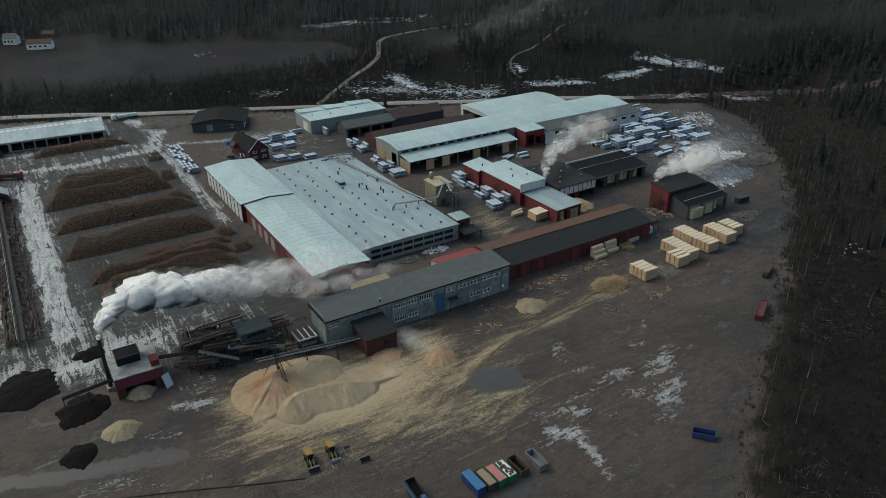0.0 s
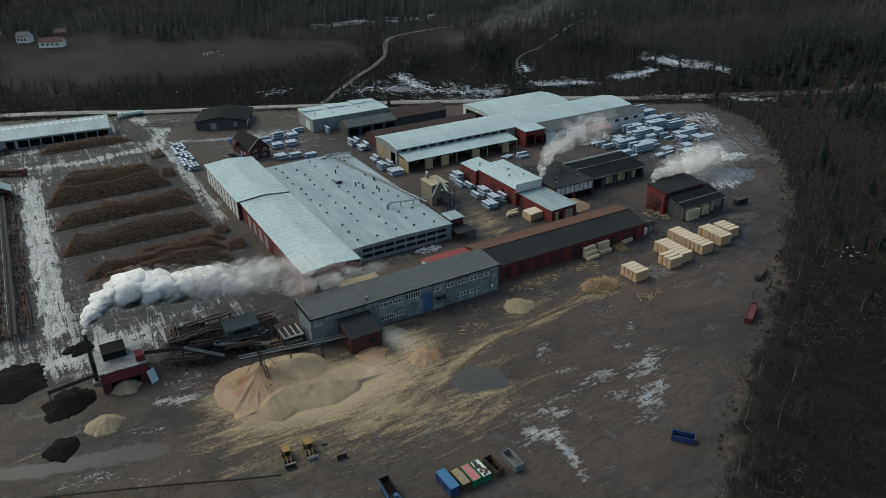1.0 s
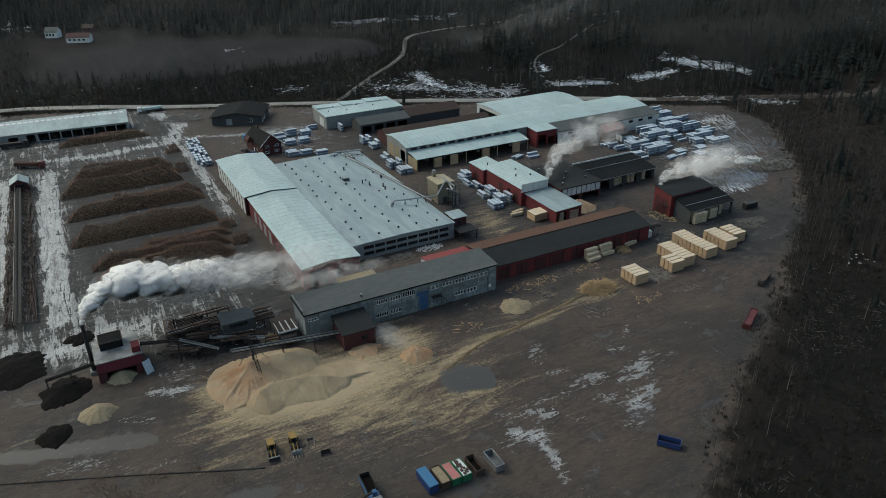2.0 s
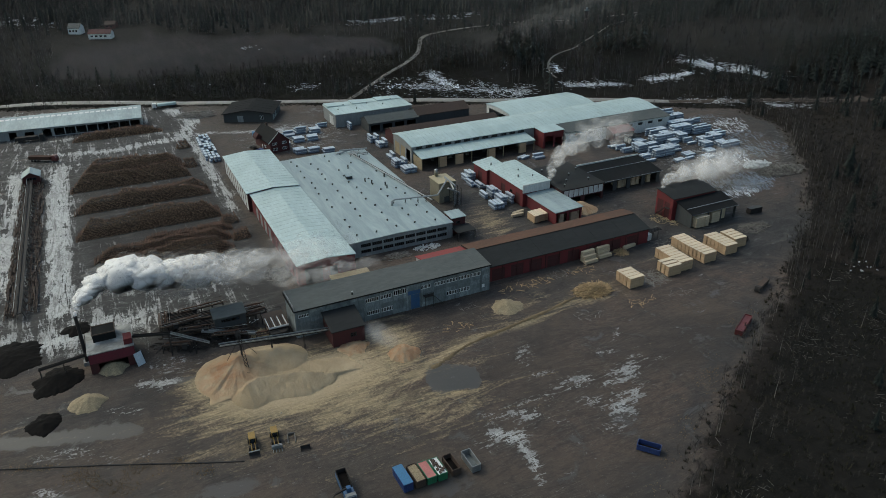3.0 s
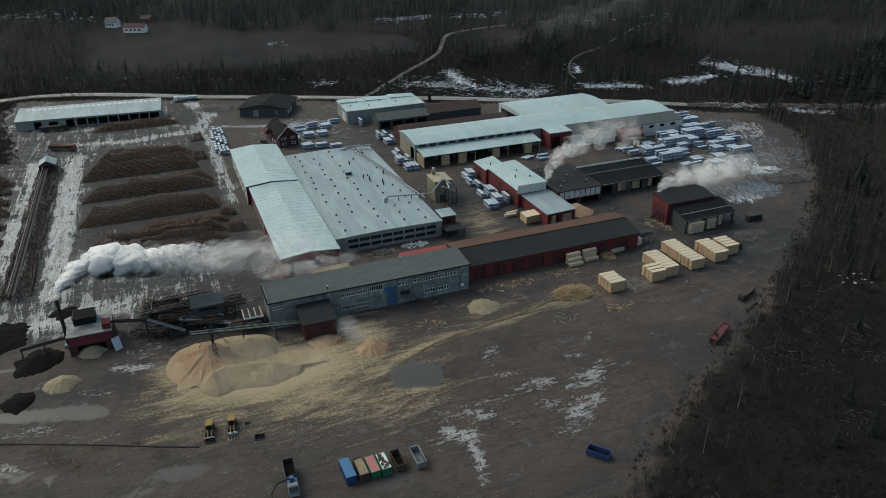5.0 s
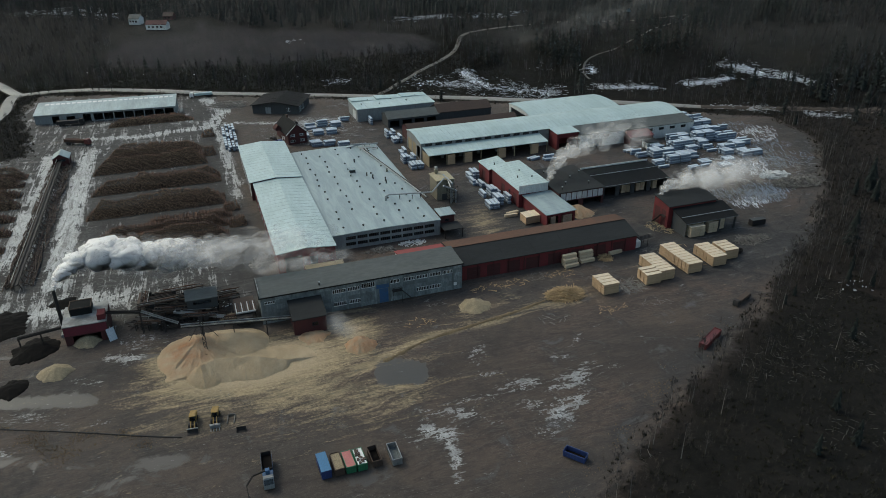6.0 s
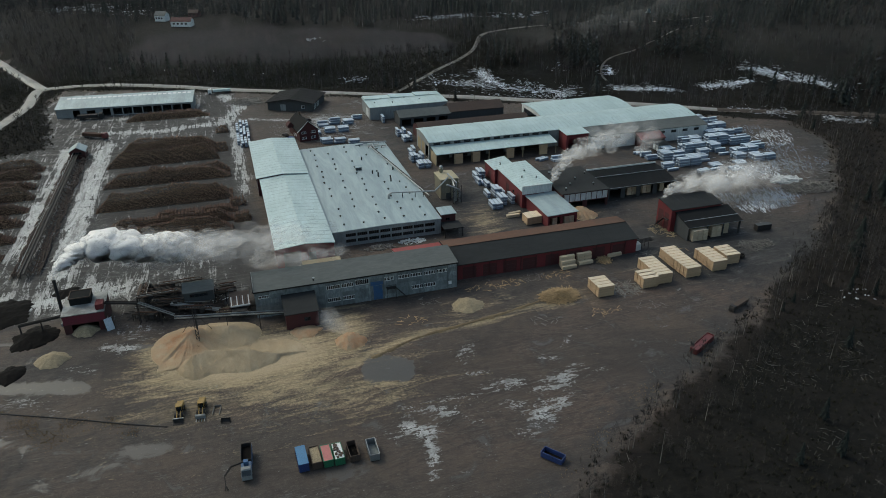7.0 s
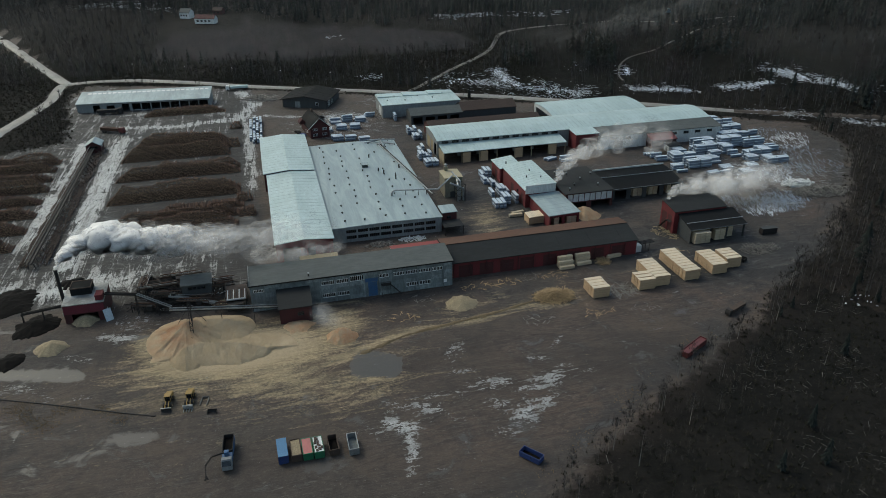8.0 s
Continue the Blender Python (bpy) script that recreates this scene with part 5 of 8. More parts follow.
red_box = building("red_switch_house", "small red cabin on the hall's corner", "cabin", 118.0, 123.0, 187.6, 193.0, M_red_dark, M_roof_grey, 5, [(0, 6.1), (1, 6.3)], "x", [("dark_window", "S", 0.3, 0.6, 3.6, 4.6, 2)])
canopy2 = thing("corner_canopy", "dark flat canopy at the hall's corner", "canopy", 120.5, 184.2, 0)
part("roof", Build().box(-3.4, -3.0, 3.1, 3.4, 3.0, 3.35), M_roof_dark, canopy2)
for x in (-3.1, 3.1):
    for y in (-2.7, 2.7):
        part("post", Build().box(x - 0.12, y - 0.12, -0.1, x + 0.12, y + 0.12, 3.1), M_steel_dark, canopy2)

# filter plant at the hall's far corner
filt = thing("filter_plant", "cluster of grey steel filters, ducts and stairs", "filter plant", 112, 268, 0)
fb = Build()
for x, y in ((-2, 0), (1.4, 1.2), (3.2, -2.2)):
    fb.box(x - 1.1, y - 1.1, 2.6, x + 1.1, y + 1.1, 5.8)
part("bag_filter", fb, M_steel, filt)
fs = Build()
for x in (-3.2, 0, 2.4, 4.4):
    for y in (-3.3, 2.4):
        fs.beam((x, y, -0.1), (x, y, 6.6), 0.15)
fs.beam((-3.2, -3.3, 6.5), (4.4, -3.3, 6.5), 0.14).beam((-3.2, 2.4, 6.5), (4.4, 2.4, 6.5), 0.14).beam((-3.2, -3.3, 2.5), (4.4, 2.4, 2.5), 0.14)
part("frame", fs, M_steel_dark, filt)
part("duct", Build().tube((-6, 3, 6.9), (5.5, 0.5, 6.9), 0.35, 0.35, 8).tube((-1, -6, 6.5), (-1, 4, 6.5), 0.3, 0.3, 8).tube((1, 3, 6.8), (-8, 2, 5.9), 0.3, 0.3, 8), M_steel, filt)

# boiler house and chimney stack
M_boiler_roof = surface("patched_boiler_roof", (0.16, 0.165, 0.16), (0.5, 0.52, 0.51), 0.7, 0.0, 0.9, 0.22, 1.5)
M_boiler_red = surface("magenta_red_sheet", (0.115, 0.012, 0.026), (0.05, 0.012, 0.018), 0.7, 0.0, 0.5, 0.25, 2.0)
BX, BY = 9.4, 160.6
boiler = building("boiler_house", "squat dark red boiler house with a pale patched roof", "boiler house", 4.2, 14.6, 155.6, 165.6, M_red_dark, M_boiler_roof, 6, [(0, 5.7), (1, 6.1)], "x", [("opening", "S", 0.18, 0.82, 0, 2.6, None), ("door", "E", 0.15, 0.35, 0, 2.2, M_white_wall)], over=0.15, over_end=0.15)
# open roof box: the shade inside it is painted as a black top
part("penthouse", Build().box(-3.6, -0.2, 5.7, 1.6, 4.2, 8.0), M_tar, boiler, "open roof box, its shaded inside given as a flat black top")
part("penthouse_rim", Build().box(-3.75, -0.35, 7.85, 1.75, -0.15, 8.15).box(-3.75, 4.15, 7.85, 1.75, 4.35, 8.15).box(-3.75, -0.15, 7.85, -3.55, 4.15, 8.15).box(1.55, -0.15, 7.85, 1.75, 4.15, 8.15), M_rust, boiler)
part("red_cabin", Build().box(3.2, -4.3, 5.8, 5.1, -1.2, 7.3), M_red, boiler, "red boarded cabin on the roof corner")
part("front_panel", Build().box(-5.1, -5.12, 2.9, 5.1, -5.003, 5.3), M_boiler_red, boiler, "dark red sheet front")
sheet = thing("leaning_sheet", "pale blue sheet leaning on the boiler house corner", "sheet", 15.1, 155.4, 0, 20)
part("panel", Build().beam((0.2, -0.9, 0.0), (0.0, 0.3, 3.2), 2.2, 0.08), M_wrap, sheet)
part("batten", Build().beam((-1.0, -0.96, 0.0), (-1.0, 0.24, 3.2), 0.12, 0.12).beam((1.2, -0.96, 0.0), (1.0, 0.24, 3.2), 0.12, 0.12), M_steel_dark, sheet)
chimney = thing("chimney_stack", "slender black steel chimney stack beside the boiler house", "chimney", 3.4, 161.2, 0)
part("shaft", Build().tube((0, 0, -0.2), (0, 0, 13.7), 0.5, 0.42, 14), M_steel_dark, chimney)
part("collar", Build().tube((0, 0, 13.3), (0, 0, 13.8), 0.48, 0.48, 14), M_steel_dark, chimney)
part("plinth", Build().box(-0.9, -0.9, -0.2, 0.9, 0.9, 0.9), M_grey_wall, chimney)


# ---- sawdust, chips and bark heaps ----
def heap(name, label, category, x0, x1, y0, y1, height, mat, cell=0.35, fresh=None, base=0.0):
    """A heap as a height field; height(x, y) gives metres, and what is under 2 cm is left off."""
    xs, ys = np.arange(x0, x1 + cell, cell), np.arange(y0, y1 + cell, cell)
    X, Y = np.meshgrid(xs, ys)
    Z = height(X, Y)
    nx = len(xs)
    keep = Z > 0.02
    use = np.zeros_like(keep)
    use[:-1, :-1] = keep[:-1, :-1] | keep[1:, :-1] | keep[:-1, 1:] | keep[1:, 1:]
    idx = -np.ones(Z.size, int)
    faces, verts = [], []
    cx, cy = (x0 + x1) / 2, (y0 + y1) / 2
    fr = fresh(X, Y).ravel() if fresh else None
    vals = []

    def vid(k):
        if idx[k] < 0:
            idx[k] = len(verts)
            z = Z.flat[k]
            verts.append((X.flat[k] - cx, Y.flat[k] - cy, z if z > 0.02 else -0.25))
            vals.append(float(fr[k]) if fresh else 0.0)
        return idx[k]

    for j, i in zip(*np.nonzero(use)):
        k = j * nx + i
        faces.append((vid(k), vid(k + 1), vid(k + nx + 1), vid(k + nx)))
    me = raw_mesh(name, verts, faces, mat, True)
    at = me.attributes.new("fresh", "FLOAT", "POINT")
    at.data.foreach_set("value", np.array(vals, np.float32))
    ob = tagged(new(name, me), label, category)
    ob.location = (cx, cy, base)
    return ob


def cone(X, Y, x, y, r, h, p=1.0, seed=0, rough=0.16):
    a = np.arctan2(Y - y, X - x)
    rr = r * (1 + rough * 2 * (fbm(np.cos(a) * 6 + 20, np.sin(a) * 6 + 20, 4, seed) - 0.5))
    d = np.hypot(X - x, Y - y) / rr
    return h * np.clip(1 - d ** p, -1, 1)


def main_heap(X, Y):
    """A fresh cone under the spreader, a dug-out crescent in front of it and trodden dust between."""
    g1, g2 = fbm(X, Y, 3.0, 3) - 0.5, fbm(X, Y, 1.1, 6, 3) - 0.5
    ang = np.arctan2(Y - 139.5, X - 36.5)
    gully = np.abs(fbm(np.cos(ang) * 9 + 30, np.sin(ang) * 9 + 30, 1.3, 2, 3) - 0.5) * 2
    d = np.hypot(X - 36.9, Y - 140.2)
    a = 4.8 - 0.43 * d - 1.3 * (0.5 - gully) * np.clip(d / 4, 0, 1) * np.clip((11 - d) / 4, 0, 1)
    line = [(36.2, 130.2), (39.9, 131.8), (44.5, 131.0), (51, 129.4), (56.2, 128.4)]
    crest = near_line(X, Y, line)
    ahead = Y < np.interp(X, [q[0] for q in line], [q[1] for q in line])
    rills = np.abs(fbm(X, Y * 0.12, 1.5, 5, 3) - 0.5) * 2
    ridge = np.interp(X, [33, 37, 50, 58], [2.0, 3.2, 3.1, 0.9])
    front = ridge - 0.50 * crest - 0.3 * (0.5 - rills) * np.clip(crest / 2, 0, 1)
    rear = np.maximum(ridge - 0.7 * crest, 0.9 - 0.09 * crest)
    b = np.where(ahead, front, np.where(crest < 9, rear, -1))
    back = 3.3 - 0.45 * near_line(X, Y, [(41, 143.2), (47, 141.6)])
    flat = 0.3 - 0.04 * np.hypot((X - 52) / 1.5, Y - 133)
    z = np.maximum(np.maximum(a, b), np.maximum(back, flat))
    z = z + np.clip(z, 0, 1.2) * (0.35 * g1 + 0.2 * g2)
    toe = np.clip(z / 0.5, 0, 1)
    return z * toe - 0.02


heap("sawdust_heap", "broad heap of pale and orange sawdust below the conveyor", "sawdust heap", 20, 75, 114, 148, main_heap, M_sawdust, 0.3,
     lambda X, Y: np.clip(1.15 - np.hypot(X - 33.5, Y - 139) / 9, 0, 1))
for name, label, x, y, r, h, mat, fr, sq in (
        ("chip_heap", "round heap of orange wood chips beside the sawdust", 75.6, 129.8, 4.0, 2.3, M_sawdust, 0.85, 1.5),
        ("chip_heap", "small spill of orange chips under the chip house", 65.4, 138.2, 3.8, 0.9, M_sawdust, 0.7, 1.4),
        ("sawdust_heap", "small pale sawdust heap on the dark yard", 110.4, 138.0, 4.4, 1.6, M_chips, 0.0, 1.3),
        ("chip_heap", "small heap of pale wood chips near the boiler house", 2.8, 144.0, 4.0, 1.8, M_chips, 0.0, 1.5),
        ("chip_heap", "heap of chips in the boiler house's open front", 9.2, 156.0, 3.4, 1.9, M_chips, 0.0, 1.5),
        ("bark_heap", "black heap of wet bark beside the boiler house", -3.2, 156.6, 6.4, 1.5, M_bark_heap, 0.0, 1.4),
        ("bark_heap", "broad black heap of wet bark on the icy yard", -14.5, 172.0, 7.6, 1.4, M_bark_heap, 0.0, 1.5),
        ("bark_heap", "low black bark heap among the puddles", -6.4, 140.0, 4.0, 1.0, M_bark_heap, 0.0, 1.5),
        ("bark_heap", "small black bark heap behind the chimney stack", 1.0, 180.0, 3.6, 0.9, M_bark_heap, 0.0, 1.5),
        ("chip_heap", "tawny heap of chips under the kiln block", 169.5, 185.8, 5.6, 3.0, M_sawdust, 0.6, 1.3)):
    heap(name, label, "heap", x - r * 1.6, x + r * 1.6, y - r * 1.6, y + r * 1.6,
         lambda X, Y: cone(X, Y, x, y, r, h, sq, int(abs(x)) % 7, 0.35) + 0.45 * (fbm(X, Y, 1.6, 2) - 0.5) + 0.25 * (fbm(X, Y, 0.7, 4) - 0.5), mat, 0.25, lambda X, Y: fr * np.ones_like(X))

heap("dirt_windrow", "low broken ridge of scraped dirt and bark along the wheel lane", "windrow", 76, 150, 116, 140,
     lambda X, Y: (0.5 * np.clip(1 - near_line(X, Y, [(80, 121), (92, 126.0), (104, 128.2), (118, 130.4), (130, 133.4)]) / (0.3 + 1.5 * fbm(X, Y, 6, 2)), -1, 1) * 1.3 - 0.75 * fbm(X, Y, 1.8, 5) + 0.12), M_dirt, 0.3)


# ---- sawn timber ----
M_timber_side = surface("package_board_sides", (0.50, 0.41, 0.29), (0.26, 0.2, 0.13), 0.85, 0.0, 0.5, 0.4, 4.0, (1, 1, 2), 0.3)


def kiln_stack(h=3.5, length=5.0, width=1.5, seed=0, side=M_timber_end):
    """A bundle of sawn boards, laid up with sticks between the layers, and covered with loose boards."""
    rng = random.Random(seed)
    s = thing("timber_stack", "tall stack of fresh pale sawn boards on bearers", "timber stack", group="sawn timber stacks in the yard")
    n = 9
    lay = (h - 0.3) / n
    for k in range(n):
        z = 0.22 + lay * k
        o, q = rng.uniform(-0.05, 0.05), rng.uniform(-0.03, 0.03)
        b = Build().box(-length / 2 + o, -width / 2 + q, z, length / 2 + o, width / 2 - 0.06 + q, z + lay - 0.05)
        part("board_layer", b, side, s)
    t = Build()
    for k in range(n):
        for x in np.linspace(-length / 2 + 0.3, length / 2 - 0.3, 4):
            t.box(x - 0.06, -width / 2 + 0.02, 0.22 + lay * (k + 1) - 0.05, x + 0.06, width / 2 - 0.08, 0.22 + lay * (k + 1))
    part("sticks", t, M_sticker, s, "dark sticks between the layers")
    for k in range(5):
        c = Build()
        y = -width / 2 + 0.02 + (width - 0.12) * k / 5
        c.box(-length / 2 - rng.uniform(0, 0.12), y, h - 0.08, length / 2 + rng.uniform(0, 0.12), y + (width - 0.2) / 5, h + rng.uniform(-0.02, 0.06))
        part("top_board", c, M_timber, s, "pale top board")
    for x in (-length / 2 + 0.5, 0, length / 2 - 0.5):
        part("bearer", Build().box(x - 0.12, -width / 2, -0.1, x + 0.12, width / 2 - 0.06, 0.22), M_timber_old, s)
    return s


stack_kinds = [kiln_stack(3.45, seed=k) for k in range(3)]
slots = []
for x0, x1, y0, y1, n in ((147.3, 152.3, 130.0, 136.6, 4), (162.3, 167.2, 130.6, 136.2, 3), (167.5, 172.5, 131.6, 143.2, 7), (177.6, 182.8, 132.4, 147.4, 9), (187.5, 193.2, 133.6, 143.6, 6), (194.3, 199.2, 136.0, 143.0, 4)):
    for k in range(n):
        slots.append(((x0 + x1) / 2 + 0.08 * math.sin(7 * k + x0), y0 + (y1 - y0) * (k + 0.5) / n, 0, 0.8 * math.sin(k * 2.3 + x0)))
for k, (x, y, z, a) in enumerate(slots):
    if k < 3:
        stack_kinds[k].matrix_basis = pose(x, y, z, 0, 0, a)
    else:
        copy_thing(stack_kinds[k % 3], pose(x, y, z, 0, 0, a))
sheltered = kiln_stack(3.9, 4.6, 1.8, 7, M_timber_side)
sheltered.matrix_basis = pose(195.0, 155.6, 0, 0, 0, 90)
sheltered["label"] = "tall stack of sawn boards under the lean-to"
for x, y, a in ((196.9, 155.6, 90), (198.8, 155.5, 90), (202.9, 156.6, 90), (204.8, 156.6, 90), (208.6, 158.0, 90)):
    copy_thing(sheltered, pose(x, y, 0, 0, 0, a))
for x, y in ((195.0, 198.0), (197.0, 198.0), (201.4, 198.0), (203.4, 198.0), (209, 198), (156.0, 180.5), (160.6, 180.4), (162.4, 180.4)):
    q = copy_thing(sheltered, pose(x, y, 0, 0, 0, 90))
    q["label"] = "tall stack of sawn boards standing in an open shed bay"
low_stack = kiln_stack(2.9, 4.8, 1.9, 9)
low_stack.matrix_basis = pose(148.4, 184.6, 0, 0, 0, 90)
low_stack["label"] = "block of fresh pale boards beside the red loading shed"
for x in (150.3, 152.2):
    copy_thing(low_stack, pose(x, 184.9, 0, 0, 0, 90))




def small_package(z=1.15, seed=0):
    s = thing("board_package", "low package of pale sawn boards", "timber package", group="board packages by the red store")
    for k in range(5):
        part("board_layer", Build().box(-2.4, -0.55, 0.15 + 0.2 * k, 2.4 + 0.02 * ((k * 3 + seed) % 4), 0.55, 0.15 + 0.2 * k + 0.17), M_timber_side, s)
    for x in (-1.6, 0, 1.6):
        part("bearer", Build().box(x - 0.08, -0.5, -0.05, x + 0.08, 0.5, 0.15), M_sticker, s)
    return s


pk = small_package()
pk.matrix_basis = pose(147.5, 150.2, 0, 0, 0, 3)
for x, y, z, a in ((147.4, 149.0, 0, 3), (147.5, 150.2, 1.16, 3), (147.6, 151.2, 0, 3), (147.6, 151.2, 1.16, 3), (147.6, 151.2, 2.3, 3), (153.6, 150.2, 0, 2), (153.4, 151.4, 0, 2), (153.6, 151.4, 1.16, 2), (153.5, 151.5, 2.3, 2), (164.8, 152.2, 0, 8), (145.6, 190.6, 0, 0), (147.0, 192.4, 0, 10)):
    copy_thing(pk, pose(x, y, z, 0, 0, a))


def loose_pile(name, label, x, y, r, h, count, length, mat, seed, thick=0.14, flat=0.35, squash=1.0, aim=None):
    """A jumble of slabs and boards thrown on a heap."""
    rng = random.Random(seed)
    b = Build()
    for _ in range(count):
        t = rng.uniform(0, 2 * math.pi)
        d = r * math.sqrt(rng.random())
        px, py = d * math.cos(t), d * math.sin(t) * squash
        top = h * max(0.05, 1 - d / r)
        z = rng.uniform(0.05, 1.0) * top
        a = rng.uniform(0, math.pi) if aim is None else aim + rng.uniform(-0.3, 0.3)
        tilt = rng.uniform(-flat, flat)
        L = length * rng.uniform(0.5, 1.1) / 2
        dv = Vector((math.cos(a) * math.cos(tilt), math.sin(a) * math.cos(tilt), math.sin(tilt))) * L
        c = Vector((px, py, max(z, abs(dv.z) + 0.04)))
        b.beam(c - dv, c + dv, thick * rng.uniform(0.7, 1.5), thick * 0.5)
    me = b.mesh(name, mat)
    ob = tagged(new(name, me), label, "pile", kind="stuff")
    ob.location = (x, y, 0.0)
    return ob


loose_pile("slabwood_pile", "untidy pile of pale slabwood and offcuts on the mud", 137.2, 134.4, 5.6, 2.6, 620, 2.8, M_slab, 3, 0.15, 0.35, 0.7)
loose_pile("slabwood_pile", "fan of loose pale boards by the red store", 160.0, 150.6, 2.3, 1.1, 130, 2.2, M_slab, 4, 0.12)
loose_pile("scrap_heap", "tangled brown heap of brash and broken boards", 212.5, 145.0, 6.5, 0.9, 180, 2.4, M_brash, 5, 0.14, 0.4, 0.6)
loose_pile("scrap_heap", "dark tangled heap of scrap and bark at the yard's edge", 266.0, 181.0, 12.0, 2.2, 700, 2.6, M_brash, 6, 0.3, 0.5, 0.45)
loose_pile("scrap_heap", "pale heap of plaster, sheeting and boards", 262.0, 190.0, 6.0, 2.2, 260, 3.4, M_white_wall, 8, 0.5, 0.4, 0.5)
for k, (x, y, r, c) in enumerate(((229, 180, 6, 110), (236, 177, 6, 140), (243, 174, 5, 130), (234, 171, 4, 70), (247, 181, 5, 90), (240, 186, 7, 80), (253, 178, 4, 60), (256, 203, 7, 90), (266, 205, 8, 110), (277, 213, 7, 110), (284, 224, 8, 110), (290, 236, 7, 90), (283, 206, 7, 70), (272, 197, 6, 60), (292, 252, 6, 60), (300, 243, 5, 50))):
    loose_pile("board_scatter", "frosted boards lying flat on the icy ground", x, y, r * 1.9, 0.2, int(c * 1.7), 2.4, (M_wrap_end, M_brash, M_wrap_end, M_frost)[k % 4], 90 + k, 0.13, 0.02, 0.6, 1.18)
loose_pile("board_scatter", "loose boards and sticks in the mud beside the stacks", 157.0, 132.5, 5.0, 0.2, 90, 4.0, M_brash, 12, 0.14, 0.02, 0.8)
for k, (x, y, c) in enumerate(((126, 146, 30), (134, 147, 26), (142, 146.5, 30), (176, 149.5, 20), (185, 150, 20), (173.5, 138, 12), (184.6, 137, 14), (152, 140, 26), (118, 145.5, 20), (100, 143.5, 18), (94, 135, 20), (128, 124, 20), (146, 123, 22), (160, 122, 16))):
    loose_pile("board_litter", "stray boards and bits of bark lying on the mud", x, y, 5.0, 0.15, c, 1.8, M_brash if k % 2 else M_slab, 140 + k, 0.12, 0.03, 0.5)
loose_pile("scrap_heap", "litter of boards below the kiln's stair", 190.0, 164.0, 4.0, 0.5, 70, 2.5, M_timber_old, 13, 0.16, 0.2, 1.4)
loose_pile("scrap_heap", "frosty scrap heap behind the low hall's windows", 95.0, 181.0, 5.0, 0.8, 110, 1.4, M_brash, 14, 0.3, 0.4, 0.5)
loose_pile("scrap_heap", "pale broken boards and sheets under the ribbon windows", 106.0, 182.4, 5.0, 0.7, 70, 1.3, M_white_wall, 19, 0.3, 0.4, 0.4)
loose_pile("scrap_heap", "dark broken poles and scrap by the sorting line", 41.0, 158.5, 4.0, 1.2, 120, 3.5, M_rust, 15, 0.22, 0.3, 0.6)
loose_pile("scrap_heap", "brown offcuts heaped under the sorting deck", 45.5, 155.0, 2.6, 1.3, 110, 2.4, M_timber_old, 16, 0.16, 0.4, 0.8)
loose_pile("pole_heap", "long poles lying by the workshop", 63.0, 383.0, 9.0, 1.2, 140, 9.0, M_brash, 17, 0.26, 0.05, 0.9)
loose_pile("scrap_heap", "icy clutter beside the red hall", 57.5, 186.0, 3.5, 1.2, 130, 2.2, M_brash, 18, 0.25, 0.4, 1.6)


def wrapped_package():
    s = thing("wrapped_package", "foil-wrapped timber package with pale top and shade-toned blue-grey sides", "timber package", group="wrapped timber packages")
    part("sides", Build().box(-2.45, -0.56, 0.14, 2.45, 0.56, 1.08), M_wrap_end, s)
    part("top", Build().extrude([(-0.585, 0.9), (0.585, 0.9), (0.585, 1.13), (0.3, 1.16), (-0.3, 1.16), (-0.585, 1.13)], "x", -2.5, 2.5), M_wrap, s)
    for x in (-1.7, 0, 1.7):
        part("bearer", Build().box(x - 0.07, -0.5, -0.04, x + 0.07, 0.5, 0.14), M_sticker, s)
    return s


wrapped = wrapped_package()
wrapped.matrix_basis = pose(95.0, 297.2, 0, 0, 0, 0)
rng = random.Random(21)


far_rows = []


def package_block(x, y, nx, ny, nz, a=0.0, skip=0.12):
    m = pose(x, y, 0, 0, 0, a)
    for i in range(nx):
        for j in range(ny):
            h = nz if rng.random() > skip * 2 else max(1, nz - 1)
            if rng.random() < skip * 0.5:
                continue
            for k in range(h):
                q = m @ pose(5.5 * (i - (nx - 1) / 2) + rng.uniform(-0.35, 0.35), 1.48 * (j - (ny - 1) / 2), 1.17 * k, 0, 0, rng.uniform(-1.5, 1.5))
                if x > 250 and y > 215:
                    far_rows.append(q.translation)
                else:
                    copy_thing(wrapped, q)


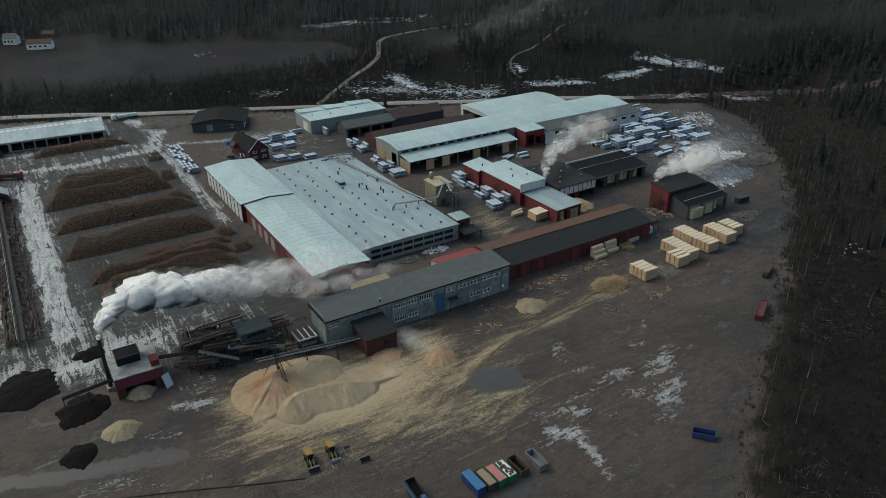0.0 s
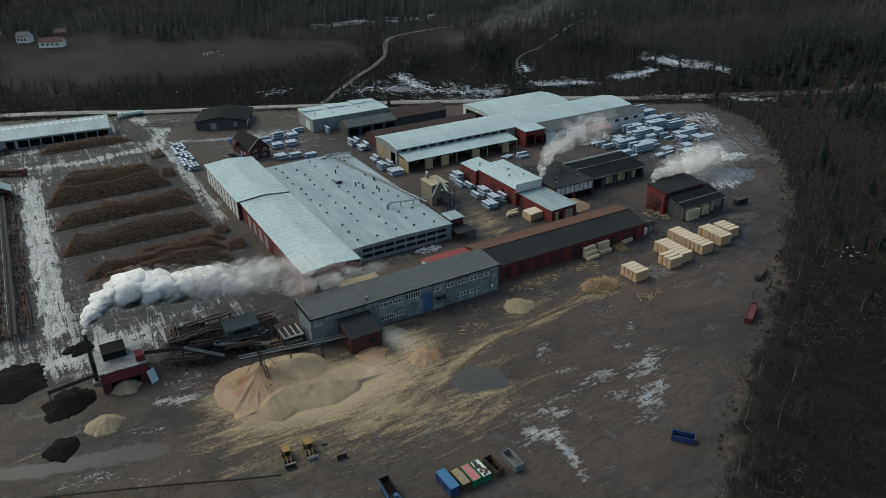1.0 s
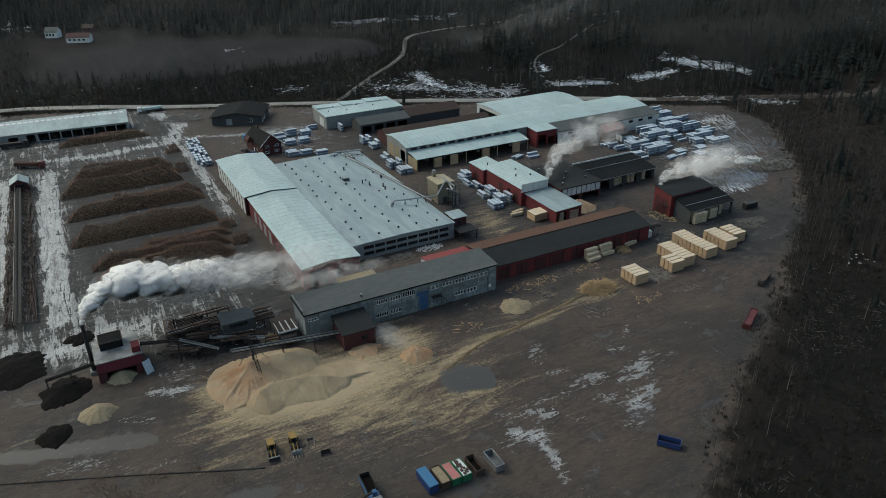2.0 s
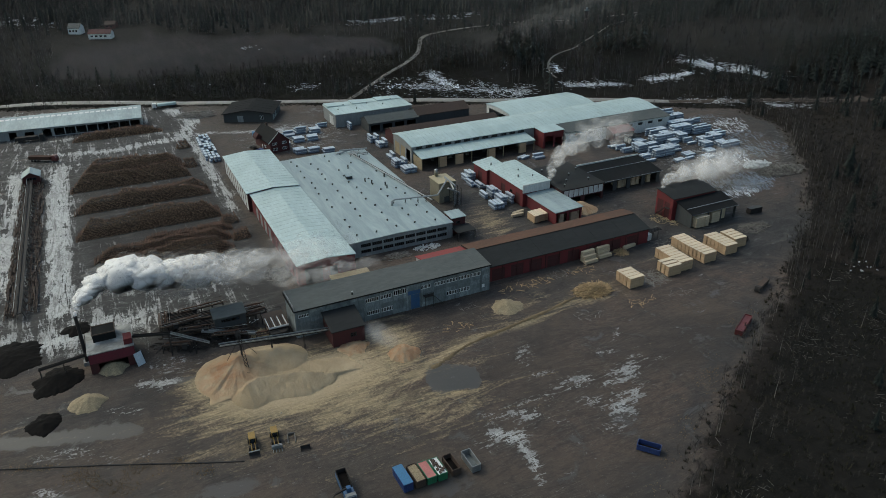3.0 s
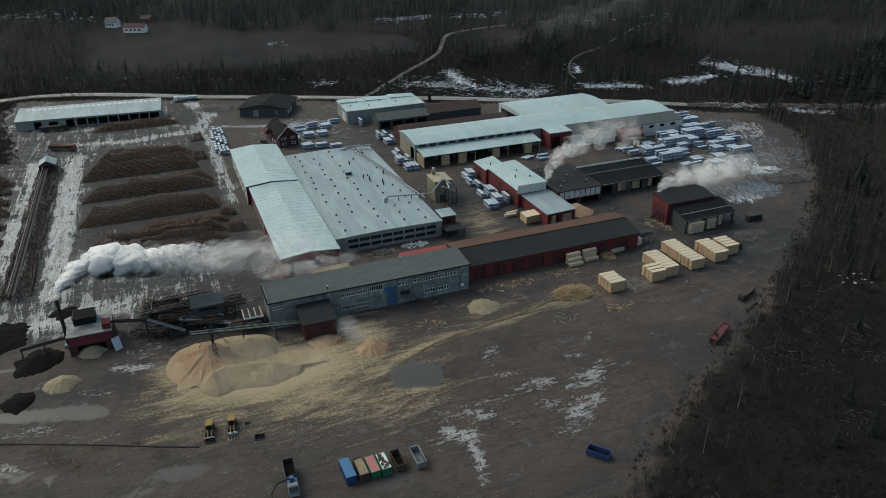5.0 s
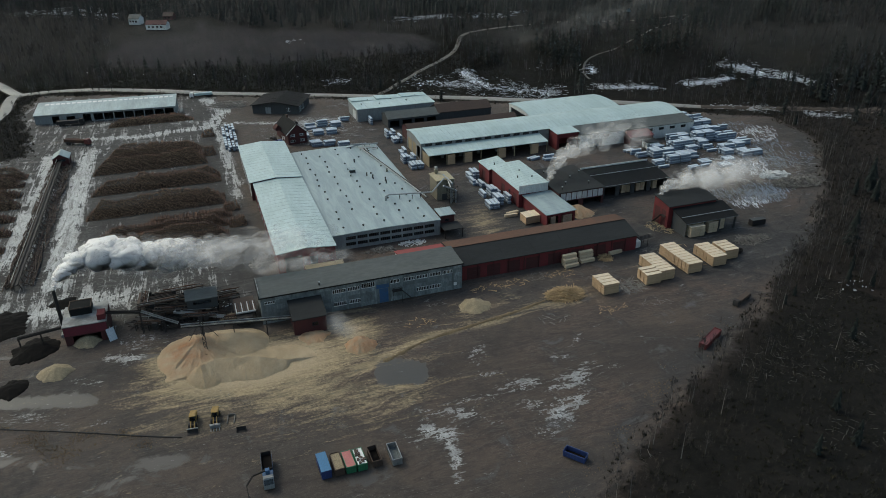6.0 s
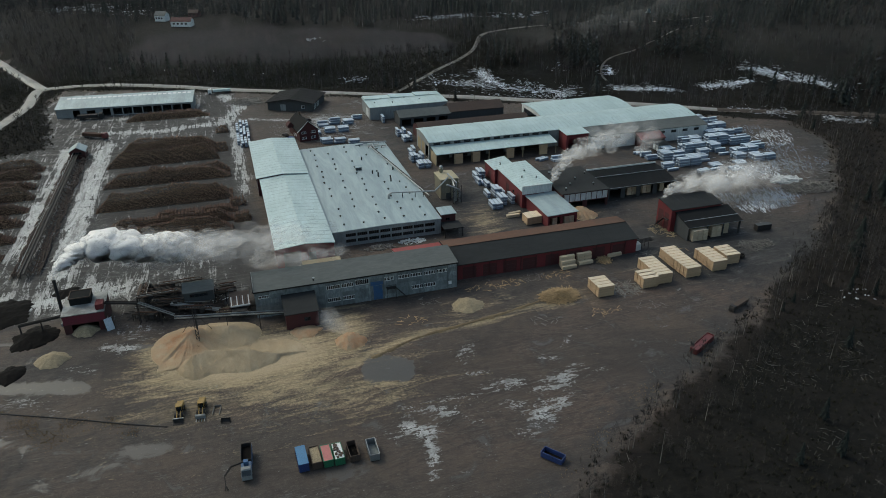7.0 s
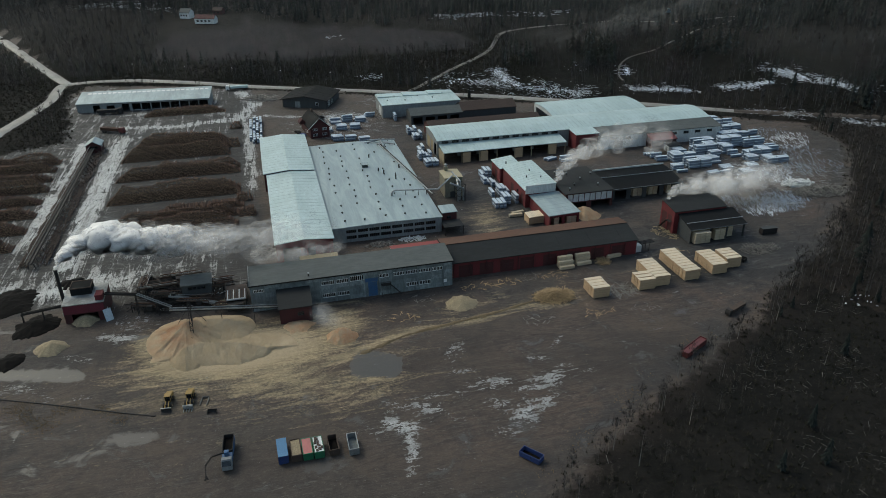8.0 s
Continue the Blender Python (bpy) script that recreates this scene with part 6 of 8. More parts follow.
for x, y, nx, ny, nz, a in ((97.5, 323.5, 1, 3, 2, 0), (103.6, 326, 1, 3, 3, 0), (110, 323.4, 1, 3, 2, 0), (99.3, 312.6, 1, 3, 2, 0), (105.9, 312.4, 1, 3, 2, 0), (95.2, 296.0, 1, 3, 2, 0), (101.2, 295.2, 1, 3, 2, 0), (107.0, 291.4, 1, 3, 2, 0),
                            (116.0, 331.5, 1, 3, 2, 0), (126.6, 320.8, 1, 2, 3, 90), (130.5, 296.2, 1, 3, 3, 90), (131.5, 288.0, 1, 3, 3, 90), (130.2, 271.8, 1, 3, 2, 90), (128.4, 259.2, 1, 4, 3, 90), (129.4, 251.4, 1, 4, 2, 90),
                            (147.0, 231.5, 1, 3, 3, 90), (144.6, 225.5, 1, 3, 2, 90), (147.5, 222.0, 1, 2, 2, 90), (146.4, 212.0, 1, 5, 3, 90), (147.8, 203.8, 1, 4, 3, 90), (143.0, 201.0, 1, 3, 2, 90),
                            (225, 231, 1, 4, 2, 0), (231, 228, 1, 4, 3, 0), (226, 216.5, 1, 4, 2, 0), (224.0, 236.6, 1, 2, 1, 0), (236, 219.5, 2, 4, 3, 0), (245, 222, 1, 4, 2, 0), (247, 232.5, 2, 4, 4, 0), (257.5, 232.0, 1, 4, 3, 0), (246, 213.5, 1, 3, 1, 0),
                            (263.5, 238.5, 2, 3, 4, 0), (258.5, 226.0, 1, 3, 2, 0), (268, 224, 2, 4, 3, 0), (271, 216.0, 2, 4, 2, 0), (257.5, 212.8, 1, 3, 1, 0), (257.0, 255.0, 2, 3, 2, 0), (268.0, 257.6, 1, 3, 2, 0),
                            (279.0, 260.5, 2, 3, 2, 0), (281, 249.0, 2, 2, 2, 0), (281.0, 269.5, 2, 3, 2, 0), (276, 275, 2, 2, 2, 0), (236.5, 227.4, 1, 3, 3, 0), (237, 236, 1, 4, 2, 0), (252.5, 242, 2, 3, 3, 0), (248, 225.8, 1, 2, 3, 0), (262, 219.4, 1, 3, 2, 0), (240, 209.5, 2, 2, 1, 6), (251, 207.0, 1, 3, 1, 4), (274, 236.5, 2, 3, 3, 0), (279, 229, 1, 3, 2, 0), (270, 247.5, 2, 3, 3, 0), (186, 240, 1, 2, 2, 0), (180, 243, 1, 2, 1, 20)):
    package_block(x, y, nx, ny, nz, a)
far = Build()
tops = Build()
for q in far_rows:
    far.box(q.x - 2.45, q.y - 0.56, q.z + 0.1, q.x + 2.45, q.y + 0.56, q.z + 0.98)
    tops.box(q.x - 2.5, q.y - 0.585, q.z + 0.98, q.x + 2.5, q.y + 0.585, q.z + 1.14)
field_of_packages = thing("package_rows", "far rows of foil-wrapped timber packages, pale tops and shade-toned blue-grey sides", "timber package")
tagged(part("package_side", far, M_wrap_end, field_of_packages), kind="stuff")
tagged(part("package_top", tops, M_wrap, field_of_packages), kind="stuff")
short = thing("wrapped_bundle", "short foil-wrapped timber bundle, pale top and shade-toned blue sides", "timber package", 57.2, 302.4, 0, 0, "short wrapped bundles in a double row")
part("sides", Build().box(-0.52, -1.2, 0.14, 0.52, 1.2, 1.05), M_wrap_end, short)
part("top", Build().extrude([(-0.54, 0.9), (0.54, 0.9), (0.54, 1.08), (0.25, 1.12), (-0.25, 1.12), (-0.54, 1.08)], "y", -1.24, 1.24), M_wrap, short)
part("bearer", Build().box(-0.5, -0.9, -0.04, 0.5, -0.75, 0.14), M_sticker, short)
part("bearer", Build().box(-0.5, 0.75, -0.04, 0.5, 0.9, 0.14), M_sticker, short)
for i in range(4):
    for j in range(11):
        for k in range(2 if (i + j) % 5 else 1):
            if i + j + k and rng.random() > 0.1:
                copy_thing(short, pose(56.0 + 1.6 * i + 0.05 * j + rng.uniform(-0.12, 0.12), 302.4 + 3.5 * j + rng.uniform(-0.2, 0.2), 1.13 * k, 0, 0, rng.uniform(-3, 3)))
package_block(92.6, 312.4, 1, 3, 1, 90)


# ---- log yard ----
def log_pile(name, label, x0, x1, y0, depth, h, seed, r=0.2):
    """A long pile of round logs lying across its run: the outer logs, end faces showing."""
    y0 = y0 - 0.6
    rng = random.Random(seed)
    b = Build()
    n = int((x1 - x0) / (2 * r * 0.98))
    for i in range(n):
        x = x0 + (i + 0.5) * (x1 - x0) / n
        u = (x - x0) / (x1 - x0)
        top = 1.12 * h * (0.45 + 0.9 * float(fbm(x, y0, 13.0, seed % 8, 4))) * 1.4 * min(1.0, u * 7 + 0.1, (1 - u) * 7 + 0.1)
        rows = max(1, int(top / (2 * r * 0.88)))
        for k in range(rows):
            z = r + 2 * r * 0.88 * k + rng.uniform(-0.1, 0.1)
            if rng.random() < 0.955:
                o = rng.uniform(-0.4, 0.4) + 0.42 * k
                rr = r * rng.uniform(0.6, 1.16)
                L = max(1.6, depth - 0.36 * k) * rng.uniform(0.85, 1.08)
                xx = x + (r if k % 2 else 0) + rng.uniform(-0.05, 0.05)
                full = k > rows - 3 or i < 2 or i > n - 3
                a = y0 + o
                b.tube((xx, a, z), (xx + rng.uniform(-0.1, 0.1), a + (L if full else 1.1), z + rng.uniform(-0.05, 0.05)), rr, rr * 0.86, 6, 0, 1)
    core = h * 0.6
    b.extrude([(y0 + 1.0, -0.2), (y0 + depth - 0.4, -0.2), (y0 + depth - 0.4, core), (y0 + 1.0 + 0.97 * core, core)], "x", x0 + 3, x1 - 3)
    me = bpy.data.meshes.new(name)
    me.from_pydata(b.v, [], b.f)
    me.materials.append(M_log)
    me.materials.append(M_log_end)
    me.polygons.foreach_set("material_index", b.mi)
    ob = new(name, me)
    return tagged(ob, label, "log pile", "log piles in the yard", "stuff")


for k, (x0, x1, y0, dep, h) in enumerate(((8, 50, 209.5, 5.0, 3.0), (7, 51, 219.5, 5.0, 2.5), (22, 52, 227.0, 4.6, 1.7), (2, 51, 240.5, 5.2, 3.9), (20, 51, 246.6, 4.8, 2.2), (2, 51, 265.0, 5.2, 3.4), (16, 51, 271.2, 5.0, 2.9), (1, 47, 289.5, 5.4, 3.8), (4, 46, 296.4, 5.2, 4.0), (5, 46, 303.4, 5.0, 3.6), (7, 46, 310.5, 5.0, 3.0), (3, 44, 361.0, 5.0, 2.2), (10, 40, 367.2, 4.6, 1.8),
                                          (-62, -24, 296.0, 5.0, 2.8), (-64, -24, 286.0, 5.0, 3.0), (-66, -23, 274.0, 5.0, 2.6), (-68, -22, 262.0, 5.0, 3.0), (-70, -22, 249.0, 5.0, 2.4), (-72, -21, 236.0, 5.0, 3.0), (-74, -21, 222.0, 5.0, 2.6), (-70, -22, 208, 5.0, 2.6),
                                          (45.5, 51, 299.6, 4.2, 2.4), (46, 52, 328.0, 4.2, 2.2), (22, 30, 322.0, 4.0, 1.8), (49, 55, 232.0, 4.5, 2.2), (50, 56, 217.0, 4.5, 2.0))):
    log_pile("log_pile", "long pile of brown round logs with pale sawn ends", x0, x1, y0, dep, h, 40 + k, 0.245 if k < 13 else 0.27)

# sorting conveyor between the piles
conv = thing("log_conveyor", "long dark log conveyor on trestles with sorting pockets", "conveyor", -12.6, 250, 0)
L0, L1 = -58, 60
part("chain_deck", Build().box(-0.5, L0, 2.0, 0.5, L1, 2.25).box(-0.62, L0, 2.25, -0.5, L1, 2.6).box(0.5, L0, 2.25, 0.62, L1, 2.6), M_steel_dark, conv)
part("handrail", Build().beam((-1.3, L0, 3.2), (-1.3, L1, 3.2), 0.09), M_steel, conv, "pale steel walkway rail")
part("walkway", Build().beam((-1.1, L0, 2.1), (-1.1, L1, 2.1), 0.4, 0.1), M_steel_dark, conv)
for k in range(30):
    y = L0 + 1 + 4.0 * k
    part("trestle", Build().beam((-1.1, y, -0.1), (-0.6, y, 2.0), 0.16).beam((1.1, y, -0.1), (0.6, y, 2.0), 0.16).beam((-1.5, y, 2.1), (-1.5, y, 3.2), 0.07), M_steel_dark, conv)
    for s in (-1, 1):
        part("pocket_arm", Build().beam((0.8 * s, y + 1.5, 2.0), (3.4 * s, y + 1.5, 0.4), 0.16).beam((3.4 * s, y + 1.5, -0.1), (3.4 * s, y + 1.5, 1.7), 0.16), M_rust, conv)
rng = random.Random(5)
lg = Build()
for k in range(460):
    s = rng.choice((-1, 1))
    y = rng.uniform(L0 + 1, L1 - 3)
    x = s * rng.uniform(1.2, 4.4)
    lg.tube((x, y, rng.uniform(0.2, 1.0)), (x + rng.uniform(-0.2, 0.2), y + rng.uniform(3.4, 5.2), rng.uniform(0.2, 1.0)), 0.17, 0.14, 6)
tagged(part("log_load", lg, M_rust, conv, "brown logs lying in the pockets"), kind="stuff")
cabin = building("conveyor_cabin", "small brown cabin with a pale gabled roof on the conveyor's end", "cabin", -15.6, -9.4, 307.6, 315.0, M_red_dark, M_roof_grey, 4, gable(3.6, 5.4), "y", [("dark_window", "S", 0.2, 0.8, 2.0, 3.1, 3), ("window", "E", 0.3, 0.6, 1.9, 3.0, 2)], over=0.4)


# ---- log infeed, sorting deck and conveyors by the mill ----
def feed_conveyor(name, label, a, b, w, legs, mat, deck=M_steel):
    c = thing(name, label, "conveyor", *a)
    d = Vector(b) - Vector(a)
    part("trough", Build().beam((0, 0, 0), d, w, 0.28), mat, c)
    s = Vector((-d.y, d.x, 0)).normalized() * (w / 2)
    part("side_rail", Build().beam(s + Vector((0, 0, 0.3)), d + s + Vector((0, 0, 0.3)), 0.1, 0.35), deck, c)
    part("side_rail", Build().beam(-s + Vector((0, 0, 0.3)), d - s + Vector((0, 0, 0.3)), 0.1, 0.35), deck, c)
    for t in legs:
        p = d * t
        g = Build()
        g.beam((p.x + s.x, p.y + s.y, -a[2] - 0.1), (p.x + s.x * 0.6, p.y + s.y * 0.6, p.z), 0.16)
        g.beam((p.x - s.x, p.y - s.y, -a[2] - 0.1), (p.x - s.x * 0.6, p.y - s.y * 0.6, p.z), 0.16)
        part("leg", g, M_steel_dark, c)
    return c


feed_conveyor("sawdust_conveyor", "long pale steel conveyor carrying sawdust out of the chip house", (33.2, 141.6, 8.0), (60.8, 143.6, 3.6), 1.1, (0.18, 0.45, 0.75), M_steel_dark)
feed_conveyor("bark_conveyor", "dark enclosed conveyor rising to the boiler house", (14.7, 158.2, 6.4), (23.4, 155.2, 6.5), 0.7, (0.95,), M_steel_dark, M_steel_dark)
feed_conveyor("bark_conveyor", "dark sloping conveyor from the log deck", (23.4, 155.2, 6.5), (32.0, 152.6, 2.6), 0.7, (0.6,), M_steel_dark)
feed_conveyor("ash_conveyor", "dark conveyor from the boiler house to the bark heap", (4.0, 157.6, 4.6), (-7.0, 158.4, 3.0), 0.6, (0.5, 0.98), M_steel_dark, M_steel_dark)
feed_conveyor("log_feeder", "pale log feeder beside the sorting hut", (31.0, 158.6, 3.0), (44.0, 153.4, 1.6), 0.9, (0.1, 0.6), M_steel)
mast = thing("spreader_mast", "leaning lattice spreader mast over the sawdust heap", "mast", 38.0, 141.0, 0)
mb = Build()
for s in (-0.35, 0.35):
    mb.beam((s, 1.6, 9.4), (s + 0.3, -5.0, 1.8), 0.14)
for k in range(9):
    t0, t1 = k / 9, (k + 1) / 9
    mb.beam((-0.35 + 0.3 * t0, 1.6 - 6.6 * t0, 9.4 - 7.6 * t0), (0.35 + 0.3 * t1, 1.6 - 6.6 * t1, 9.4 - 7.6 * t1), 0.08)
    mb.beam((-0.35 + 0.3 * t0, 1.6 - 6.6 * t0, 9.4 - 7.6 * t0), (0.35 + 0.3 * t0, 1.6 - 6.6 * t0, 9.4 - 7.6 * t0), 0.08)
part("boom", mb, M_steel_dark, mast)
part("stay", Build().beam((-3.6, 0.8, 3.2), (0, 0.9, 8.6), 0.1).beam((3.6, 0.8, 3.2), (0, 0.9, 8.6), 0.1).beam((0, 0.9, 8.4), (0, 0.9, -0.2), 0.22), M_steel_dark, mast)
part("chute", Build().tube((0.3, -5.0, 2.4), (0.3, -5.2, 0.9), 0.35, 0.28, 8), M_steel_dark, mast)

sort_hut = building("sorting_hut", "dark grey sheet-clad operator's hut on posts", "hut", 34.6, 42.6, 158.6, 163.0, M_dark_wall, M_roof_mill, 3, [(0, 3.2), (1, 3.8)], "x", [("dark_window", "S", 0.2, 0.8, 1.4, 2.4, 4)], base=2.6)
for x in (-3.8, 3.8):
    for y in (-2.0, 2.0):
        part("post", Build().box(x - 0.12, y - 0.12, -2.7, x + 0.12, y + 0.12, -0.1), M_steel_dark, sort_hut)
deck = thing("sorting_deck", "steel sorting deck with chains and railings by the mill's gable", "machine", 49.4, 155.2, 0)
db = Build()
db.box(-2.8, -4.4, 3.2, 2.8, 4.4, 3.4)
part("platform", db, M_rust, deck)
for k in range(7):
    part("chain", Build().box(-2.5 + 0.78 * k, -4.2, 3.4, -2.25 + 0.78 * k, 1.2, 3.62), M_steel_dark if k % 2 else M_white_wall, deck)
part("railing", Build().beam((-2.8, 4.3, 4.5), (2.8, 4.3, 4.5), 0.1).beam((-2.8, -4.3, 4.5), (-2.8, 4.3, 4.5), 0.1).beam((2.8, -4.3, 4.5), (2.8, 4.3, 4.5), 0.1).beam((-2.8, 4.3, 3.4), (-2.8, 4.3, 4.5), 0.1).beam((2.8, 4.3, 3.4), (2.8, 4.3, 4.5), 0.1).beam((-2.8, -4.3, 3.4), (-2.8, -4.3, 4.5), 0.1).beam((2.8, -4.3, 3.4), (2.8, -4.3, 4.5), 0.1), M_steel_dark, deck)
part("drive_box", Build().box(-2.4, -6.4, 1.4, 1.6, -4.4, 3.0), M_steel_dark, deck)
part("frosted_roller", Build().tube((-2.6, -4.5, 3.6), (2.6, -4.5, 3.6), 0.3, 0.3, 10), M_steel, deck)
for x in (-2.6, 2.6):
    for y in (-4.2, 0, 4.2):
        part("leg", Build().box(x - 0.12, y - 0.12, -0.1, x + 0.12, y + 0.12, 3.2), M_steel_dark, deck)
for k, (x, y, a, n) in enumerate(((27.5, 170.5, 4, 9), (30.5, 163.8, 2, 7), (36.0, 170.0, 0, 6))):
    table = thing("log_deck", "dark log deck with chain beams and frosty rails", "machine", x, y, 0, a)
    for i in range(n):
        part("beam", Build().box(-4.2, -2.6 + 0.75 * i, 1.2, 4.2, -2.35 + 0.75 * i, 1.6), M_steel_dark if i % 3 else M_rust, table)
    part("rail", Build().beam((-4.2, -2.8, 1.9), (4.2, -2.8, 1.9), 0.14).beam((-4.2, 3.4, 1.9), (4.2, 3.4, 1.9), 0.14), M_rust, table)
    for px in (-3.6, 0, 3.6):
        for py in (-2.55, 2.75):
            part("leg", Build().box(px - 0.14, py - 0.15, -0.1, px + 0.14, py + 0.15, 1.2), M_steel_dark, table)


def machine_frame(x, y, a, L, W, H, seed, label):
    """An open steel frame with rollers, a catwalk, a drive and railings."""
    rng = random.Random(seed)
    m = thing("log_line", label, "machine", x, y, 0, a, "log line machines by the mill")
    n = max(2, int(L / 2.6))
    for i in range(n + 1):
        px = -L / 2 + L * i / n
        for s in (-1, 1):
            part("post", Build().box(px - 0.1, s * W / 2 - 0.1, -0.1, px + 0.1, s * W / 2 + 0.1, H), M_steel_dark, m)
    for s in (-1, 1):
        part("girder", Build().beam((-L / 2, s * W / 2, H + 0.15), (L / 2, s * W / 2, H + 0.15), 0.26, 0.36), M_steel_dark if s > 0 else M_rust, m)
        part("railing", Build().beam((-L / 2, s * (W / 2 + 0.7), H + 1.1), (L / 2, s * (W / 2 + 0.7), H + 1.1), 0.07), M_steel if rng.random() < 0.35 else M_steel_dark, m)
    part("catwalk", Build().box(-L / 2, W / 2 + 0.2, H, L / 2, W / 2 + 0.85, H + 0.08), M_rust, m)
    for i in range(int(L / 0.8)):
        px = -L / 2 + 0.4 + 0.8 * i
        part("roller", Build().tube((px, -W / 2 + 0.14, H + 0.28), (px, W / 2 - 0.14, H + 0.28), 0.13, 0.13, 8), M_steel_dark if i % 4 else M_rust, m)
    px = rng.uniform(-L / 3, L / 3)
    part("drive", Build().box(px - 0.6, -W / 2 - 1.1, H - 0.5, px + 0.6, -W / 2 - 0.14, H + 0.7), M_steel_dark, m)
    for i in range(4):
        q = rng.uniform(-L / 2, L / 2 - 2.5)
        part("log", Build().tube((q, rng.uniform(-W / 3, W / 3), H + 0.6), (q + rng.uniform(2.5, 4.0), rng.uniform(-W / 3, W / 3), H + 0.6), 0.17, 0.14, 8), M_log, m)
    return m


for k, (x, y, a, L, W, H) in enumerate(((27.0, 166.4, 4, 11, 1.6, 2.6), (30.5, 160.6, -12, 10, 1.4, 2.9), (24.5, 156.6, -20, 7, 1.2, 2.2), (45.6, 161.8, 0, 6, 2.2, 3.0), (44.0, 166.0, 4, 8, 1.8, 2.4), (37.5, 155.6, -14, 9, 1.3, 2.4), (33.0, 173.6, 3, 12, 1.4, 1.8), (23.0, 171.0, 86, 8, 1.5, 2.0), (47.0, 151.4, -6, 7, 1.2, 2.2))):
    machine_frame(x, y, a, L, W, H, 60 + k, "dark steel roller line with catwalk feeding logs to the mill")
loose_pile("log_jumble", "jumble of dark logs waiting on the deck", 30.0, 167.5, 9.0, 2.2, 320, 3.6, M_steel_dark, 31, 0.36, 0.08, 0.5)
loose_pile("log_jumble", "tangle of black poles and machine frames by the deck", 33.0, 158.5, 8.0, 2.0, 300, 3.6, M_steel_dark, 33, 0.2, 0.5, 0.5)
loose_pile("log_jumble", "dark stakes and logs piled behind the sorting hut", 38.0, 168.0, 8.0, 1.8, 260, 3.4, M_steel_dark, 34, 0.26, 0.25, 0.5)
loose_pile("frosty_litter", "frosted bits of board among the dark machinery", 34.0, 162.0, 12.0, 1.6, 60, 2.2, M_frost, 35, 0.14, 0.3, 0.5)
loose_pile("frosty_litter", "frosted stumps and roots in the rough clearing", 219.0, 109.0, 5.5, 0.4, 16, 0.9, M_frost, 36, 0.3, 0.3, 0.7)
loose_pile("log_jumble", "dark logs and bark litter beside the feeder", 26.0, 161.5, 7.0, 1.6, 220, 3.2, M_steel_dark, 32, 0.34, 0.1, 0.5)


# ---- skips, containers and machines ----
def open_box(b, x0, y0, x1, y1, z0, z1, t=0.1):
    b.box(x0, y0, z0, x1, y1, z0 + t)
    b.box(x0, y0, z0 + t, x0 + t, y1, z1).box(x1 - t, y0, z0 + t, x1, y1, z1)
    b.box(x0 + t, y0, z0 + t, x1 - t, y0 + t, z1).box(x0 + t, y1 - t, z0 + t, x1 - t, y1, z1)


def roll_container(label, paint, x, y, a, L=6.1, H=2.3, W=2.35, load=None, lid=None, fill=0.8, inner=None):
    c = thing("roll_container", label, "container", x, y, 0, a, "containers on the yard")
    b = Build()
    open_box(b, -W / 2, -L / 2, W / 2, L / 2, 0.2, H)
    part("tub", b, paint, c)
    for k in range(7):
        yy = -L / 2 + 0.3 + (L - 0.6) * k / 6
        part("rib", Build().box(-W / 2 - 0.07, yy - 0.05, 0.3, -W / 2 - 0.003, yy + 0.05, H - 0.08), paint, c)
        part("rib", Build().box(W / 2 + 0.003, yy - 0.05, 0.3, W / 2 + 0.07, yy + 0.05, H - 0.08), paint, c)
    for k in range(4):
        xx = -W / 2 + 0.25 + (W - 0.5) * k / 3
        part("rib", Build().box(xx - 0.05, -L / 2 - 0.07, 0.3, xx + 0.05, -L / 2 - 0.003, H - 0.08), paint, c)
    m = Build()
    m.box(-W / 2 - 0.06, -L / 2 - 0.06, H, W / 2 + 0.06, -L / 2 + 0.1, H + 0.1).box(-W / 2 - 0.06, L / 2 - 0.1, H, W / 2 + 0.06, L / 2 + 0.06, H + 0.1)
    m.box(-W / 2 - 0.06, -L / 2 + 0.1, H, -W / 2 + 0.1, L / 2 - 0.1, H + 0.1).box(W / 2 - 0.1, -L / 2 + 0.1, H, W / 2 + 0.06, L / 2 - 0.1, H + 0.1)
    part("rim", m, paint, c)
    part("skids", Build().box(-0.75, -L / 2, -0.03, -0.55, L / 2, 0.2).box(0.55, -L / 2, -0.03, 0.75, L / 2, 0.2), M_steel_dark, c)
    if lid:
        part("lid", Build().box(-W / 2 - 0.04, -L / 2 - 0.04, H + 0.104, W / 2 + 0.04, L / 2 + 0.04, H + 0.16), lid, c, "flat sheet lid")
    if load:
        xs, ys = np.linspace(-W / 2 + 0.11, W / 2 - 0.11, 9), np.linspace(-L / 2 + 0.11, L / 2 - 0.11, 20)
        X, Y = np.meshgrid(xs, ys)
        Z = H * fill + 0.5 * (fbm(X + x, Y + y, 2.0, 3) - 0.4) * np.clip(2 - np.abs(X) - 0.3 * np.abs(Y), 0.3, 2)
        v = np.stack([X, Y, Z], -1).reshape(-1, 3).tolist()
        f = [(j * 9 + i, j * 9 + i + 1, j * 9 + i + 10, j * 9 + i + 9) for j in range(19) for i in range(8)]
        part("load", raw_mesh("load", v, f, load, True), load, c, "loose uneven surface inside the container")
    return c


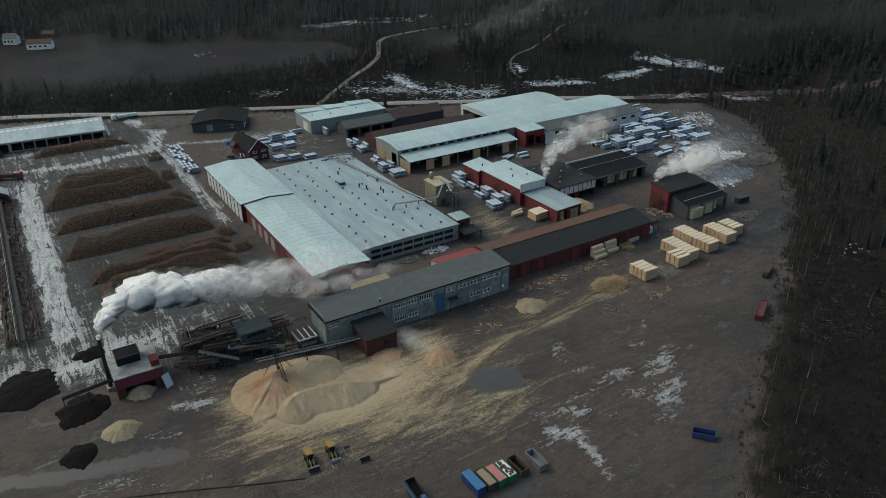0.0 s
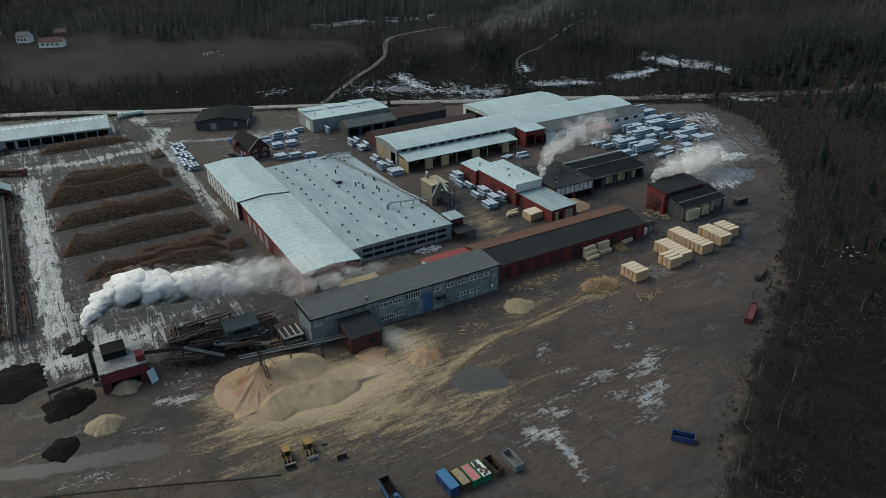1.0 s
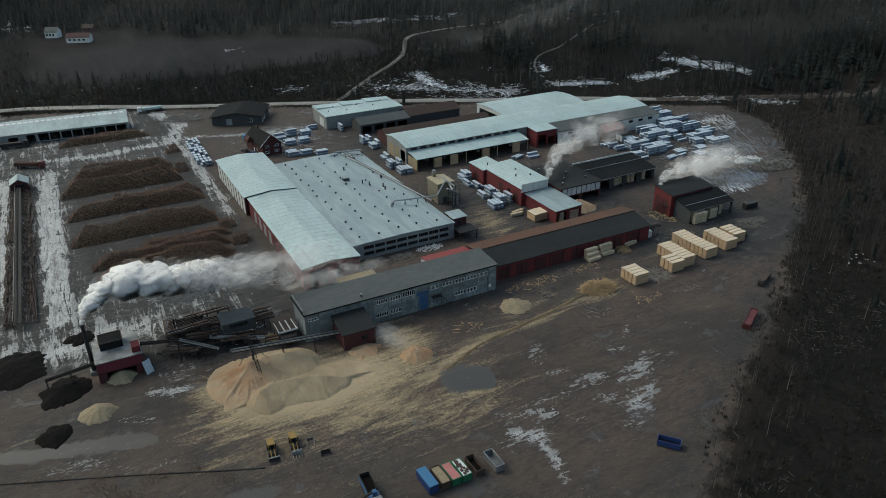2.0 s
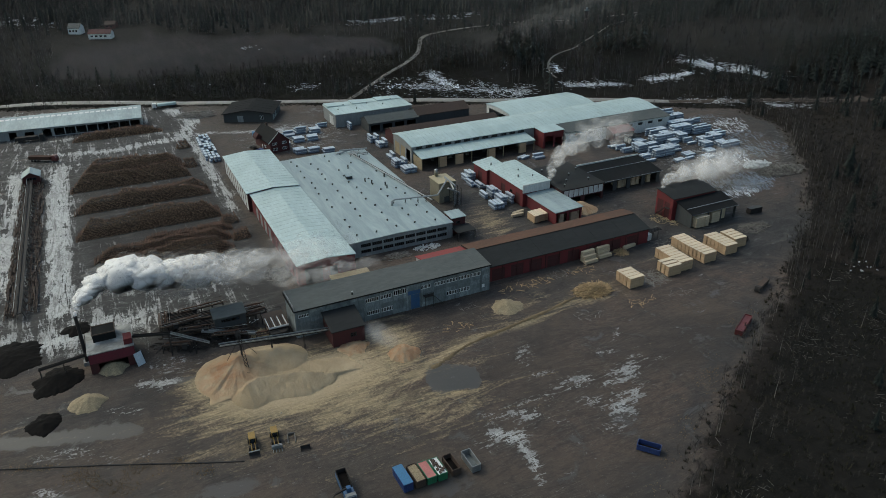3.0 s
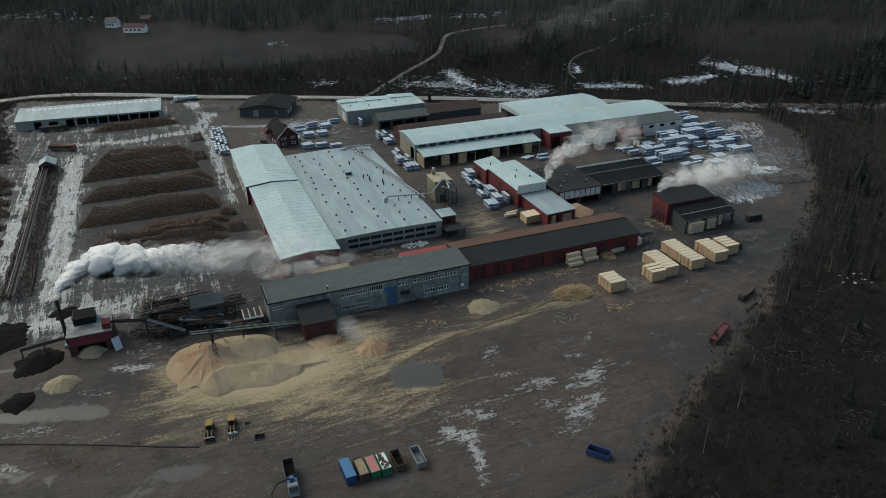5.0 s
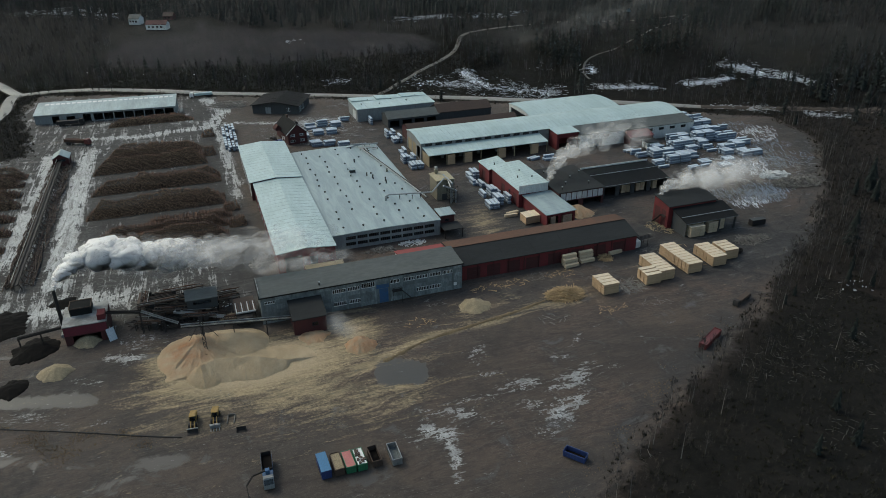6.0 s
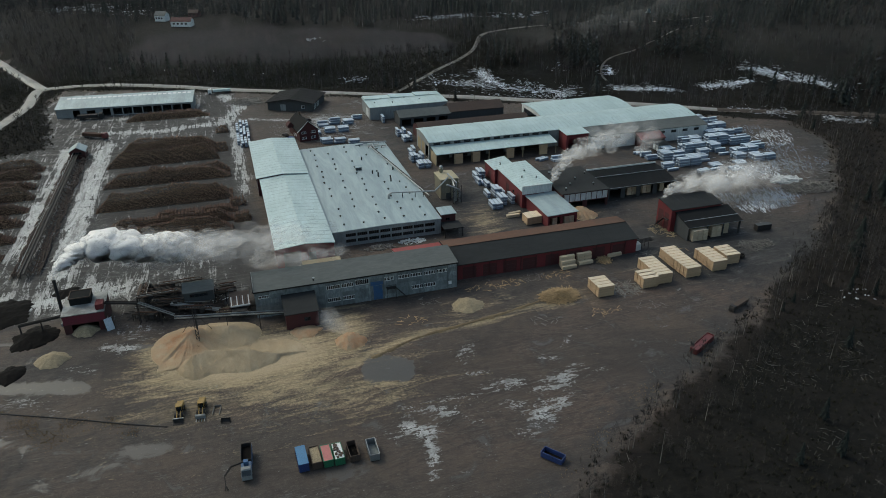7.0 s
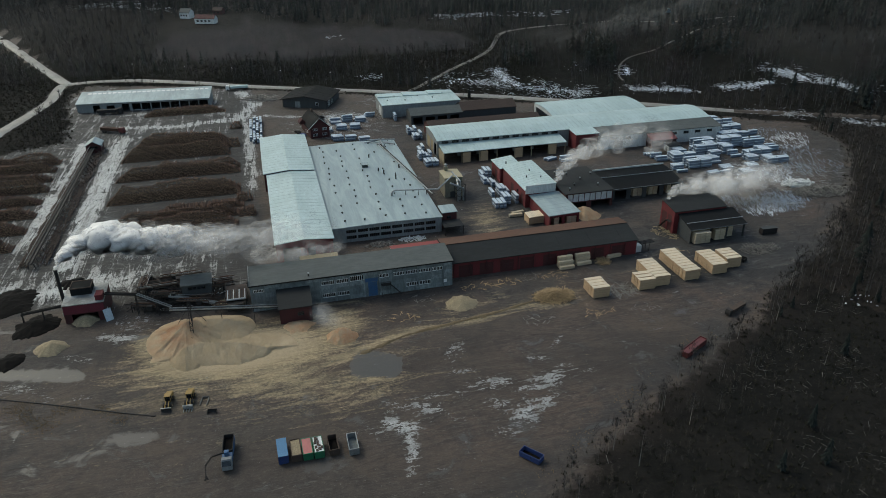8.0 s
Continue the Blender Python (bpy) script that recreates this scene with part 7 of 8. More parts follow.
roll_container("long closed blue container with a lighter blue lid", M_navy, 58.2, 88.6, 2, 6.6, 2.5, lid=M_blue_pale)
roll_container("rusty open container filled with yellow wood chips", M_rust, 60.9, 88.3, 2, 6.0, 2.2, load=M_chips, fill=0.92)
roll_container("green open container with a faded red load", M_green, 63.2, 88.1, 2, 5.8, 2.2, load=M_pink, fill=1.0)
mixed = roll_container("green container full of white rubble and sheets", M_green, 65.5, 88.0, 2, 5.8, 2.2, load=M_white, fill=1.0)
rng = random.Random(8)
for k in range(12):
    x, y = rng.uniform(-0.8, 0.8), rng.uniform(-2.4, 2.4)
    # dark blocks added in place of the shaded holes between the white sheets
    part("scrap", Build().box(x - 0.3, y - 0.35, 2.1, x + 0.3, y + 0.35, 2.45 + rng.uniform(0, 0.15)), M_rust, mixed, "dark block in place of a shaded hole in the white load")
# no real load here: a near-black surface low in the empty tub
roll_container("rusty brown empty open container", M_rust, 68.6, 88.0, 2, 5.6, 2.0, load=M_bark_heap, fill=0.3)
roll_container("pale steel open container with a frosted rim", M_steel, 72.6, 87.2, 0, 6.0, 2.1, load=M_concrete, fill=0.22)
roll_container("dark blue open skip standing alone on the mud", M_navy, 107.6, 74.4, 39, 5.6, 1.7, load=M_bark_heap, fill=0.25)
roll_container("dark steel container at the yard's edge", M_steel_dark, 222.6, 154.6, 88, 6.5, 2.4, lid=M_dark_wall)
roll_container("low dark container beside the last timber stack", M_steel_dark, 201.8, 139.6, 30, 3.6, 1.4, load=M_bark_heap, fill=0.5)
roll_container("long red drawbar wagon parked under the wood's edge", M_machine_red, 160.9, 100.2, -61, 11.2, 1.9, W=2.3, load=M_machine_red, fill=0.9)
tarps = thing("tarpaulin_crate", "pale blue tarpaulin-covered crate on the yard", "crate", 83.6, 331.6, 0)
part("crate", Build().box(-1.7, -1.3, -0.05, 1.7, 1.3, 1.7), M_blue_pale, tarps)
part("cover", Build().extrude([(-1.4, 1.7), (1.4, 1.7), (1.3, 2.0), (0, 2.15), (-1.3, 2.0)], "x", -1.8, 1.8), M_blue_pale, tarps)
copy_thing(tarps, pose(87.3, 331.4, 0, 0, 0, 4))


def wheel(b, x, y, z, r, w):
    b.tube((x - w / 2, y, z), (x + w / 2, y, z), r, r, 14)


def wheel_loader(label, x, y, a, fork=False):
    """Nose along -y."""
    v = thing("wheel_loader", label, "wheel loader", x, y, 0, a, "wheel loaders")
    part("engine_hood", Build().box(-0.95, 0.9, 1.0, 0.95, 3.5, 2.3).box(-0.8, 1.2, 2.3, 0.8, 3.2, 2.5), M_yellow, v)
    part("cab", Build().box(-0.85, -0.7, 1.2, 0.85, 0.85, 3.2), M_glass, v)
    part("cab_roof", Build().box(-0.95, -0.8, 3.2, 0.95, 0.95, 3.38), M_yellow, v)
    part("cab_frame", Build().box(-0.9, -0.75, 1.0, -0.78, -0.62, 3.2).box(0.78, -0.75, 1.0, 0.9, -0.62, 3.2).box(-0.9, 0.76, 1.0, -0.78, 0.9, 3.2).box(0.78, 0.76, 1.0, 0.9, 0.9, 3.2), M_yellow, v)
    part("front_frame", Build().box(-0.6, -2.6, 0.7, 0.6, -0.8, 1.5), M_steel_dark, v)
    part("lift_arm", Build().beam((-0.5, -1.2, 1.9), (-0.5, -3.8, 0.9), 0.24, 0.42), M_yellow, v)
    part("lift_arm", Build().beam((0.5, -1.2, 1.9), (0.5, -3.8, 0.9), 0.24, 0.42), M_yellow, v)
    for sx in (-1.05, 1.05):
        for sy in (-1.7, 1.7):
            t = Build()
            wheel(t, sx, sy, 0.8, 0.8, 0.55)
            w = part("tyre", t, M_rubber, v)
            h = Build()
            wheel(h, sx + (0.02 if sx > 0 else -0.02), sy, 0.8, 0.4, 0.56)
            part("rim", h, M_yellow, w)
    if fork:
        f = Build()
        f.box(-1.5, -4.1, 0.1, 1.5, -3.9, 1.6)
        for k in range(4):
            f.box(-1.3 + 0.8 * k, -5.6, 0.1, -1.1 + 0.8 * k, -4.1, 0.3)
        f.box(-1.4, -4.7, 1.5, 1.4, -4.5, 1.7)
        part("log_fork", f, M_steel, v, "pale steel log fork")
    else:
        part("bucket", Build().extrude([(-5.3, 0.05), (-4.0, 0.05), (-3.7, 0.7), (-3.9, 1.4), (-4.05, 1.4), (-3.9, 0.75), (-4.1, 0.2), (-5.3, 0.15)], "x", -1.5, 1.5), M_steel_dark, v)
        part("bucket_edge", Build().box(-1.55, -4.15, 1.3, 1.55, -3.9, 1.55), M_steel, v)
    return v


wheel_loader("yellow wheel loader with a dark bucket on the ground", 33.9, 112.6, -6)
wheel_loader("yellow wheel loader with a pale log fork", 38.6, 112.4, -6, True)
bucket = thing("loader_bucket", "spare dark loader bucket lying on the mud", "bucket", 43.6, 106.6, 0, -8)
part("shell", Build().extrude([(-0.8, -0.05), (0.5, -0.05), (0.8, 0.6), (0.6, 1.2), (0.45, 1.2), (0.62, 0.6), (0.4, 0.08), (-0.8, 0.05)], "x", -1.4, 1.4), M_steel_dark, bucket)
part("cheek", Build().box(-1.4, -0.6, 0.0, -1.32, 0.5, 0.9), M_steel_dark, bucket)
part("cheek", Build().box(1.32, -0.6, 0.0, 1.4, 0.5, 0.9), M_steel_dark, bucket)
fork = thing("spare_log_fork", "pale log fork frame lying by the loaders", "fork", 42.0, 111.0, 0, -10)
part("frame", Build().beam((-1.2, -1.6, 0.2), (-1.2, 1.8, 0.3), 0.25).beam((0.6, -1.6, 0.2), (0.6, 1.8, 0.3), 0.25).beam((-1.2, 1.8, 0.4), (0.6, 1.8, 0.4), 0.3, 0.5), M_brash, fork)


def crane_truck(x, y, a):
    v = thing("crane_truck", "blue hook truck with an open bin and a folded loading crane", "truck", x, y, 0, a)
    part("chassis", Build().box(-0.5, -5.2, 0.7, 0.5, 3.6, 1.1), M_steel_dark, v)
    part("cab", Build().extrude([(-6.6, 0.7), (-4.6, 0.7), (-4.6, 3.2), (-5.9, 3.2), (-6.6, 2.0)], "x", -1.2, 1.2), M_grey_wall, v, "pale driver's cab")
    part("windscreen", Build().beam((0, -6.68, 2.05), (0, -6.0, 3.1), 2.1, 0.06), M_glass, v)
    part("cab_roof", Build().box(-1.0, -5.8, 3.204, 1.0, -4.8, 3.4), M_grey_wall, v)
    part("crane_base", Build().box(-1.2, -4.4, 1.1, 1.2, -2.4, 2.6).box(-0.5, -4.0, 2.6, 0.5, -3.0, 4.0), M_blue, v, "blue crane column")
    part("crane_arm", Build().beam((0, -3.4, 3.8), (-3.4, -4.2, 3.6), 0.35, 0.4).beam((-3.4, -4.2, 3.6), (-5.0, -5.6, 2.2), 0.28, 0.32).beam((-5.0, -5.6, 2.2), (-4.8, -7.8, 1.0), 0.22, 0.25), M_steel_dark, v)
    part("grapple", Build().beam((-4.8, -7.8, 1.0), (-4.3, -8.6, 0.5), 0.3, 0.35).beam((-4.8, -7.8, 1.0), (-5.0, -8.7, 0.5), 0.3, 0.35), M_steel_dark, v)
    b = Build()
    open_box(b, -1.25, -2.2, 1.25, 3.8, 1.1, 3.1)
    part("bin", b, M_steel_dark, v, "dark open bin")
    part("side_panel", Build().box(1.26, -2.2, 1.2, 1.32, 3.8, 2.6), M_blue, v)
    part("side_panel", Build().box(-1.32, -2.2, 1.2, -1.26, 3.8, 2.6), M_blue, v)
    part("load", Build().box(-1.14, -2.1, 1.2, 1.14, 3.7, 2.0), M_bark_heap, v)
    for sx in (-1.05, 1.05):
        for sy in (-5.4, 1.2, 2.6):
            t = Build()
            wheel(t, sx, sy, 0.5, 0.52, 0.4)
            part("tyre", t, M_rubber, v)
    return v


crane_truck(47.4, 92.0, -3)
for ob in scene.objects:
    if ob.parent is None and ob.name.split('.')[0] in {'crane_truck', 'wheel_loader', 'roll_container', 'loader_bucket', 'spare_log_fork'}:
        q = 0.74 if 'loader' in ob.name else 0.84
        ob.scale = (q, q, q)


pipe_run = thing("ground_pipe", "long black pipe lying across the muddy yard", "pipe", 0, 0, 0)
run = [(-44, 141.5), (-24, 132.8), (-9.8, 126.7), (4.6, 120.6), (14, 116.4), (23, 112.2), (31, 108.8)]
for a, c in zip(run, run[1:]):
    part("pipe_length", Build().tube((*a, 0.1), (*c, 0.1), 0.15, 0.15, 8), M_rubber, pipe_run)
    part("coupling", Build().tube((c[0] - 0.3, c[1] + 0.13, 0.12), (c[0] + 0.3, c[1] - 0.13, 0.12), 0.2, 0.2, 8), M_steel_dark, pipe_run)


def lorry(x, y, a, label, cabmat, bed):
    v = thing("lorry", label, "lorry", x, y, 0, a)
    part("bed", Build().box(-1.25, -2.0, 1.0, 1.25, 8.5, 1.25), M_steel_dark, v)
    part("load", Build().box(-1.2, -1.6, 1.25, 1.2, 8.2, 2.5), bed, v)
    part("cab", Build().extrude([(-4.4, 0.6), (-2.3, 0.6), (-2.3, 3.0), (-4.0, 3.0), (-4.4, 2.0)], "x", -1.2, 1.2), cabmat, v)
    for sx in (-1.05, 1.05):
        for sy in (-3.4, 5.4, 6.8):
            t = Build()
            wheel(t, sx, sy, 0.5, 0.52, 0.4)
            part("tyre", t, M_rubber, v)
    return v


lorry(48.0, 407.0, -88, "white lorry with a long pale flatbed behind the sheds", M_white, M_roof_white)
lorry(-7.0, 337.0, 60, "dark red timber lorry beside the log conveyor", M_machine_red, M_log)
lorry(-13.0, 373.4, 85, "dark lorry in front of the open shed", M_steel_dark, M_steel_dark)
lorry(181.0, 113.2, -66, "small dark forestry wagon under the wood's edge", M_steel_dark, M_rust).scale = (0.62, 0.62, 0.62)


def car(x, y, a, mat, label):
    v = thing("car", label, "car", x, y, float(ground_height(x, y)), a)
    part("body", Build().extrude([(-2.1, 0.35), (2.1, 0.35), (2.15, 0.8), (1.2, 0.95), (0.7, 1.4), (-1.2, 1.42), (-1.8, 0.95), (-2.15, 0.85)], "x", -0.85, 0.85), mat, v)
    part("windscreen", Build().beam((0, 1.22, 0.97), (0, 0.74, 1.38), 1.5, 0.05), M_glass, v)
    for sx in (-0.78, 0.78):
        for sy in (-1.3, 1.35):
            t = Build()
            wheel(t, sx, sy, 0.32, 0.33, 0.22)
            part("tyre", t, M_rubber, v)
    return v


car(78.0, 312.0, 20, M_steel_dark, "dark grey car parked by the red office house")
car(80.0, 306.5, 25, M_navy, "dark blue car parked by the red office house")
car(91.0, 334.0, 90, M_steel_dark, "dark car standing on the icy yard")
pump = thing("steel_rack", "dark steel rack with beams beside the red store", "rack", 175.2, 154.6, 0)
part("cabinet", Build().box(-2.2, -1.2, -0.05, -0.2, 1.0, 2.2), M_white_wall, pump, "pale cabinet")
part("frame", Build().box(-0.1, -1.2, -0.05, 0.05, -1.05, 2.6).box(2.4, -1.2, -0.05, 2.55, -1.05, 2.6).box(-0.1, 1.0, -0.05, 0.05, 1.15, 2.6).box(2.4, 1.0, -0.05, 2.55, 1.15, 2.6), M_steel_dark, pump)
for k in range(4):
    part("beam", Build().beam((-0.6, -1.0 + 0.6 * k, 2.7), (4.6, -0.4 + 0.6 * k, 2.7), 0.25), M_steel_dark, pump)


# ---- far farm, mast and poles ----
def farm(name, label, x, y, w, d, h, r, a, wall, roof, n):
    q = float(ground_height(x, y))
    building(name, label, "house", x - w / 2, x + w / 2, y - d / 2, y + d / 2, wall, roof, h, gable(h, r), "x", [("dark_window", "S", 0.1 + 0.8 * i / n, 0.1 + 0.8 * (i + 0.55) / n, h * 0.35, h * 0.65, 2) for i in range(n)], rz=a, over=0.4, base=q)


farm("farmhouse", "white wooden farmhouse with a dark gabled roof", 12.8, 613, 9, 7, 4.6, 7.4, -30, M_white, M_roof_mill, 3)
farm("barn", "long low white-walled barn under a dark red roof", 28.7, 586, 16, 7, 4.0, 6.4, -22, M_white, M_red_dark, 4)
farm("red_barn", "small red wooden barn beyond the farmhouse", 37.8, 617, 8, 6, 3.6, 5.6, -25, M_red_dark, M_roof_brown, 2)
pyl = thing("lattice_mast", "grey lattice mast standing in the woods", "mast", 318.0, 392.0, float(ground_height(318, 392)))
pm = Build()
for sx, sy in ((-1, -1), (1, -1), (1, 1), (-1, 1)):
    pm.beam((1.9 * sx, 1.9 * sy, -0.2), (0.4 * sx, 0.4 * sy, 24), 0.22)
for k in range(8):
    z0, z1 = 3.0 * k, 3.0 * (k + 1)
    s0, s1 = 1.9 - 1.5 * z0 / 24, 1.9 - 1.5 * z1 / 24
    for (ax, ay), (bx, by) in (((-1, -1), (1, -1)), ((1, -1), (1, 1)), ((1, 1), (-1, 1)), ((-1, 1), (-1, -1))):
        pm.beam((ax * s0, ay * s0, z0), (bx * s1, by * s1, z1), 0.12)
part("lattice", pm, M_steel_dark, pyl)
part("head", Build().box(-1.6, -0.6, 23.6, 1.6, 0.6, 24.6).box(-0.6, -0.6, 24.6, 0.6, 0.6, 26), M_concrete, pyl, "pale frosted head")
pole = thing("utility_pole", "thin wooden utility pole beside the road", "utility pole", 20, 439, 0, 0, "poles along the road")
part("shaft", Build().tube((0, 0, -0.3), (0, 0, 9), 0.12, 0.08, 8), M_trunk, pole)
part("crossarm", Build().box(-0.9, -0.06, 8.3, 0.9, 0.06, 8.45), M_trunk, pole)
part("lamp_head", Build().box(-0.2, -0.9, 8.8, 0.2, 0.1, 8.95), M_white, pole)
for x, y in ((-12, 455), (48, 426), (76, 411), (104, 398), (132, 384), (168, 368)):
    copy_thing(pole, pose(x, y, float(ground_height(x, y)), 0, 0, 25))


# ---- woods, brush and frosted brash ----
def spruce_template(tiers, points, seed):
    rng = np.random.RandomState(seed)
    v, f, m = [], [], []

    def tri(a, b, c, k):
        f.append((a, b, c))
        m.append(k)

    for i in range(4):
        t = math.pi / 2 * i
        v.append((0.016 * math.cos(t), 0.016 * math.sin(t), -0.02))
    v.append((0, 0, 0.9))
    for i in range(4):
        tri(i, (i + 1) % 4, 4, 0)
    for k in range(tiers):
        u = k / tiers
        z = 0.12 + 0.86 * u ** 0.92
        r = 0.19 * (1 - u) ** 0.85 + 0.018
        top = min(1.0, z + 0.22 * (1 - 0.6 * u))
        apex = len(v)
        v.append((rng.uniform(-0.01, 0.01), rng.uniform(-0.01, 0.01), top))
        ring = len(v)
        off = rng.uniform(0, 6.28)
        for i in range(points):
            t = off + 2 * math.pi * i / points + rng.uniform(-0.15, 0.15)
            q = r * (1.0 if i % 2 == 0 else 0.5) * rng.uniform(0.7, 1.15)
            v.append((q * math.cos(t), q * math.sin(t), z - (0.035 if i % 2 == 0 else -0.02) + rng.uniform(-0.015, 0.015)))
        for i in range(points):
            tri(ring + i, ring + (i + 1) % points, apex, 1)
    return np.array(v), np.array(f), np.array(m)


def birch_template(limbs, twigs, seed, slim=1.0):
    rng = np.random.RandomState(seed)
    v, f, m = [], [], []

    def spike(a, b, w, k, flat=False):
        a, b = np.array(a), np.array(b)
        d = b - a
        s = np.cross(d, (0.3, 0.2, 1.0))
        s = s / (np.linalg.norm(s) + 1e-9) * w
        n = len(v)
        if flat:
            v.extend([tuple(a - s), tuple(a + s), tuple(b)])
            f.append((n, n + 1, n + 2))
            m.append(k)
            return
        u = np.cross(d, s)
        u = u / (np.linalg.norm(u) + 1e-9) * w
        v.extend([tuple(a - s), tuple(a + s), tuple(a + u), tuple(b)])
        for t in ((0, 1, 3), (1, 2, 3), (2, 0, 3)):
            f.append(tuple(n + q for q in t))
            m.append(k)

    lean = rng.uniform(-0.04, 0.04, 2)
    spike((0, 0, -0.03), (lean[0], lean[1], 1.0), 0.0105 * slim, 0)
    spike((0.004, 0, -0.03), (lean[0] * 0.6, lean[1] * 0.6, 0.72), 0.0115 * slim, 0)
    for i in range(limbs):
        z = rng.uniform(0.28, 0.95)
        t = rng.uniform(0, 6.28)
        L = 0.24 * (1.08 - z) + 0.05
        a = (lean[0] * z, lean[1] * z, z)
        b = (a[0] + L * math.cos(t), a[1] + L * math.sin(t), z + L * rng.uniform(0.5, 1.0))
        spike(a, b, (0.015 if limbs > 20 else 0.006) * slim, 1, limbs > 20)
        for _ in range(twigs):
            q = rng.uniform(0.3, 1.0)
            c = tuple(a[j] + (b[j] - a[j]) * q for j in range(3))
            e = (c[0] + rng.uniform(-0.08, 0.08), c[1] + rng.uniform(-0.08, 0.08), c[2] + rng.uniform(-0.02, 0.12))
            spike(c, e, 0.0105, 1, True)
    return np.array(v), np.array(f), np.array(m)


def template_mesh(name, tpl, mats, k=None):
    v, f, m = tpl
    sel = f if k is None else f[m == k]
    used = np.unique(sel)
    idx = np.zeros(len(v), int)
    idx[used] = np.arange(len(used))
    me = raw_mesh(name, v[used].tolist(), idx[sel].tolist(), mats)
    return me


def scatter(name, label, category, tpls, mats, pts, heights, seed):
    """Many plants in one mesh, each turned and sized at random."""
    rng = np.random.RandomState(seed)
    V, F, MI, base = [], [], [], 0
    kind = rng.randint(0, len(tpls), len(pts))
    for (x, y, z), h, k in zip(pts, heights, kind):
        v, f, m = tpls[k]
        a = rng.uniform(0, 6.28)
        w = h * rng.uniform(0.8, 1.25)
        c, s = math.cos(a) * w, math.sin(a) * w
        V.append(np.stack([v[:, 0] * c - v[:, 1] * s + x, v[:, 0] * s + v[:, 1] * c + y, v[:, 2] * h + z], -1))
        F.append(f + base)
        MI.append(m)
        base += len(v)
    V, F, MI = np.concatenate(V), np.concatenate(F), np.concatenate(MI)
    me = bpy.data.meshes.new(name)
    me.vertices.add(len(V))
    me.vertices.foreach_set("co", V.ravel())
    me.loops.add(F.size)
    me.loops.foreach_set("vertex_index", F.ravel().astype(np.int32))
    me.polygons.add(len(F))
    me.polygons.foreach_set("loop_start", np.arange(0, F.size, 3, dtype=np.int32))
    for q in mats:
        me.materials.append(q)
    me.polygons.foreach_set("material_index", MI.astype(np.int32))
    me.update()
    return tagged(new(name, me), label, category, kind="stuff")


SPRUCE = [spruce_template(9, 12, s) for s in (1, 2, 3)]
SPRUCE_FAR = [spruce_template(5, 8, s) for s in (4, 5, 6)]
BIRCH = [birch_template(19, 4, s) for s in (1, 2, 3, 4)]
BIRCH_FAR = [birch_template(30, 0, s, 1.1) for s in (5, 6, 7)]
BUSH = [birch_template(24, 1, s, 0.8) for s in (8, 9, 10)]
CLEARINGS = [(203, 373, 42, 22), (232, 346, 30, 10), (372, 318, 26, 12), (332, 317, 18, 9), (283, 324, 24, 8), (310, 276, 16, 9), (345, 254, 14, 7), (230, 520, 70, 12), (312, 372, 9, 7), (255, 440, 26, 22), (30, 585, 44, 34), (120, 500, 8, 8)]


def woods(n, seed):
    """Places in the woods with their distance from the yard's middle, and how far each lies inside a wood."""
    rng = np.random.RandomState(seed)
    x, y = rng.uniform(-330, 900, n), rng.uniform(-60, 1150, n)
    s = 0.5 * x + 0.866 * y
    ok = (edge_of_yard(x, y) < -2.5) & (s < 1000)
    ok &= near_line(x, y, ROAD) > 6.5
    ok &= near_line(x, y, ROAD_W) > 7.5
    ok &= near_line(x, y, TRACK) > 4.0
    ok &= near_line(x, y, TRACK_B) > 4.5
    ok &= ~inside(x, y, FIELD) & ~inside(x, y, CUT)
    for cx, cy, ax, ay in CLEARINGS:
        ok &= ((x - cx) / ax) ** 2 + ((y - cy) / ay) ** 2 > 1.0
    # open ground west of the road, and beside the junction
    ok &= ~((x < -46) & (y < 440)) & ~((x < -100) & (y < 520))
    ok &= ~((x > -45) & (x < -20) & (y > 315) & (y < 440) & (rng.rand(n) < 0.85))
    gap = fbm(x, y, 55, 3)
    ok &= (gap > 0.36) | (rng.rand(n) < 0.3)
    x, y = x[ok], y[ok]
    return x, y, np.hypot(x - 60, y - 60), fbm(x, y, 90, 6)


wx, wy, wd, wk = woods(70000, 77)
wz = ground_height(wx, wy) - 0.1
wr = np.random.RandomState(5)
lot = wr.rand(len(wx))
hill = step(0.5 * wx + 0.866 * wy, 520, 600)
east = step(wx - 0.25 * wy, 150, 260)
is_spruce = lot < 0.16 + 0.30 * hill + 0.22 * east + 2.2 * (wk - 0.47)
is_spruce &= (lot < 0.07) | (wr.rand(len(wx)) < step(-edge_of_yard(wx, wy), 30, 75))
low_band = (wy > 380) & (wy < 470) & (wx < 210)
is_spruce = np.where(low_band, lot < 0.03, is_spruce)
near = wd < 330
clump = ((wx - 268) / 17) ** 2 + ((wy - 394) / 20) ** 2 < 1
clump |= ((wx - 345) / 40) ** 2 + ((wy - 385) / 22) ** 2 < 0.6
is_spruce = np.where(clump, lot < 0.8, is_spruce)
hs = np.where(clump, wr.uniform(9, 18, len(wx)), wr.uniform(5, 15, len(wx))) * (1 - 0.25 * low_band)
hb = wr.uniform(5.5, 11.5, len(wx)) * (1 - 0.2 * low_band)
P = np.stack([wx, wy, wz], -1)
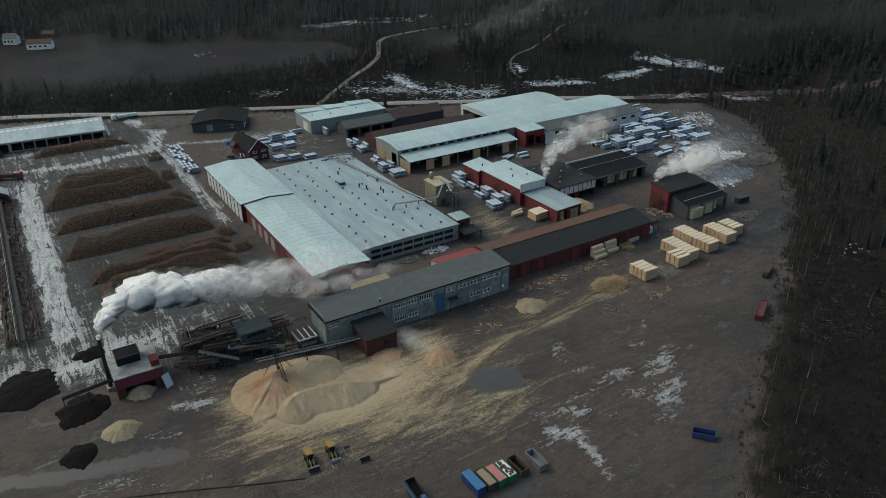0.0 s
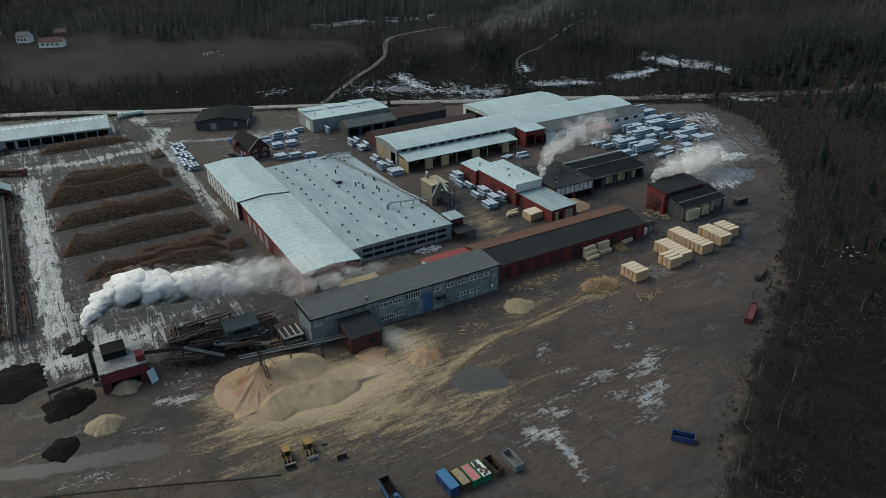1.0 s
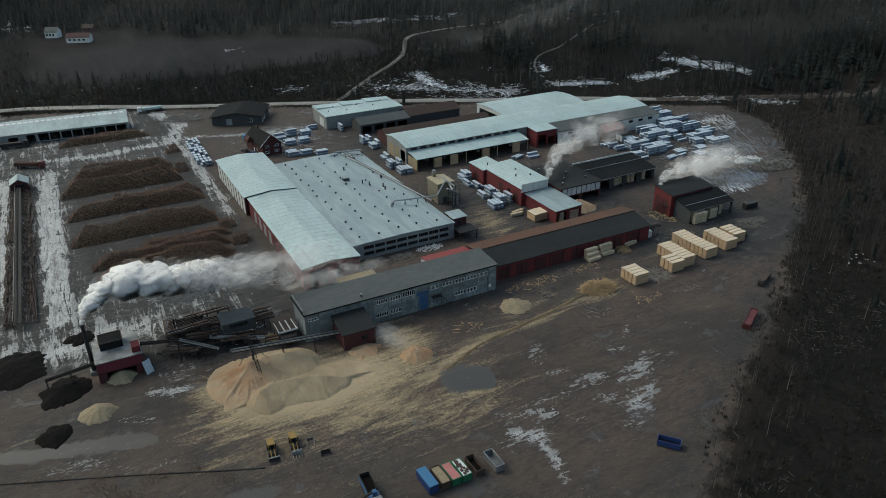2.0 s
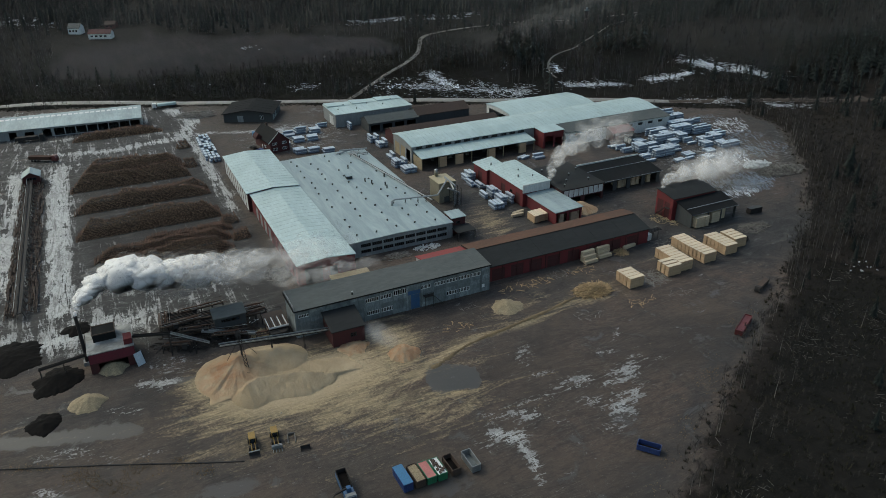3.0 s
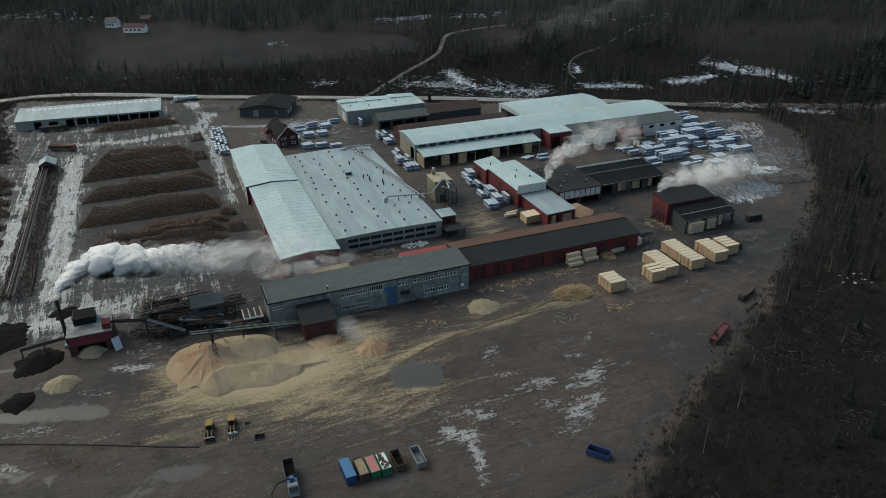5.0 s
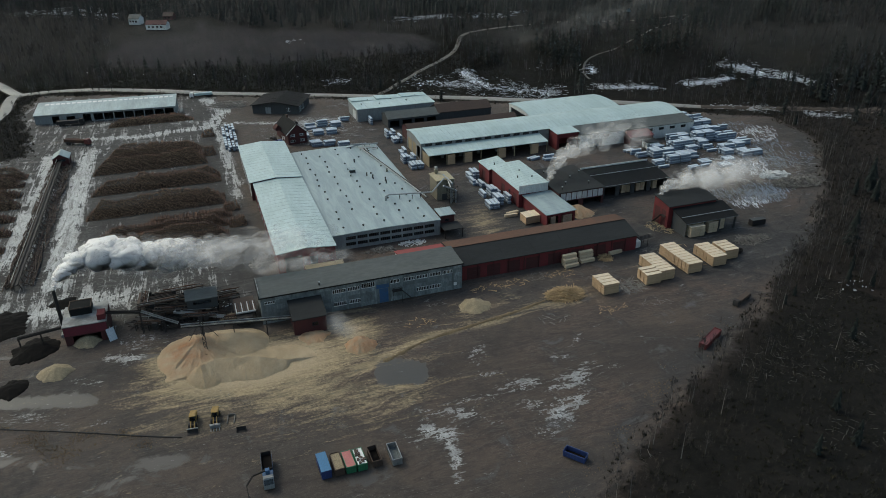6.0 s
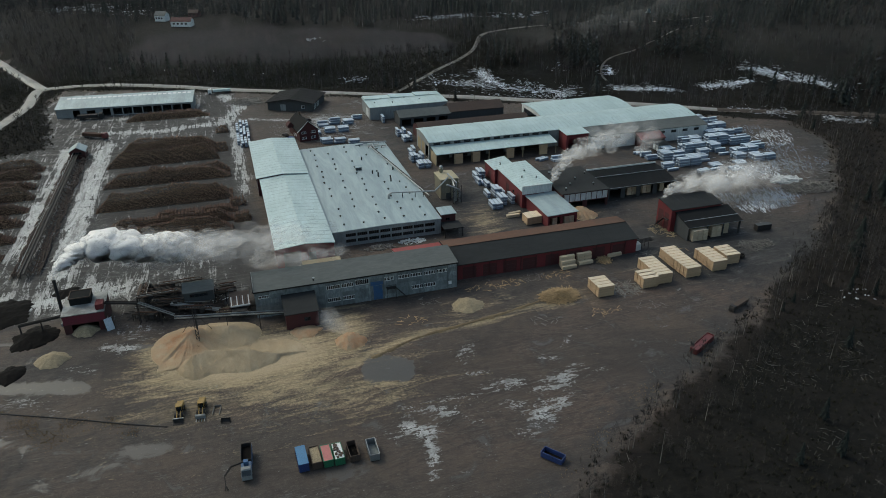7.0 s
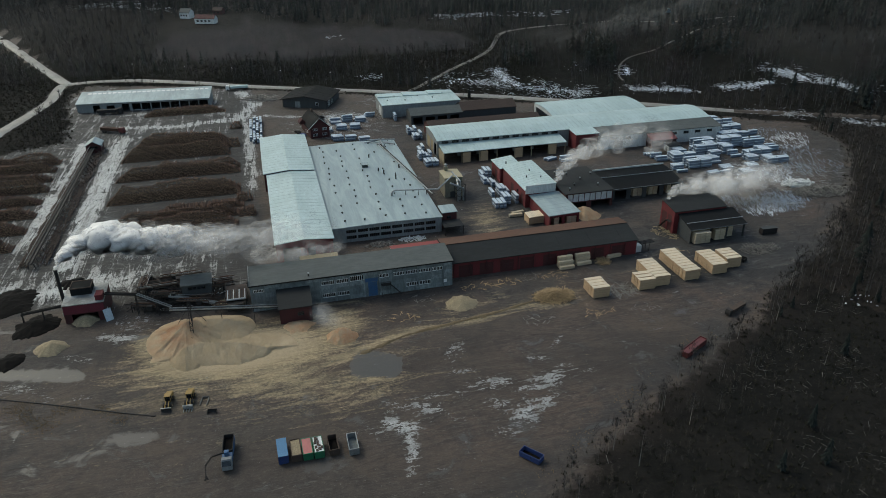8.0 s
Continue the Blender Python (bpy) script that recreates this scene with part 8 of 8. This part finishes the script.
for sel, tp, name, label, mats, h in ((is_spruce & near, SPRUCE, "spruce_wood", "dark green spruce wood on the rising ground", (M_trunk, M_needles), hs),
                                      (is_spruce & ~near, SPRUCE_FAR, "far_spruce_wood", "distant dark spruce wood on the hillside", (M_trunk, M_needles), hs),
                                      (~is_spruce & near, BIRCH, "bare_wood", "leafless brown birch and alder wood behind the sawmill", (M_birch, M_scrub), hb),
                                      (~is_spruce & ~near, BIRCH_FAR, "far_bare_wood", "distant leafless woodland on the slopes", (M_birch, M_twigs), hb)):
    scatter(name, label, "woods", tp, mats, P[sel], h[sel], 9)

# single trees along the yard's eastern edge
birch_parts = []
for k, tp in enumerate(BIRCH):
    t = thing("birch_tree", "slender leafless birch at the edge of the muddy yard", "tree", group="birches along the yard's edge")
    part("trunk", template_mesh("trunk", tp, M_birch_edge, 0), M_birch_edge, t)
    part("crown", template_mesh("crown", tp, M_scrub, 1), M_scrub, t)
    birch_parts.append(t)
er = np.random.RandomState(31)
spots = [(131, 78), (137, 83), (121, 71), (151, 91), (122, 75), (163, 97), (141, 81), (205, 123), (209, 118), (209, 114), (215, 115), (212, 108), (190, 111), (188, 86)]
while len(spots) < 150:
    x, y = er.uniform(95, 330), er.uniform(45, 250)
    e = float(edge_of_yard(np.array([x]), np.array([y]))[0])
    if -16 < e < -0.5 and er.rand() < math.exp(e / 7) * (0.35 if x < 150 else 1.0):
        spots.append((x, y))
for k, (x, y) in enumerate(spots):
    h = er.uniform(4.5, 9.5)
    m = Matrix.LocRotScale((x, y, float(ground_height(x, y)) - 0.1), Euler((0, 0, er.uniform(0, 6.28))), (h, h, h))
    if k < 4:
        birch_parts[k].matrix_basis = m
    else:
        q = copy_thing(birch_parts[k % 4], pose(0, 0, 0))
        q.matrix_basis = m
young = thing("young_spruce", "small dark spruce standing alone in the clearing", "tree", group="young spruces in the clearing")
part("trunk", template_mesh("trunk", SPRUCE[0], M_trunk, 0), M_trunk, young)
part("crown", template_mesh("crown", SPRUCE[0], M_needles, 1), M_needles, young)
for k in range(26):
    x, y = er.uniform(150, 270), er.uniform(20, 125)
    while float(edge_of_yard(np.array([x]), np.array([y]))[0]) > -4:
        x, y = er.uniform(150, 270), er.uniform(20, 125)
    h = er.uniform(3, 8)
    m = Matrix.LocRotScale((x, y, float(ground_height(x, y)) - 0.1), Euler((0, 0, er.uniform(0, 6.28))), (h, h, h))
    (young if k == 0 else copy_thing(young, pose(0, 0, 0))).matrix_basis = m


def tuft_template(seed):
    rng = np.random.RandomState(seed)
    v, f = [], []
    for k in range(6):
        a = rng.uniform(0, 6.28)
        c, s = math.cos(a), math.sin(a)
        o = rng.uniform(-0.4, 0.4, 2)
        L = rng.uniform(0.5, 1.0)
        n = len(v)
        v += [(o[0] - 0.12 * s, o[1] + 0.12 * c, -0.1), (o[0] + 0.12 * s, o[1] - 0.12 * c, -0.1), (o[0] + 0.5 * L * c, o[1] + 0.5 * L * s, L)]
        f.append((n, n + 1, n + 2))
    return np.array(v), np.array(f), np.zeros(len(f), int)


def stick_template(seed):
    rng = np.random.RandomState(seed)
    L, w = rng.uniform(0.7, 1.3), 0.075
    z = rng.uniform(0.03, 0.3)
    v = [(-L, -w, 0.02), (-L, w, 0.02), (-L, 0, 0.11), (L, -w * 0.6, z), (L, w * 0.6, z), (L, 0, z + 0.06)]
    f = [(0, 2, 1), (3, 4, 5), (0, 1, 4), (0, 4, 3), (1, 2, 5), (1, 5, 4), (2, 0, 3), (2, 3, 5)]
    return np.array(v), np.array(f), np.zeros(len(f), int)


TUFTS = [tuft_template(s) for s in range(5)]
STICKS = [stick_template(s) for s in range(6)]


def rough_ground(n, seed, x0, x1, y0, y1, test):
    r = np.random.RandomState(seed)
    x, y = r.uniform(x0, x1, n), r.uniform(y0, y1, n)
    k = test(x, y, r)
    x, y = x[k], y[k]
    return np.stack([x, y, ground_height(x, y)], -1)


tf = rough_ground(60000, 3, 60, 380, -20, 300, lambda x, y, r: (edge_of_yard(x, y) < 1.5) & (r.rand(len(x)) < 0.25 + 0.6 * fbm(x, y, 14, 1)) & (near_line(x, y, ROAD) > 5))
scatter("rough_grass", "dark tussocks of dead grass on the cleared ground", "grass", TUFTS, (M_grass,), tf, np.random.RandomState(1).uniform(0.35, 1.1, len(tf)), 2)
tf = rough_ground(26000, 4, -120, 230, 300, 470, lambda x, y, r: (edge_of_yard(x, y) < 1.0) & (near_line(x, y, ROAD) > 4.2) & (near_line(x, y, ROAD_W) > 4.2) & ~inside(x, y, FIELD))
scatter("rough_grass", "dark scrub and dead grass beside the road", "grass", TUFTS, (M_grass,), tf, np.random.RandomState(2).uniform(0.4, 1.2, len(tf)), 3)
M_dry_grass = surface("tawny_dead_grass", (0.30, 0.215, 0.12), (0.13, 0.09, 0.055), 0.95, 0.0, 0.5, 0.2, 3.0, (1, 1, 1), 0.0, 0.7, 0.1)


def tawny(x, y, r):
    d = np.minimum(near_line(x, y, [(0, 119.5), (7, 114.5), (12, 115.5), (7, 112)]) / 2.6, near_line(x, y, [(19, 114.6), (24, 109.6)]) / 1.6)
    d = np.minimum(d, near_line(x, y, [(-12, 127.6), (-4, 124.4)]) / 0.9)
    bank = near_line(x, y, [(104, 66), (114, 74), (128, 82), (147, 93), (168, 106)]) / 3.0
    return r.rand(len(x)) < 0.7 * np.exp(-d ** 2) * step(fbm(x, y, 3, 2), 0.3, 0.6) + 0.13 * np.exp(-bank ** 2) * step(fbm(x, y, 5, 3), 0.48, 0.68)


tf = rough_ground(260000, 14, -20, 180, 55, 135, tawny)
scatter("dry_grass", "tawny dead grass growing through the mud", "grass", TUFTS, (M_dry_grass,), tf, np.random.RandomState(8).uniform(0.14, 0.36, len(tf)), 12)
bs = rough_ground(9000, 6, 85, 340, 20, 270, lambda x, y, r: (edge_of_yard(x, y) < -1.0) & (fbm(x, y, 22, 5) > 0.48))
scatter("scrub", "leafless brown scrub in the clearing", "scrub", BUSH, (M_scrub, M_scrub), bs, np.random.RandomState(3).uniform(0.8, 2.4, len(bs)), 4)
bs = rough_ground(16000, 16, 85, 330, 20, 250, lambda x, y, r: r.rand(len(x)) < np.exp(-((edge_of_yard(x, y) + 9) / 9) ** 2) * step(fbm(x, y, 10, 6), 0.35, 0.6))
scatter("scrub", "leafless tawny scrub along the yard's edge", "scrub", BUSH, (M_scrub, M_edge_scrub), bs, np.random.RandomState(13).uniform(0.9, 3.0, len(bs)), 14)
bs = rough_ground(1500, 7, -50, 0, 300, 440, lambda x, y, r: (edge_of_yard(x, y) < -1.0) & (near_line(x, y, ROAD) > 4.5))
scatter("scrub", "leafless brown scrub on the bank beside the road", "scrub", BUSH, (M_twigs, M_twigs), bs, np.random.RandomState(4).uniform(1.2, 3.6, len(bs)), 5)
sk = rough_ground(11000, 8, 80, 260, -30, 135, lambda x, y, r: inside(x, y, CUT) & (fbm(x, y, 9, 2) > 0.57))
scatter("brash", "grey felled branches and thin logs lying in the clearing", "brash", STICKS, (M_brash,), sk, np.random.RandomState(5).uniform(0.25, 0.85, len(sk)), 6)


def in_snow(x, y, r):
    return r.rand(len(x)) < snow_cover(x, y) * step(fbm(x, y, 7, 4), 0.38, 0.62)


sk = rough_ground(420000, 9, -140, 420, 240, 710, in_snow)
scatter("frosted_brash", "white frosted branches left on the felled slopes", "brash", STICKS, (M_frost,), sk, np.random.RandomState(6).uniform(0.5, 1.5, len(sk)), 7)


# ---- steam ----
def puff(seed):
    bm = bmesh.new()
    bmesh.ops.create_icosphere(bm, subdivisions=3, radius=1.0)
    for q in bm.verts:
        p = q.co.normalized()
        q.co = p * (0.84 + 0.34 * noise.noise(p * 1.7 + Vector((seed * 3.1, seed, 0))) + 0.10 * noise.noise(p * 4.0 + Vector((0, seed, seed))))
    v = np.array([tuple(q.co) for q in bm.verts])
    f = np.array([[q.index for q in g.verts] for g in bm.faces])
    bm.free()
    return v, f


PUFFS = [puff(s) for s in range(1, 7)]


def plume(name, label, line, count, seed, wobble=0.7, fade=0.55):
    """Puffs of steam along a line of (x, y, z, radius, puff size, density)."""
    rng = np.random.RandomState(seed)
    line = np.array(line, float)
    seg = np.linalg.norm(np.diff(line[:, :3], axis=0), axis=1)
    at = np.concatenate([[0], np.cumsum(seg)]) / seg.sum()
    V, F, D, base = [], [], [], 0
    for i in range(count):
        t = (i + rng.rand()) / count
        q = [np.interp(t, at, line[:, k]) for k in range(6)]
        d = rng.normal(size=3)
        d /= np.linalg.norm(d)
        rad = rng.rand() ** wobble
        c = np.array(q[:3]) + d * q[3] * rad * np.array([1.2, 1.0, 0.75])
        size = q[4] * rng.uniform(0.55, 1.25) * (1.1 - 0.35 * rad)
        v, f = PUFFS[rng.randint(len(PUFFS))]
        a = rng.uniform(0, 6.28)
        R = np.array([[math.cos(a), -math.sin(a), 0], [math.sin(a), math.cos(a), 0], [0, 0, 1]])
        V.append(v @ R.T * size * np.array([1.25, 1.0, 0.85]) + c)
        F.append(f + base)
        D.append(np.full(len(v), q[5] * (1.15 - fade * rad) * rng.uniform(0.6, 1.2)))
        base += len(v)
    V, F, D = np.concatenate(V), np.concatenate(F), np.concatenate(D)
    me = raw_mesh(name, V.tolist(), F.tolist(), M_steam, True)
    at = me.attributes.new("thickness", "FLOAT", "POINT")
    at.data.foreach_set("value", D.astype(np.float32))
    return tagged(new(name, me), label, "steam", kind="stuff")


CORE = [(3.4, 161.3, 13.9, 0.1, 0.5, 1.3), (4.2, 162.8, 15.4, 0.3, 1.0, 1.3), (7, 166, 17.2, 0.8, 2.2, 1.3), (11, 168.5, 18.4, 1.4, 3.4, 1.3), (17, 170, 18.2, 2.0, 4.6, 1.25), (23, 169.5, 16.8, 2.6, 4.8, 1.1), (28, 168.7, 15.8, 3.2, 4.5, 0.75), (33, 168.2, 15.2, 3.8, 4.0, 0.42), (39, 168, 15.4, 4.4, 3.6, 0.2)]
plume("steam_plume", "dense white steam drifting from the black chimney stack", CORE, 58, 1, 0.6, 0.2)
plume("steam_plume", "soft torn edge of the chimney's white steam", [(x, y, z, r + 0.9 * q, 0.45 * q, 0.075 * min(1.0, d)) for x, y, z, r, q, d in CORE] + [(46, 168, 16.0, 5.6, 1.8, 0.03)], 460, 2, 0.35, 0.4)
plume("steam_plume", "ragged tail of the chimney's steam thinning over the yard", [(28, 168.5, 16.2, 5.0, 2.6, 0.2904), (34, 168, 15.8, 5.2, 2.6, 0.2112), (42, 167, 15.4, 5.6, 2.6, 0.132), (54, 166, 15.0, 6.0, 2.6, 0.0792), (66, 169, 14.0, 6.4, 2.6, 0.0462), (74, 174, 13.0, 6.4, 2.6, 0.0264)], 190, 11, 0.5)
plume("steam_plume", "thin grey steam rising from the kiln roofs", [(163.6, 198, 8.4, 0.5, 0.7, 0.2244), (167, 201, 11, 1.9, 1.2, 0.1848), (172, 204.5, 14.0, 3.6, 1.8, 0.1584), (181, 208, 16.5, 5.2, 2.3, 0.132), (192, 211, 18.5, 6.8, 2.8, 0.0792), (206, 216, 20, 8.0, 3.2, 0.033)], 170, 2, 0.5)
plume("steam_plume", "grey steam drifting low from the lone kiln", [(192.4, 170, 9.4, 0.5, 0.7, 0.2244), (196, 171.5, 11.5, 1.9, 1.2, 0.1848), (203, 173.5, 12.5, 3.8, 1.9, 0.1518), (214, 176, 11.0, 5.6, 2.5, 0.132), (230, 181, 8.0, 7.4, 3.0, 0.0924), (248, 190, 7.0, 9.0, 3.4, 0.0396)], 200, 3, 0.5)
plume("steam_plume", "second wisp of steam from the lone kiln's end", [(209.6, 169.5, 9.6, 0.4, 0.8, 0.132), (214, 172, 10.5, 2.2, 1.6, 0.0792), (224, 177, 9, 4.2, 2.4, 0.0396)], 50, 4, 0.5)
plume("steam_plume", "faint steam hanging before the red hall's gable", [(56, 172, 5.0, 4.0, 2.4, 0.0528), (66, 170, 5.5, 4.4, 2.4, 0.066), (75, 167, 8.0, 3.6, 2.0, 0.0594), (80, 161, 11, 3.0, 1.8, 0.0264)], 70, 5, 0.5)
plume("steam_plume", "low steam among the wrapped packages", [(222, 233, 2.5, 2.8, 2.0, 0.0924), (228, 238, 5, 4.4, 2.5, 0.0594), (236, 246, 8, 5.6, 3.0, 0.0264)], 50, 7, 0.5)
plume("dust_cloud", "pale dust blown from the chip house", [(70.8, 143.0, 2.5, 1.4, 1.4, 0.033), (72.0, 138.0, 2.6, 2.6, 2.0, 0.0396), (74.0, 133.5, 2.0, 3.0, 2.2, 0.0158)], 40, 8, 0.5)
plume("mist_bank", "thin mist lying in the wooded valley", [(250, 430, 12, 9, 8, 0.0053), (285, 425, 15, 12, 10, 0.0106), (330, 440, 20, 14, 11, 0.0119), (380, 460, 30, 16, 12, 0.0092), (440, 480, 42, 16, 12, 0.0033)], 60, 9, 0.5)

plume("valley_mist", "thin cold haze hanging over the wooded valley", [(-160, 520, 26, 60, 34, 0.0018), (-40, 500, 24, 60, 34, 0.0021), (100, 470, 24, 60, 34, 0.0021), (240, 430, 26, 60, 34, 0.0024), (350, 370, 28, 50, 32, 0.0024), (450, 300, 32, 50, 32, 0.0021), (540, 220, 36, 50, 32, 0.0018)], 150, 21, 0.5)


# ---- true size: the plan above is drawn to a smaller unit ----
for ob in list(scene.objects):
    if ob.parent is None and ob.type in {"MESH", "EMPTY"}:
        ob.matrix_basis = Matrix.Scale(UNIT, 4) @ ob.matrix_basis
